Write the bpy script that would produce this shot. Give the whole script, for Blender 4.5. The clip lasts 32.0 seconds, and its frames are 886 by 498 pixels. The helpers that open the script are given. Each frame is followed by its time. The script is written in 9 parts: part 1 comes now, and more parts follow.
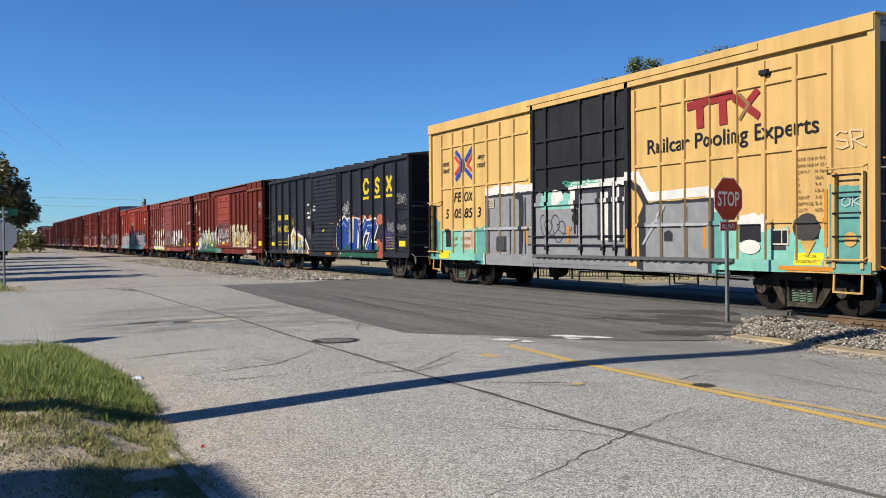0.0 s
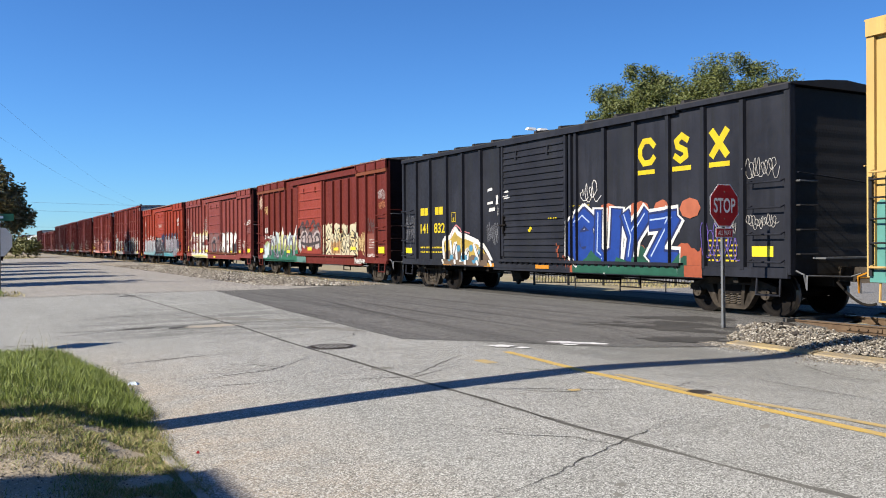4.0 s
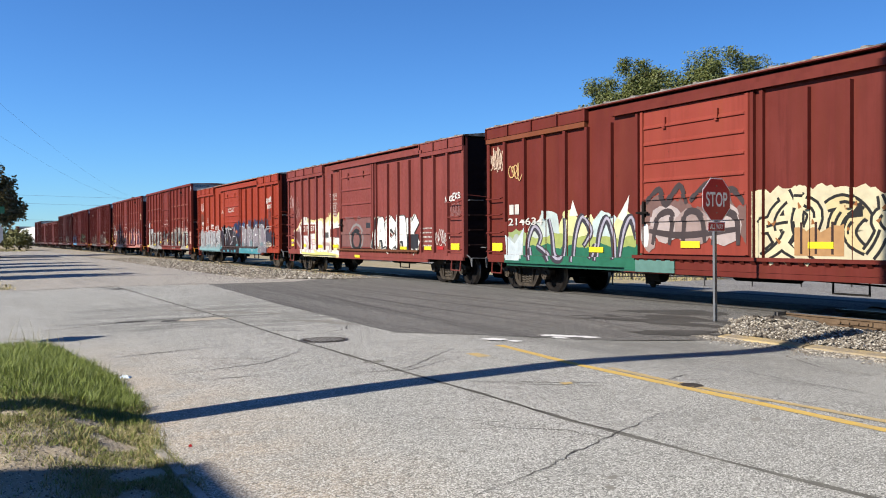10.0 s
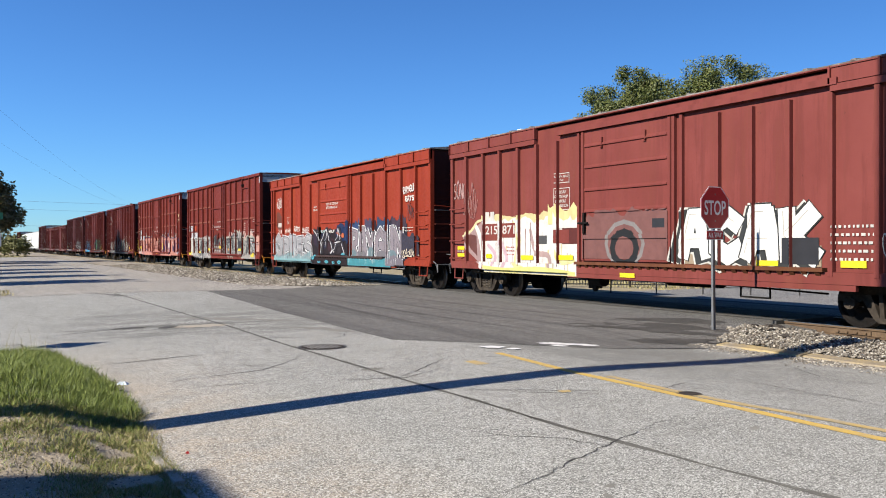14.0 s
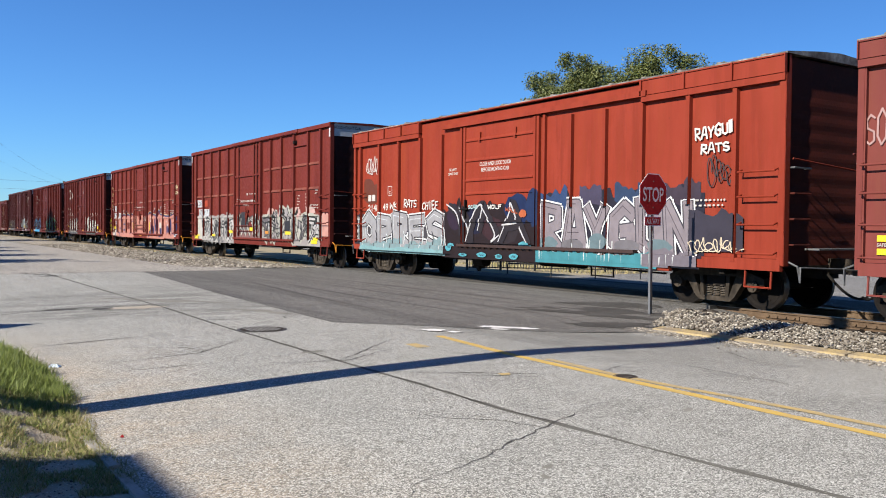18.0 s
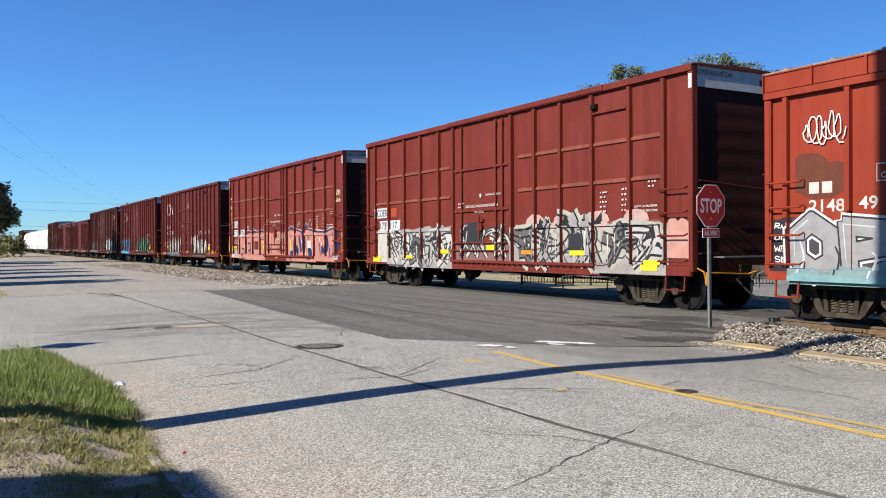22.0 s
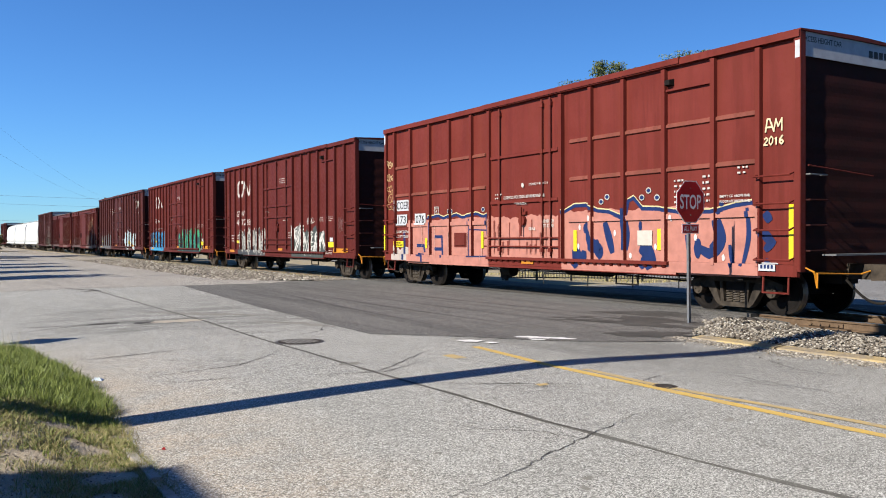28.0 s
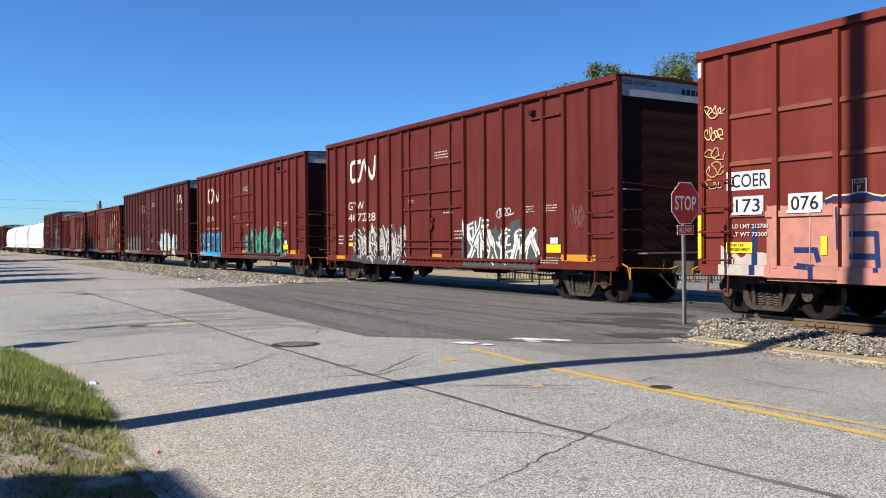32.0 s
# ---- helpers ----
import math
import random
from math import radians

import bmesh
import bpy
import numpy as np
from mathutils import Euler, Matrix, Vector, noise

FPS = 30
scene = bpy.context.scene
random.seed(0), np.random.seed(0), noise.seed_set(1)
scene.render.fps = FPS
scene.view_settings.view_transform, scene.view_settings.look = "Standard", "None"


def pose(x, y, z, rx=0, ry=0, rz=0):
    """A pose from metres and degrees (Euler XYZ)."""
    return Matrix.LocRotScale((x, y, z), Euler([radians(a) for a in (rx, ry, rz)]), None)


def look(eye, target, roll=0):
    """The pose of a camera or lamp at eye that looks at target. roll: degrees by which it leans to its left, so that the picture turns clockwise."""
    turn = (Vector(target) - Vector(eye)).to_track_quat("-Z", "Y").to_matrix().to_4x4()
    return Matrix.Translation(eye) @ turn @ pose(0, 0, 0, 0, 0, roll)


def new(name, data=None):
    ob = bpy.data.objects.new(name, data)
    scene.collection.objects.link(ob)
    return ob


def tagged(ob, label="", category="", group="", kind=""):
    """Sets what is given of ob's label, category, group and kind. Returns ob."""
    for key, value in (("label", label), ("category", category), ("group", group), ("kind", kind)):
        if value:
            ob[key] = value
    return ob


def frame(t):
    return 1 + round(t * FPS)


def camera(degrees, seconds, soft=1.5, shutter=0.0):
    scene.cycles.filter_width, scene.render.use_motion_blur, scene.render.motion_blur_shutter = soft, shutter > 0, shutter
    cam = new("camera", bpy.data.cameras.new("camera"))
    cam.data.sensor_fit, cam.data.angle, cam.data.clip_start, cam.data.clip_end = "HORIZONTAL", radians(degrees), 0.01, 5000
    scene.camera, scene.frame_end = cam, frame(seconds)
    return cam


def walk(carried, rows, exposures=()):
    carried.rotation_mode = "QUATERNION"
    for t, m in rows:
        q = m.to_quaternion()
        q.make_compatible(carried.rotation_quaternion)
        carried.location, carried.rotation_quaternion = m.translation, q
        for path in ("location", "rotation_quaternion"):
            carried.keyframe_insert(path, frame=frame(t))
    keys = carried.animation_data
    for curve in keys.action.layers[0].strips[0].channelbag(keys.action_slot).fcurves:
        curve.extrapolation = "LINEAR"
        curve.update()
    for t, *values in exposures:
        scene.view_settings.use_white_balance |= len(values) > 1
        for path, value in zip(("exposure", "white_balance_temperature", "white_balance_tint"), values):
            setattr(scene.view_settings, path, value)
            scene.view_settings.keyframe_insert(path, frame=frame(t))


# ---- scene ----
EYE = 1.48
cam = camera(55.1, 32.0, soft=1.0)
PATH = [
    (0.0, pose(0, 0, EYE, 89.27, 0.49, -28.65)),
    (0.5, pose(0, 0, EYE, 89.33, 0.50, -28.89)),
    (1.0, pose(0, 0, EYE, 89.20, 0.56, -29.13)),
    (1.5, pose(0, 0, EYE, 89.24, 0.57, -29.19)),
    (2.0, pose(0, 0, EYE, 89.24, 0.66, -29.17)),
    (2.5, pose(0, 0, EYE, 89.25, 0.70, -28.94)),
    (3.0, pose(0, 0, EYE, 89.57, 0.55, -28.79)),
    (3.5, pose(0, 0, EYE, 89.70, 0.43, -28.83)),
    (5.5, pose(0, 0, EYE, 89.46, 0.41, -29.12)),
    (6.0, pose(0, 0, EYE, 89.62, 0.45, -29.29)),
    (6.5, pose(0, 0, EYE, 89.66, 0.53, -29.39)),
    (7.0, pose(0, 0, EYE, 89.69, 0.43, -29.37)),
    (7.5, pose(0, 0, EYE, 89.63, 0.38, -29.46)),
    (8.0, pose(0, 0, EYE, 89.52, 0.40, -29.49)),
    (8.5, pose(0, 0, EYE, 89.41, 0.49, -29.62)),
    (9.0, pose(0, 0, EYE, 89.33, 0.45, -29.62)),
    (9.5, pose(0, 0, EYE, 89.26, 0.36, -29.52)),
    (10.0, pose(0, 0, EYE, 89.23, 0.31, -29.38)),
    (10.5, pose(0, 0, EYE, 89.14, 0.30, -29.32)),
    (11.0, pose(0, 0, EYE, 89.09, 0.34, -29.32)),
    (11.5, pose(0, 0, EYE, 89.17, 0.40, -29.35)),
    (12.0, pose(0, 0, EYE, 89.17, 0.31, -29.41)),
    (12.5, pose(0, 0, EYE, 89.12, 0.24, -29.39)),
    (13.0, pose(0, 0, EYE, 89.37, 0.17, -29.37)),
    (13.5, pose(0, 0, EYE, 89.64, 0.12, -29.40)),
    (15.5, pose(0, 0, EYE, 89.73, -0.18, -31.08)),
    (16.0, pose(0, 0, EYE, 89.44, -0.58, -32.71)),
    (16.5, pose(0, 0, EYE, 89.20, -0.85, -33.58)),
    (17.0, pose(0, 0, EYE, 88.96, -0.90, -34.13)),
    (17.5, pose(0, 0, EYE, 88.74, -0.87, -34.22)),
    (18.0, pose(0, 0, EYE, 88.61, -0.57, -33.37)),
    (18.5, pose(0, 0, EYE, 88.64, -0.15, -32.04)),
    (19.0, pose(0, 0, EYE, 88.75, 0.19, -30.91)),
    (19.5, pose(0, 0, EYE, 88.88, 0.52, -30.21)),
    (20.0, pose(0, 0, EYE, 89.02, 0.56, -29.95)),
    (20.5, pose(0, 0, EYE, 89.07, 0.54, -29.92)),
    (21.0, pose(0, 0, EYE, 89.26, 0.39, -29.83)),
    (21.5, pose(0, 0, EYE, 89.45, 0.19, -29.84)),
    (22.0, pose(0, 0, EYE, 89.65, 0.31, -29.72)),
    (22.5, pose(0, 0, EYE, 89.62, 0.43, -29.94)),
    (23.0, pose(0, 0, EYE, 89.60, 0.48, -30.18)),
    (23.5, pose(0, 0, EYE, 89.44, 0.58, -29.96)),
    (24.0, pose(0, 0, EYE, 89.55, 0.59, -29.92)),
    (24.5, pose(0, 0, EYE, 89.63, 0.61, -30.02)),
    (25.0, pose(0, 0, EYE, 89.86, 0.43, -30.27)),
    (25.5, pose(0, 0, EYE, 89.95, 0.33, -30.46)),
    (27.5, pose(0, 0, EYE, 89.56, 0.23, -30.79)),
    (28.0, pose(0, 0, EYE, 89.33, 0.20, -30.99)),
    (28.5, pose(0, 0, EYE, 89.33, 0.19, -31.08)),
    (29.0, pose(0, 0, EYE, 89.45, 0.17, -31.14)),
    (29.5, pose(0, 0, EYE, 89.54, 0.08, -31.32)),
    (30.0, pose(0, 0, EYE, 89.50, 0.03, -31.31)),
    (30.5, pose(0, 0, EYE, 89.48, 0.07, -31.32)),
    (31.0, pose(0, 0, EYE, 89.50, 0.15, -31.32)),
    (31.5, pose(0, 0, EYE, 89.54, 0.34, -31.29)),
    (32.0, pose(0, 0, EYE, 89.47, 0.40, -31.30)),
]
EXPOSURES = [(0.0, 0.93), (1.0, 1.22), (2.0, 1.18), (4.5, 1.2), (32.0, 1.2)]
walk(cam, PATH, EXPOSURES)

# ---- world and sun ----
SUN_EL = 31.0
SUN_TRAVEL = Vector((0.995, 0.10, 0))
world = bpy.data.worlds.new("sky_world")
scene.world = world
world.use_nodes = True
sky = world.node_tree.nodes.new("ShaderNodeTexSky")
sky.sky_type = "NISHITA"
sky.sun_disc = False
sky.sun_elevation = radians(SUN_EL)
sky.sun_rotation = math.atan2(-SUN_TRAVEL.x, -SUN_TRAVEL.y)
sky.altitude, sky.air_density, sky.dust_density, sky.ozone_density = 4500, 1.9, 0.12, 4.0
world.node_tree.nodes["Background"].inputs[1].default_value = 0.05
# deeper blue of a clear dry autumn sky: darker overhead, paler towards the sun
wn = world.node_tree
tint = wn.nodes.new("ShaderNodeMix")
tint.data_type, tint.blend_type = "RGBA", "MULTIPLY"
tint.inputs[0].default_value = 1.0
tint.inputs[7].default_value = (0.58, 1.04, 1.66, 1)
way = wn.nodes.new("ShaderNodeTexCoord")
falls = []
for axis, gain in (((0, 0, 1), -0.45), ((-SUN_TRAVEL.x, -SUN_TRAVEL.y, 0), 0.35)):
    dot = wn.nodes.new("ShaderNodeVectorMath")
    dot.operation = "DOT_PRODUCT"
    dot.inputs[1].default_value = axis
    wn.links.new(way.outputs["Generated"], dot.inputs[0])
    fall = wn.nodes.new("ShaderNodeMath")
    fall.operation = "MULTIPLY_ADD"
    fall.inputs[1].default_value, fall.inputs[2].default_value = gain, 1.0
    wn.links.new(dot.outputs["Value"], fall.inputs[0])
    falls.append(fall.outputs[0])
both = wn.nodes.new("ShaderNodeMath")
both.operation = "MULTIPLY"
wn.links.new(falls[0], both.inputs[0])
wn.links.new(falls[1], both.inputs[1])
shade = wn.nodes.new("ShaderNodeVectorMath")
shade.operation = "SCALE"
wn.links.new(sky.outputs[0], tint.inputs[6])
wn.links.new(tint.outputs[2], shade.inputs[0])
wn.links.new(both.outputs[0], shade.inputs["Scale"])
wn.links.new(shade.outputs[0], wn.nodes["Background"].inputs[0])
sun = new("sun", bpy.data.lights.new("sun", "SUN"))
sun.data.energy, sun.data.angle, sun.data.color = 5.0, radians(0.53), (1.0, 0.93, 0.83)
sun.matrix_world = look((0, 0, 30), Vector((0, 0, 30)) + Vector((SUN_TRAVEL.x, SUN_TRAVEL.y, -math.tan(radians(SUN_EL)))))


# ---- materials ----
def shader(name, rough=0.8, metal=0.0):
    m = bpy.data.materials.new(name)
    m.use_nodes = True
    b = m.node_tree.nodes["Principled BSDF"]
    b.inputs["Roughness"].default_value, b.inputs["Metallic"].default_value = rough, metal
    b.inputs["Specular IOR Level"].default_value = 0.12 if rough >= 0.75 else 0.4
    return m, m.node_tree, b


def node(nt, kind, **values):
    n = nt.nodes.new(kind)
    for key, value in values.items():
        n.inputs[key].default_value = value
    return n


def tone(c):
    """Keeps dark coats deep and pale ones pale."""
    k = 0.585 + 0.3 * max(c)
    return tuple(x * k for x in c)


def coords(nt, scale=(1, 1, 1)):
    tc = nt.nodes.new("ShaderNodeTexCoord")
    mp = node(nt, "ShaderNodeMapping", Scale=scale)
    nt.links.new(tc.outputs["Object"], mp.inputs["Vector"])
    return mp.outputs[0]


def ramp(nt, source, stops):
    r = nt.nodes.new("ShaderNodeValToRGB")
    while len(r.color_ramp.elements) < len(stops):
        r.color_ramp.elements.new(0.5)
    for e, (p, c) in zip(r.color_ramp.elements, stops):
        e.position, e.color = p, (*c, 1) if len(c) == 3 else c
    nt.links.new(source, r.inputs[0])
    return r.outputs[0]


def blend(nt, fac, a, b):
    mx = nt.nodes.new("ShaderNodeMix")
    mx.data_type = "RGBA"
    for sock, v in ((mx.inputs[0], fac), (mx.inputs[6], a), (mx.inputs[7], b)):
        if isinstance(v, bpy.types.NodeSocket):
            nt.links.new(v, sock)
        else:
            sock.default_value = v if isinstance(v, float) else (*v, 1)
    return mx.outputs[2]


def noise_out(nt, scale, vec, detail=5.0, rough=0.6):
    n = node(nt, "ShaderNodeTexNoise", Scale=scale, Detail=detail, Roughness=rough)
    nt.links.new(vec, n.inputs["Vector"])
    return n.outputs[0]


def bump(nt, b, height, strength, dist):
    bp = node(nt, "ShaderNodeBump", Strength=strength, Distance=dist)
    nt.links.new(height, bp.inputs["Height"])
    nt.links.new(bp.outputs[0], b.inputs["Normal"])


def surface(name, c1, c2, scale=3.0, fine=40.0, rough=0.85, relief=0.3, depth=0.01, metal=0.0, stretch=(1, 1, 1), speck=None):
    """Two-scale mottled surface with fine relief."""
    m, nt, b = shader(name, rough, metal)
    c1, c2, speck = tone(c1), tone(c2), tone(speck) if speck else None
    v = coords(nt, stretch)
    big, small = noise_out(nt, scale, v), noise_out(nt, fine, v, 3.0)
    col = blend(nt, ramp(nt, big, [(0.35, (0, 0, 0)), (0.65, (1, 1, 1))]), c1, c2)
    col = blend(nt, ramp(nt, small, [(0.35, (0, 0, 0)), (0.7, (0.45, 0.45, 0.45))]), col, tuple(x * 0.55 for x in c1))
    if speck:
        col = blend(nt, ramp(nt, noise_out(nt, fine * 1.7, v, 2.0), [(0.6, (0, 0, 0)), (0.68, (1, 1, 1))]), col, speck)
    nt.links.new(col, b.inputs["Base Color"])
    bump(nt, b, small, relief, depth)
    return m


def paint(name, c, faded=1.35, rust=0.35, rough=0.55, rustcol=(0.06, 0.022, 0.012)):
    """Weathered car paint: vertical streaks, faded patches, rust specks."""
    m, nt, b = shader(name, rough + 0.1)
    c, rustcol = tone(c), tone(rustcol)
    b.inputs["Specular IOR Level"].default_value = 0.1
    v = coords(nt)
    vs = coords(nt, (1.0, 2.2, 0.18))
    warm = (min(1.0, c[0] * 1.4 + 0.006), min(1.0, c[1] * 1.7 + 0.003), min(1.0, c[2] * 1.4 + 0.001))
    c2 = tuple(min(1.0, x * faded + 0.003) for x in c)
    dark = tuple(x * 0.72 for x in c)
    col = blend(nt, ramp(nt, noise_out(nt, 0.8, v), [(0.35, (0, 0, 0)), (0.7, (1, 1, 1))]), c, c2)
    col = blend(nt, ramp(nt, noise_out(nt, 2.2, vs, 6.0, 0.7), [(0.46, (0, 0, 0)), (0.68, (0.9, 0.9, 0.9))]), col, dark)
    col = blend(nt, ramp(nt, noise_out(nt, 1.1, vs, 7.0, 0.75), [(0.5, (0, 0, 0)), (0.72, (0.7, 0.7, 0.7))]), col, warm)
    if rust:
        col = blend(nt, ramp(nt, noise_out(nt, 5.0, v, 8.0, 0.72), [(0.66 - rust * 0.08, (0, 0, 0)), (0.74 - rust * 0.06, (0.85, 0.85, 0.85))]), col, rustcol)
    nt.links.new(col, b.inputs["Base Color"])
    r = ramp(nt, noise_out(nt, 9.0, v), [(0.3, (rough - 0.12,) * 3), (0.7, (rough + 0.2,) * 3)])
    nt.links.new(r, b.inputs["Roughness"])
    bump(nt, b, noise_out(nt, 1.6, v, 3.0), 0.25, 0.012)
    return m


PAINTS = {}


def spray(c, rough=0.5):
    """Sprayed or stencilled colour with slight wear."""
    key = tuple(round(x, 3) for x in c)
    if key not in PAINTS:
        m, nt, b = shader("spray_paint", rough)
        b.inputs["Specular IOR Level"].default_value = 0.2
        c = tone(c)
        v = coords(nt)
        col = blend(nt, ramp(nt, noise_out(nt, 4.0, v, 6.0), [(0.4, (0, 0, 0)), (0.75, (1, 1, 1))]), c, tuple(x * 0.74 for x in c))
        nt.links.new(col, b.inputs["Base Color"])
        PAINTS[key] = m
    return PAINTS[key]


def between(nt, value, lo, hi):
    """0 below lo, 1 above hi (or the other way round)."""
    mr = nt.nodes.new("ShaderNodeMapRange")
    mr.inputs["From Min"].default_value, mr.inputs["From Max"].default_value = lo, hi
    nt.links.new(value, mr.inputs["Value"])
    return mr.outputs[0]


def times(nt, *values):
    out = values[0]
    for v in values[1:]:
        mm = nt.nodes.new("ShaderNodeMath")
        mm.operation = "MULTIPLY"
        for sock, x in ((mm.inputs[0], out), (mm.inputs[1], v)):
            if isinstance(x, float):
                sock.default_value = x
            else:
                nt.links.new(x, sock)
        out = mm.outputs[0]
    return out


def road_material(name, c1, c2, agg, grain=60.0, dark=0.5, dust=None, smudge=False, tracks=0.4):
    """Worn asphalt: pale aggregate in dark binder, mottling, wheel tracks, smudges and a sandy edge."""
    m, nt, b = shader(name, 0.9)
    v = coords(nt)
    sep = nt.nodes.new("ShaderNodeSeparateXYZ")
    nt.links.new(v, sep.inputs[0])
    grey = lambda x: (x, x, x)
    col = blend(nt, ramp(nt, noise_out(nt, 0.35, v), [(0.35, grey(0)), (0.65, grey(1))]), c1, c2)
    col = blend(nt, ramp(nt, noise_out(nt, 1.3, v, 8.0, 0.7), [(0.47, grey(0)), (0.72, grey(dark))]), col, tuple(x * 0.66 for x in c1))
    # wheel tracks run along the street
    col = blend(nt, ramp(nt, noise_out(nt, 1.0, coords(nt, (1.7, 0.07, 1.0)), 5.0, 0.65), [(0.48, grey(0)), (0.64, grey(tracks))]), col, tuple(x * 0.55 for x in c1))
    col = blend(nt, ramp(nt, noise_out(nt, 1.0, coords(nt, (0.35, 2.6, 1.0)), 6.0, 0.7), [(0.53, grey(0)), (0.72, grey(0.4))]), col, tuple(x * 0.6 for x in c1))
    if dust:
        mask = ramp(nt, noise_out(nt, 1.6, v, 7.0, 0.7), [(0.33, grey(0.1)), (0.62, grey(1))])
        col = blend(nt, times(nt, between(nt, sep.outputs["X"], 2.9, 1.15), between(nt, sep.outputs["Y"], 14.0, 9.0), mask), col, dust)
    cells = []
    for k in (1.0, 0.4):
        vo = nt.nodes.new("ShaderNodeTexVoronoi")
        vo.inputs["Scale"].default_value = grain * k
        nt.links.new(v, vo.inputs["Vector"])
        sep2 = nt.nodes.new("ShaderNodeSeparateColor")
        nt.links.new(vo.outputs["Color"], sep2.inputs[0])
        cells.append(sep2.outputs[0])
    col = blend(nt, ramp(nt, cells[1], [(0.12, grey(0.5)), (0.18, grey(0))]), col, tuple(x * 0.3 for x in c1))
    col = blend(nt, ramp(nt, cells[0], [(0.2, grey(0.8)), (0.42, grey(0))]), col, tuple(x * 0.25 for x in c1))
    col = blend(nt, ramp(nt, cells[0], [(0.66, grey(0)), (0.9, grey(0.7))]), col, agg)
    if smudge:
        # dark scuffed ground round the mouth of the side street
        where = times(nt, between(nt, sep.outputs["Y"], 12.6, 14.6), between(nt, sep.outputs["Y"], 23.0, 16.5), between(nt, sep.outputs["X"], 1.0, 2.6))
        col = blend(nt, times(nt, where, ramp(nt, noise_out(nt, 1.0, coords(nt, (0.45, 1.5, 1.0)), 9.0, 0.74), [(0.4, grey(0)), (0.58, grey(0.75))])), col, tuple(x * 0.34 for x in c1))
        # darker wearing course by the centre line's end and in the kerb lane
        lane = times(nt, between(nt, sep.outputs["X"], 5.9, 7.3), between(nt, sep.outputs["Y"], 12.0, 10.4), between(nt, sep.outputs["Y"], 5.0, 8.5))
        col = blend(nt, times(nt, lane, ramp(nt, noise_out(nt, 1.0, coords(nt, (1.1, 0.6, 1.0)), 9.0, 0.74), [(0.32, grey(0.1)), (0.56, grey(0.62))])), col, tuple(x * 0.34 for x in c1))
        # thin scuffs all over
        col = blend(nt, ramp(nt, noise_out(nt, 1.0, coords(nt, (0.5, 3.0, 1.0)), 8.0, 0.75), [(0.56, grey(0)), (0.7, grey(0.45))]), col, tuple(x * 0.4 for x in c1))
    nt.links.new(col, b.inputs["Base Color"])
    bump(nt, b, cells[0], 0.3, 0.006)
    return m


M_ROAD = road_material("aged_asphalt", (0.288, 0.283, 0.252), (0.24, 0.236, 0.21), (0.64, 0.625, 0.57), 140.0, 0.7, (0.36, 0.285, 0.2), True, 0.3)
M_PATCH = road_material("new_asphalt", (0.118, 0.113, 0.103), (0.146, 0.139, 0.127), (0.225, 0.215, 0.198), 90.0, 0.5, None, False, 0.8)
# far-side asphalt with the train's shade put into its colour
M_SHADEROAD = road_material("train_shade_asphalt", (0.045, 0.043, 0.04), (0.056, 0.053, 0.049), (0.085, 0.081, 0.075), 90.0, 0.5, None, False, 0.8)
M_CONC = road_material("concrete_road", (0.33, 0.305, 0.265), (0.275, 0.256, 0.225), (0.38, 0.355, 0.31), 30.0, 0.5)
M_FARROAD = road_material("far_road", (0.19, 0.184, 0.171), (0.232, 0.22, 0.206), (0.26, 0.252, 0.24), 40.0)
M_SAND = surface("sandy_edge", (0.46, 0.40, 0.31), (0.42, 0.385, 0.32), 2.0, 60.0, 0.95, 0.5, 0.01)
M_DIRT = surface("dry_dirt", (0.42, 0.35, 0.235), (0.34, 0.29, 0.17), 0.5, 25.0, 0.95, 0.6, 0.03)
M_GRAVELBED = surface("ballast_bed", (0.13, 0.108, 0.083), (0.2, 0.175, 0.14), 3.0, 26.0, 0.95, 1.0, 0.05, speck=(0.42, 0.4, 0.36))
M_GRAVELFAR = surface("pale_ballast_bed", (0.40, 0.355, 0.285), (0.30, 0.265, 0.21), 2.0, 18.0, 0.95, 1.0, 0.05, speck=(0.55, 0.5, 0.42))
M_STONE = surface("ballast_stone", (0.42, 0.39, 0.345), (0.27, 0.245, 0.22), 6.0, 40.0, 0.9, 0.4, 0.01)
M_CRACK = surface("tar", (0.075, 0.071, 0.064), (0.13, 0.122, 0.11), 4.0, 50.0, 0.8)
M_STAIN = surface("tar_stain", (0.25, 0.238, 0.205), (0.33, 0.315, 0.275), 3.0, 60.0, 0.9)
M_YELLOW = surface("road_yellow", (0.66, 0.44, 0.10), (0.56, 0.40, 0.16), 6.0, 55.0, 0.85, speck=(0.33, 0.29, 0.2))
M_YELLOWFADE = surface("road_yellow_faded", (0.58, 0.41, 0.15), (0.44, 0.37, 0.24), 7.0, 40.0, 0.88, speck=(0.3, 0.28, 0.24))
M_VERGE = surface("verge_soil", (0.50, 0.42, 0.31), (0.38, 0.315, 0.215), 1.4, 42.0, 0.95, 0.8, 0.02, speck=(0.6, 0.55, 0.46))
M_TRACK = surface("tyre_rubber", (0.105, 0.1, 0.092), (0.14, 0.133, 0.12), 2.0, 60.0, 0.9)
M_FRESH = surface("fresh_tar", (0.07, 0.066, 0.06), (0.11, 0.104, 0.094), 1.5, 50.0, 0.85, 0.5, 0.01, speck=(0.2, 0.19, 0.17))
M_WHITE = surface("road_white", (0.82, 0.80, 0.76), (0.62, 0.60, 0.57), 5.0, 50.0, 0.8)
M_KERB = surface("old_concrete", (0.3, 0.25, 0.18), (0.54, 0.40, 0.16), 1.6, 30.0, 0.95, 0.7, 0.02)
M_KERB2 = surface("grey_concrete", (0.52, 0.48, 0.42), (0.38, 0.35, 0.3), 4.0, 40.0, 0.95, 0.7, 0.02)
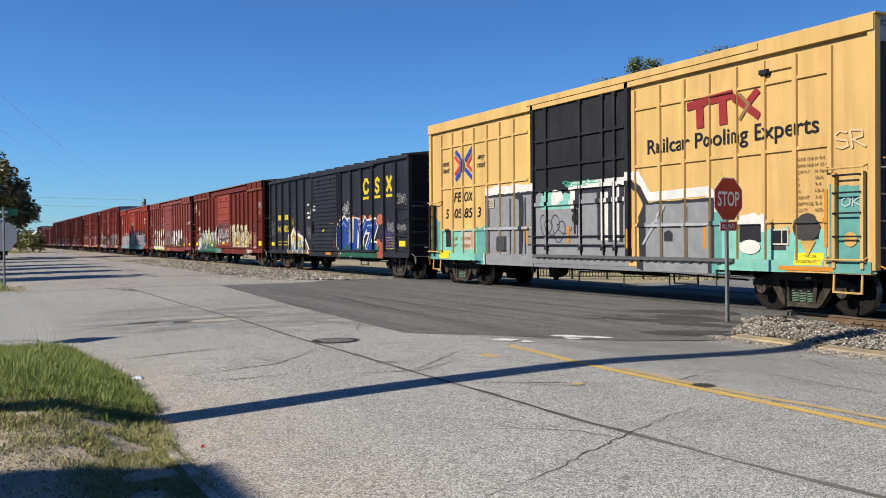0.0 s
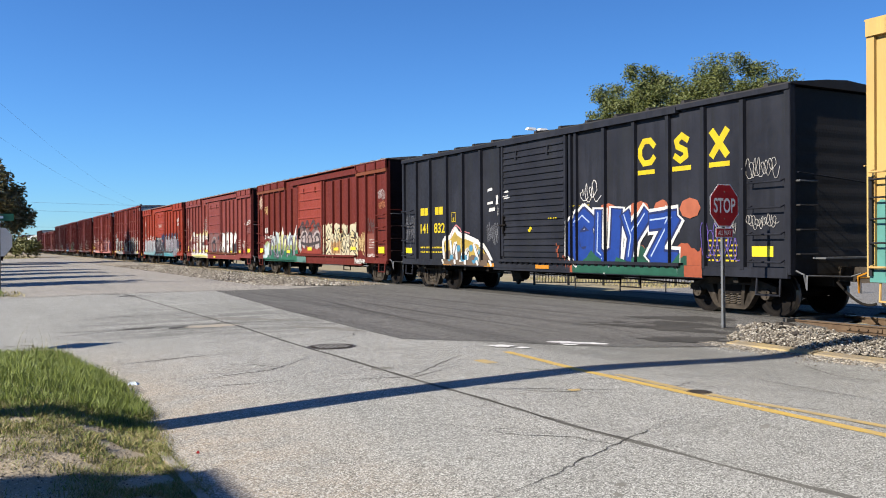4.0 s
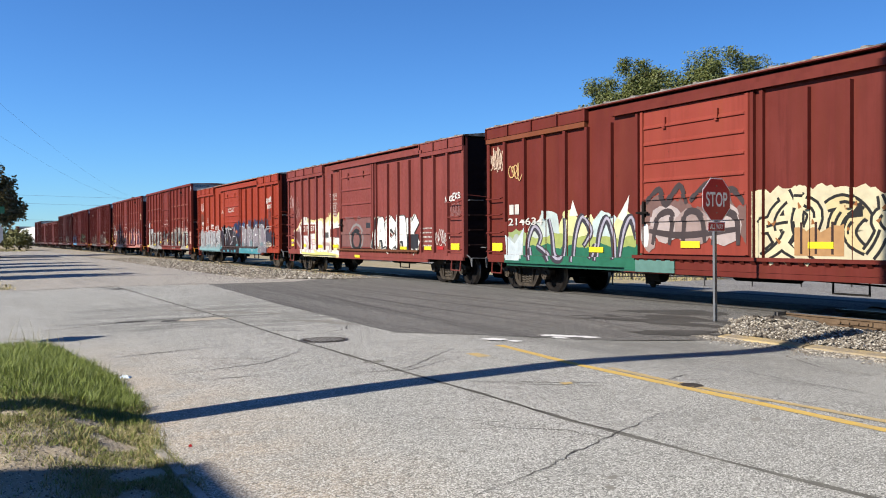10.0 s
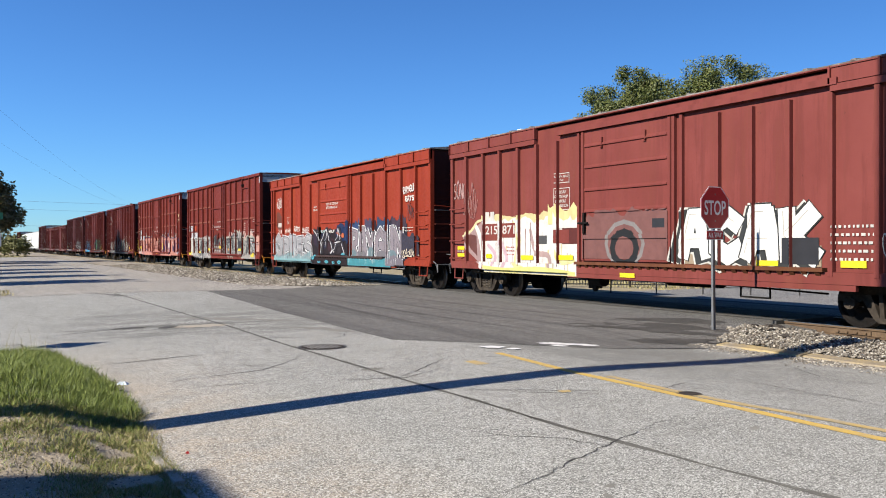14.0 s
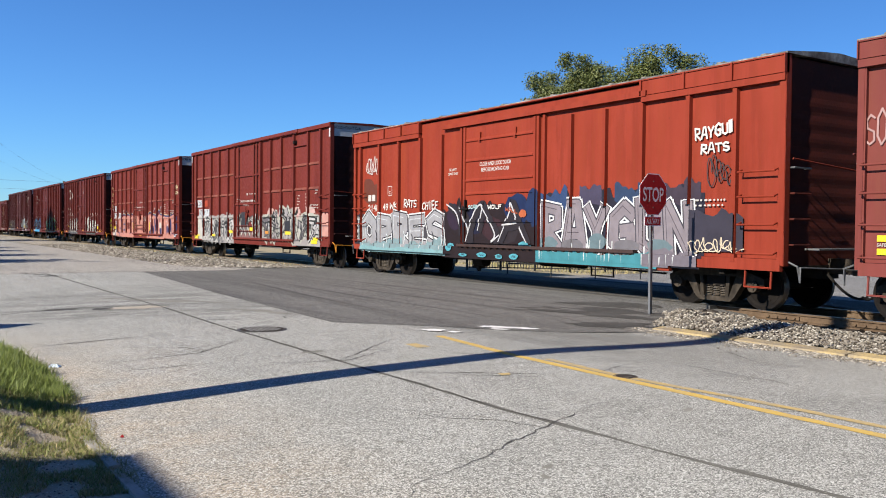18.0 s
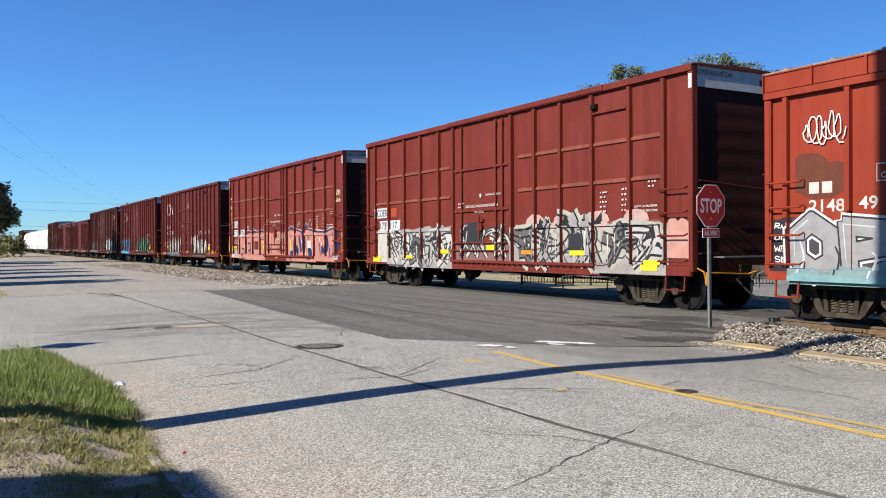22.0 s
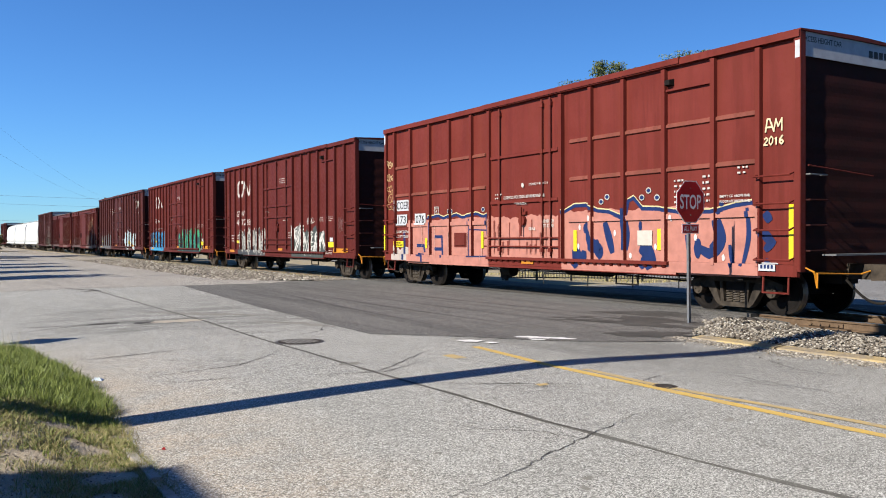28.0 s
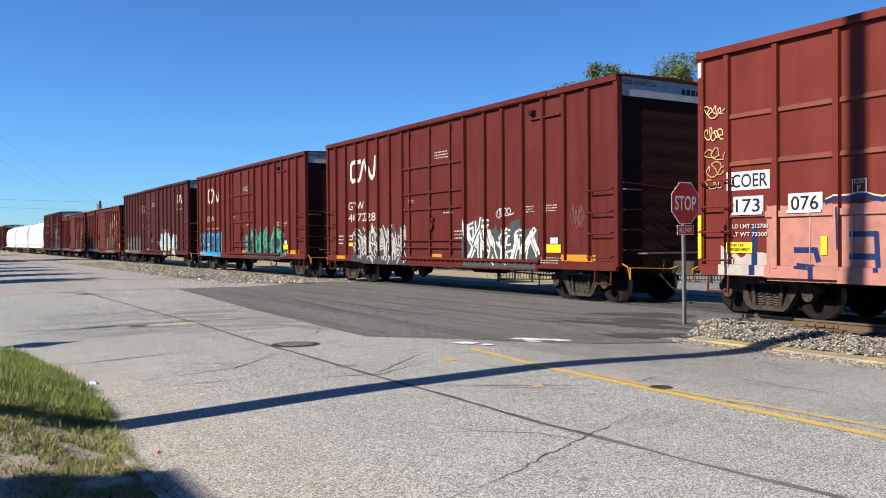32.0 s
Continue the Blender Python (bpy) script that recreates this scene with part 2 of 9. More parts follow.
M_IRON = surface("cast_iron", (0.05, 0.047, 0.043), (0.085, 0.07, 0.055), 5.0, 60.0, 0.6, 0.4, 0.004, 0.4)
M_RAIL = surface("rusty_rail", (0.13, 0.085, 0.052), (0.19, 0.13, 0.08), 3.0, 30.0, 0.75, 0.4, 0.004, 0.2)
M_RAILTOP = surface("worn_railhead", (0.34, 0.31, 0.28), (0.26, 0.23, 0.2), 3.0, 40.0, 0.35, 0.1, 0.002, 0.8)
M_TIE = surface("creosoted_tie", (0.06, 0.047, 0.037), (0.10, 0.08, 0.062), 3.0, 30.0, 0.9, 0.6, 0.01)
M_GALV = surface("galvanised_steel", (0.27, 0.275, 0.275), (0.2, 0.2, 0.2), 5.0, 50.0, 0.5, 0.1, 0.002, 0.6)
M_SIGNRED = surface("sign_red", (0.5, 0.012, 0.02), (0.44, 0.012, 0.02), 3.0, 60.0, 0.45, 0.05, 0.001)
M_SIGNWHITE = surface("sign_white", (0.84, 0.83, 0.8), (0.78, 0.77, 0.74), 3.0, 60.0, 0.45, 0.05, 0.001)
M_SIGNGREEN = surface("sign_green", (0.012, 0.13, 0.07), (0.012, 0.11, 0.06), 3.0, 60.0, 0.45, 0.05, 0.001)
M_WOODPOLE = surface("pole_wood", (0.16, 0.115, 0.08), (0.1, 0.075, 0.055), 2.0, 30.0, 0.9, 0.6, 0.01, stretch=(4, 4, 0.4))
M_WALL = surface("grey_block_wall", (0.4, 0.38, 0.35), (0.34, 0.32, 0.3), 2.0, 30.0, 0.9)
M_BARK = surface("bark", (0.11, 0.085, 0.06), (0.07, 0.055, 0.042), 4.0, 30.0, 0.95, 0.9, 0.03, stretch=(3, 3, 0.6))
M_WIRE = surface("wire", (0.09, 0.09, 0.095), (0.07, 0.07, 0.075), 3.0, 30.0, 0.6)
M_BLACKRAIL = surface("black_rail_paint", (0.018, 0.018, 0.018), (0.03, 0.028, 0.026), 3.0, 30.0, 0.5)
M_TRUCK = surface("grimy_truck_steel", (0.007, 0.006, 0.0055), (0.017, 0.013, 0.0105), 5.0, 40.0, 0.75, 0.4, 0.006, 0.1)
M_FRAME = surface("dusty_cast_steel", (0.028, 0.023, 0.018), (0.09, 0.072, 0.054), 5.0, 40.0, 0.8, 0.4, 0.006, 0.1)
M_TREAD = surface("polished_tread", (0.28, 0.25, 0.22), (0.2, 0.17, 0.15), 5.0, 40.0, 0.4, 0.1, 0.002, 0.8)
M_SPRING = surface("spring_rust", (0.11, 0.088, 0.064), (0.06, 0.046, 0.033), 5.0, 40.0, 0.7, 0.2, 0.004, 0.2)
M_GREENSPRING = surface("green_spring", (0.10, 0.20, 0.13), (0.17, 0.17, 0.11), 5.0, 40.0, 0.7, 0.2, 0.004, 0.2)
M_UNDER = surface("underframe_black", (0.014, 0.013, 0.012), (0.03, 0.025, 0.02), 3.0, 30.0, 0.8, 0.3, 0.005)
M_CARYELLOW = surface("reflective_yellow", (0.62, 0.50, 0.012), (0.58, 0.44, 0.012), 3.0, 60.0, 0.4, 0.05, 0.001)
M_CARORANGE = surface("reflective_orange", (0.5, 0.2, 0.012), (0.44, 0.17, 0.012), 3.0, 60.0, 0.4, 0.05, 0.001)


def leaf_material(name, c1, c2):
    m, nt, b = shader(name, 0.6)
    c1, c2 = tone(c1), tone(c2)
    geo = nt.nodes.new("ShaderNodeNewGeometry")
    col = ramp(nt, geo.outputs["Random Per Island"], [(0.0, c1), (0.5, c2), (1.0, tuple((a + d) * 0.5 + 0.02 for a, d in zip(c1, c2)))])
    nt.links.new(col, b.inputs["Base Color"])
    b.inputs["Transmission Weight"].default_value = 0.0
    b.inputs["Subsurface Weight"].default_value = 0.0
    return m


M_LEAF = leaf_material("tree_leaf", (0.05, 0.075, 0.012), (0.15, 0.165, 0.03))
M_LEAFDARK = leaf_material("dark_leaf", (0.07, 0.075, 0.02), (0.23, 0.18, 0.065))
M_LEAFYEL = leaf_material("bush_leaf", (0.08, 0.10, 0.02), (0.18, 0.17, 0.04))
M_GRASS = leaf_material("green_grass", (0.05, 0.085, 0.01), (0.25, 0.31, 0.045))
M_DRYGRASS = leaf_material("dry_grass", (0.46, 0.36, 0.17), (0.25, 0.235, 0.075))


# ---- mesh building ----
class Build:
    """Collects vertices and faces for one mesh."""

    def __init__(self):
        self.v, self.f, self.mi = [], [], []

    def poly(self, pts, mi=0):
        n = len(self.v)
        self.v += [tuple(p) for p in pts]
        self.f.append(tuple(range(n, n + len(pts))))
        self.mi.append(mi)

    def faces(self, pts, faces, mi=0):
        n = len(self.v)
        self.v += [tuple(p) for p in pts]
        for f in faces:
            self.f.append(tuple(i + n for i in f))
            self.mi.append(mi)
        return self

    def box(self, x0, y0, z0, x1, y1, z1, mi=0):
        x0, x1 = min(x0, x1), max(x0, x1)
        y0, y1 = min(y0, y1), max(y0, y1)
        z0, z1 = min(z0, z1), max(z0, z1)
        p = [(x0, y0, z0), (x1, y0, z0), (x1, y1, z0), (x0, y1, z0), (x0, y0, z1), (x1, y0, z1), (x1, y1, z1), (x0, y1, z1)]
        return self.faces(p, [(3, 2, 1, 0), (4, 5, 6, 7), (0, 1, 5, 4), (1, 2, 6, 5), (2, 3, 7, 6), (3, 0, 4, 7)], mi)

    def taper(self, lo, hi, mi=0):
        """A prism between two like-wound loops."""
        n = len(lo)
        fs = [tuple(reversed(range(n))), tuple(range(n, 2 * n))] + [(i, (i + 1) % n, n + (i + 1) % n, n + i) for i in range(n)]
        return self.faces(list(lo) + list(hi), fs, mi)

    def tube(self, a, b, r, n=8, r2=None, mi=0):
        a, b = Vector(a), Vector(b)
        d = (b - a).normalized()
        u = d.orthogonal().normalized()
        w = d.cross(u)
        ring = [(math.cos(2 * math.pi * i / n), math.sin(2 * math.pi * i / n)) for i in range(n)]
        r2 = r if r2 is None else r2
        return self.taper([a + (u * c + w * s) * r for c, s in ring], [b + (u * c + w * s) * r2 for c, s in ring], mi)

    def path(self, pts, r, n=6, mi=0):
        """One bent rod through the points."""
        pts = [Vector(p) for p in pts]
        m, base, u = len(pts), len(self.v), None
        for i, p in enumerate(pts):
            d0 = (p - pts[i - 1]).normalized() if i else (pts[1] - p).normalized()
            d1 = (pts[i + 1] - p).normalized() if i < m - 1 else d0
            d = (d0 + d1).normalized() if (d0 + d1).length > 0.2 else d1
            u = d.orthogonal().normalized() if u is None else (u - d * u.dot(d)).normalized()
            w = d.cross(u)
            k = 1.0 / max(0.6, d.dot(d1))
            self.v += [tuple(p + (u * math.cos(2 * math.pi * j / n) + w * math.sin(2 * math.pi * j / n)) * r * k) for j in range(n)]
        for i in range(m - 1):
            for j in range(n):
                a, b = base + i * n + j, base + i * n + (j + 1) % n
                self.f.append((a, b, b + n, a + n))
                self.mi.append(mi)
        self.f += [tuple(base + j for j in reversed(range(n))), tuple(base + (m - 1) * n + j for j in range(n))]
        self.mi += [mi, mi]
        return self

    def mesh(self, name, mats, smooth=False):
        me = bpy.data.meshes.new(name)
        me.from_pydata(self.v, [], self.f)
        for m in mats if isinstance(mats, (list, tuple)) else [mats]:
            me.materials.append(m)
        if len(me.materials) > 1:
            me.polygons.foreach_set("material_index", self.mi)
        if smooth:
            me.polygons.foreach_set("use_smooth", [True] * len(me.polygons))
        me.update()
        return me


def part(name, b, material, parent, label="", smooth=False):
    """Links a Build (or mesh) as one mesh object under a thing or a part."""
    me = b.mesh(name, material, smooth) if isinstance(b, Build) else b
    ob = new(name, me)
    ob.parent = parent
    if label:
        tagged(ob, label)
    return ob


def thing(name, label, category, group="", kind="", at=(0, 0, 0)):
    ob = new(name)
    ob.empty_display_size = 0.3
    ob.location = at
    return tagged(ob, label, category, group, kind)


def single(name, b, material, label="", category="", group="", kind="", smooth=False):
    ob = new(name, b.mesh(name, material, smooth) if isinstance(b, Build) else b)
    return tagged(ob, label, category, group, kind)


def lettering(body, size, offset=0.0, align="LEFT", shear=0.0):
    """Flat mesh of built-in lettering in its own x-y plane."""
    cu = bpy.data.curves.new("lettering", "FONT")
    cu.body, cu.size, cu.offset, cu.align_x, cu.shear = body, size, offset, align, shear
    cu.resolution_u = 4
    ob = bpy.data.objects.new("lettering", cu)
    scene.collection.objects.link(ob)
    dg = bpy.context.evaluated_depsgraph_get()
    me = bpy.data.meshes.new_from_object(ob.evaluated_get(dg))
    bpy.data.objects.remove(ob)
    polys = [[(me.vertices[i].co.x, me.vertices[i].co.y) for i in p.vertices] for p in me.polygons]
    bpy.data.meshes.remove(me)
    return polys


# ---- ground heights ----
def smooth01(a, b, x):
    t = min(1.0, max(0.0, (x - a) / (b - a)))
    return t * t * (3 - 2 * t)


def street(x):
    """Cross-fall of the street beside the track: crowned, with a low gutter at the kerb."""
    return 0.05 * smooth01(0.5, 4.0, x) - 0.16 * smooth01(5.5, 10.2, x)


def ground_z(x, y):
    cross = smooth01(8.8, 12.5, y)
    z = street(x) * (1 - cross) + cross * 0.03 * smooth01(0.5, 4.0, x) * (1 - smooth01(4.0, 12.0, x))
    rise = smooth01(10.2, 12.6, x) * (1 - cross)
    z += rise * (0.11 - 0.2)
    z -= 0.5 * smooth01(16.8, 21.5, x)
    return z


def sheet(name, xs, ys, lift, material, label, category="", left=None, right=None, kind="structure"):
    """A ground sheet on the height field; left and right bend its borders."""
    b = Build()
    nx = len(xs)
    for y in ys:
        for i, x in enumerate(xs):
            xl = left(y) if left else xs[0]
            xr = right(y) if right else xs[-1]
            px = xl + (xr - xl) * (x - xs[0]) / (xs[-1] - xs[0])
            b.v.append((px, y, ground_z(px, y) + lift))
    for j in range(len(ys) - 1):
        for i in range(nx - 1):
            a = j * nx + i
            b.f.append((a, a + 1, a + nx + 1, a + nx))
            b.mi.append(0)
    return single(name, b, material, label, category, kind=kind, smooth=True)


def span(a, b, step):
    n = max(1, round((b - a) / step))
    return [a + (b - a) * i / n for i in range(n + 1)]


def strip(name, pts, width, material, label, lift=0.012, jitter=0.0, seed=1, taper_ends=False, step=0.15):
    """A painted or tarred line along a polyline on the ground."""
    rng = random.Random(seed)
    fine = []
    for a, c in zip(pts[:-1], pts[1:]):
        n = max(1, int(math.dist(a, c) / step))
        fine += [(a[0] + (c[0] - a[0]) * i / n, a[1] + (c[1] - a[1]) * i / n) for i in range(n)]
    fine.append(pts[-1])
    b = Build()
    m = len(fine)
    for i, p in enumerate(fine):
        q, r = fine[max(0, i - 1)], fine[min(m - 1, i + 1)]
        d = Vector((r[0] - q[0], r[1] - q[1])).normalized()
        nrm = Vector((-d.y, d.x))
        off = rng.uniform(-jitter, jitter)
        w = width * (rng.uniform(0.6, 1.4) if jitter > 0.003 else rng.uniform(0.92, 1.08)) * (min(1, 0.15 + 2 * min(i, m - 1 - i) / m) if taper_ends else 1)
        for s in (-1, 1):
            x, y = p[0] + nrm.x * (off + s * w / 2), p[1] + nrm.y * (off + s * w / 2)
            b.v.append((x, y, ground_z(x, y) + lift))
        if i:
            k = 2 * i
            b.f.append((k - 2, k - 1, k + 1, k))
            b.mi.append(0)
    return single(name, b, material, label, "road marking" if "line" in name else "crack", kind="structure")


# ---- the setting ----
rng = random.Random(7)
far_steps = [-3000, -1200, -500, -220, -120, -70, -45, -30]
sheet("ground", far_steps + span(-20, 30, 1.0) + [40, 60, 90, 140, 260, 600, 1400, 3000],
      [-3000, -1000, -400, -150, -70, -40, -20] + span(-10, 40, 1.0) + [55, 80, 120, 180, 300, 600, 1200, 3000],
      -0.035, M_DIRT, "dry dirt and grass ground reaching the horizon", "ground")


def wobble(base, amp, freq, seed):
    return lambda y: base + amp * noise.noise((y * freq, seed, 0.3)) + amp * 0.5 * noise.noise((y * freq * 4.1, seed + 5, 1.3))


edge_left = lambda y: 1.2 + 0.16 * smooth01(6.0, 8.4, y) - 0.35 * smooth01(9.0, 13.6, y) + 0.05 * noise.noise((y * 2.1, 3.0, 0.0)) if y < 14.2 else -60.0
sheet("road", span(1.2, 10.22, 0.3), span(-60, 14.2, 0.35), 0.0, M_ROAD, "grey worn asphalt street beside the railway", "road", left=lambda y: edge_left(min(y, 14.1)) - 0.25)
sheet("road", span(-60, 17.0, 0.5), span(14.2, 27.5, 0.4), 0.0, M_ROAD, "grey worn asphalt side street over the crossing", "road")
sheet("road", span(-60, 0.74, 0.8), span(13.2, 14.2, 0.25), -0.006, M_ROAD, "grey worn asphalt behind the verge", "road")
sheet("road", span(0.5, 9.0, 0.5), [27.5] + span(28, 60, 1.0) + [75, 95, 112, 122], 0.002, M_CONC, "pale concrete street running along the railway", "road",
      left=wobble(0.45, 0.15, 0.3, 2.0), right=lambda y: 9.0 + 2.2 * smooth01(33.0, 28.0, y) + 0.25 * noise.noise((y * 0.5, 8.0, 0)))
# first strip behind the track: base darkened to deepen the train's shadow
sheet("road", span(17.0, 23.5, 0.8), span(9.0, 27.5, 0.8), 0.0, M_SHADEROAD, "asphalt on the far side of the track, darkened for the train's shade", "road")
sheet("road", span(23.5, 60.0, 0.8), span(9.0, 27.5, 0.8), 0.0, M_FARROAD, "pale street on the far side of the track", "road")
sheet("road", span(31.0, 44.0, 1.0), span(-40, 9.0, 2.0) + span(27.5, 120.0, 4.0), 0.004, M_FARROAD, "pale street running along the far side", "road")


# the newer asphalt apron over the crossing
APRON_EDGE = ((9.2, 9.9), (9.37, 9.65), (9.55, 8.4), (10.0, 7.4), (10.6, 6.85), (11.0, 6.35), (11.67, 5.72), (12.9, 5.75), (14.0, 5.82), (17.7, 6.0), (24.0, 6.5), (27.6, 6.8))


def patch_left(y):
    for (y0, x0), (y1, x1) in zip(APRON_EDGE[:-1], APRON_EDGE[1:]):
        if y <= y1:
            return x0 + (x1 - x0) * (y - y0) / (y1 - y0) + 0.05 * noise.noise((y * 7, 1.0, 0))
    return APRON_EDGE[-1][1]


def patch_right(y):
    return 17.4 if y > 11.8 else 10.3 + (17.4 - 10.3) * smooth01(8.9, 11.8, y)


sheet("pavement", span(5.85, 17.4, 0.3), span(9.25, 30.4, 0.3), 0.006, M_PATCH, "dark newer asphalt apron over the railway crossing", "pavement",
      left=lambda y: patch_left(y) if y < 27.5 else 9.6 + 1.1 * (y - 27.5), right=patch_right)

# the verge rises from the street's edge
def verge_z(x, y):
    e = edge_left(min(y, 14.0))
    d = e - x
    rise = 0.235 * smooth01(0.0, 1.0, d) * (0.4 + 0.6 * smooth01(5.2, 7.0, y)) * (1 - smooth01(8.8, 13.4, y))
    return ground_z(x, y) + rise - 0.05 * smooth01(0.1, -0.25, d) + 0.018 * noise.noise((x * 4, y * 4, 2.0)) + 0.010 * noise.noise((x * 15, y * 15, 5.0)) + 0.004


b = Build()
vx, vy = span(-1.6, 1.5, 0.05), span(2.2, 14.1, 0.07)
for y in vy:
    for x in vx:
        b.v.append((x, y, verge_z(x, y)  - 0.03 * smooth01(13.0, 14.1, y)))
for j in range(len(vy) - 1):
    for i in range(len(vx) - 1):
        a = j * len(vx) + i
        b.f.append((a, a + 1, a + len(vx) + 1, a + len(vx)))
        b.mi.append(0)
single("ground", b, M_VERGE, "mounded verge of dry gravelly soil", "ground", kind="structure", smooth=True)

# ballast beds on either side of the crossing
BALLAST = []
for y0, y1 in ((-60.0, 10.6), (28.2, 330.0)):
    ys = span(y0, y1, 0.4) if y0 < 0 else span(28.2, 60, 0.4) + [70, 90, 120, 170, 240, 330]

    def bed_left(y, y0=y0):
        return 10.5 + (1.3 * smooth01(9.4, 10.6, y) if y0 < 0 else 0) if y0 < 0 else 9.15 + 2.4 * smooth01(31.0, 28.2, y) + 0.2 * noise.noise((y * 0.8, 3, 0))

    b = Build()
    xs = span(0, 1, 0.04)
    for y in ys:
        for k in xs:
            x = bed_left(y) + (19.0 - bed_left(y)) * k
            h = -0.06 - 0.11 * smooth01(11.8, 13.3, x) if y0 < 0 else -0.02
            mound = 0.085 * math.exp(-((x - 12.1) ** 2) / 0.5 - ((y - 9.9) ** 2) / 2.2) if y0 < 0 else 0.05 * math.exp(-((x - 11.2) ** 2) / 2.0)
            top = h + mound - 0.10 * smooth01(13.2, 13.9, x) * (1 - smooth01(15.3, 16.0, x))
            top -= 0.45 * smooth01(16.5, 19.0, x)
            top += 0.025 * noise.noise((x * 3, y * 3, 1))
            b.v.append((x, y, top))
    nx = len(xs)
    for j in range(len(ys) - 1):
        for i in range(nx - 1):
            a = j * nx + i
            b.f.append((a, a + 1, a + nx + 1, a + nx))
            b.mi.append(0)
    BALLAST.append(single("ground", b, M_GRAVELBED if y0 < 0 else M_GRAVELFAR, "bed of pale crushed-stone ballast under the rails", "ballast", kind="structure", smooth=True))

# loose stones on the beds and their edges
STONE_SHAPES = []
for s in range(7):
    r2 = random.Random(40 + s)
    bm = bmesh.new()
    bmesh.ops.create_icosphere(bm, subdivisions=1, radius=1)
    for v in bm.verts:
        v.co = Vector((v.co.x * r2.uniform(0.7, 1.15), v.co.y * r2.uniform(0.5, 1.0), v.co.z * r2.uniform(0.4, 0.8))) * r2.uniform(0.72, 1.2)
    bm.verts.ensure_lookup_table()
    STONE_SHAPES.append(([v.co.copy() for v in bm.verts], [tuple(v.index for v in f.verts) for f in bm.faces]))
    bm.free()


def scatter_stones(count, place, size, seed):
    r = random.Random(seed)
    b = Build()
    for _ in range(count):
        spot = place(r)
        if not spot:
            continue
        vs, fs = STONE_SHAPES[r.randrange(7)]
        m = Matrix.Translation(spot) @ Euler((r.uniform(-0.5, 0.5), r.uniform(-0.5, 0.5), r.uniform(0, 6.28))).to_matrix().to_4x4() @ Matrix.Scale(r.uniform(*size), 4)
        b.faces([m @ v for v in vs], fs)
    return b


def stone_island_material(name, tones):
    m, nt, bs = shader(name, 0.9)
    tones = [tone(c) for c in tones]
    geo = nt.nodes.new("ShaderNodeNewGeometry")
    col = ramp(nt, geo.outputs["Random Per Island"], [(i / (len(tones) - 1), t) for i, t in enumerate(tones)])
    v = coords(nt)
    col = blend(nt, ramp(nt, noise_out(nt, 35.0, v), [(0.4, (0, 0, 0)), (0.7, (0.6, 0.6, 0.6))]), col, (0.16, 0.14, 0.12))
    nt.links.new(col, bs.inputs["Base Color"])
    return m


M_STONES = stone_island_material("mixed_ballast_stone", [(0.05, 0.042, 0.034), (0.30, 0.265, 0.21), (0.10, 0.078, 0.056), (0.56, 0.52, 0.43), (0.13, 0.11, 0.085)])


def near_bed(r):
    y = 10.5 - 9.5 * r.random() ** 1.2
    x = r.uniform(10.42 + 1.2 * smooth01(9.5, 10.5, y), 13.55)
    mound = 0.085 * math.exp(-((x - 12.1) ** 2) / 0.5 - ((y - 9.9) ** 2) / 2.2)
    return (x, y, -0.055 + 0.03 * r.random() ** 2 + 0.05 * noise.noise((x * 4, y * 4, 3)) + 0.03 * noise.noise((x * 11, y * 11, 6)) + mound - 0.15 * smooth01(12.0, 13.3, x))


def far_bed(r):
    y = 28.4 + 40 * r.random() ** 1.7
    left = 9.15 + 2.4 * smooth01(31.0, 28.2, y)
    x = r.uniform(left - 0.15, 13.4)
    return (x, y, -0.01 + 0.05 * math.exp(-((x - 11.2) ** 2) / 2.0))


def spill(r):
    y = r.uniform(3.5, 9.7)
    x = 10.24 - abs(r.gauss(0, 0.2 + 0.16 * noise.noise((y * 1.7, 2.0, 0))))
    return (x, y, ground_z(x, y) + 0.004)


single("ballast_stones", scatter_stones(26000, near_bed, (0.008, 0.034), 3), M_STONES, "loose pale crushed stones heaped beside the rail", "ballast", kind="stuff")
single("ballast_stones", scatter_stones(7000, far_bed, (0.025, 0.075), 4), M_STONES, "loose pale crushed stones along the far track bed", "ballast", kind="stuff")
single("gravel_spill", scatter_stones(4200, spill, (0.004, 0.024), 5), M_STONES, "small stones spilled over the kerb into the gutter", "gravel", kind="stuff")
single("gravel_spill", scatter_stones(500, lambda r: (lambda x, y: (x, y, ground_z(x, y) + 0.004))(r.uniform(1.0, 2.2), r.uniform(4.2, 12.0)), (0.002, 0.006), 6), M_STONES, "grit along the street's sandy edge", "gravel", kind="stuff")
single("gravel_spill", scatter_stones(6500, lambda r: (lambda x, y: (x, y, verge_z(x, y)))(r.uniform(-1.2, 0.95), r.uniform(3.6, 7.2)), (0.003, 0.012), 8), M_STONES, "loose gravel in the worn part of the verge", "gravel", kind="stuff")

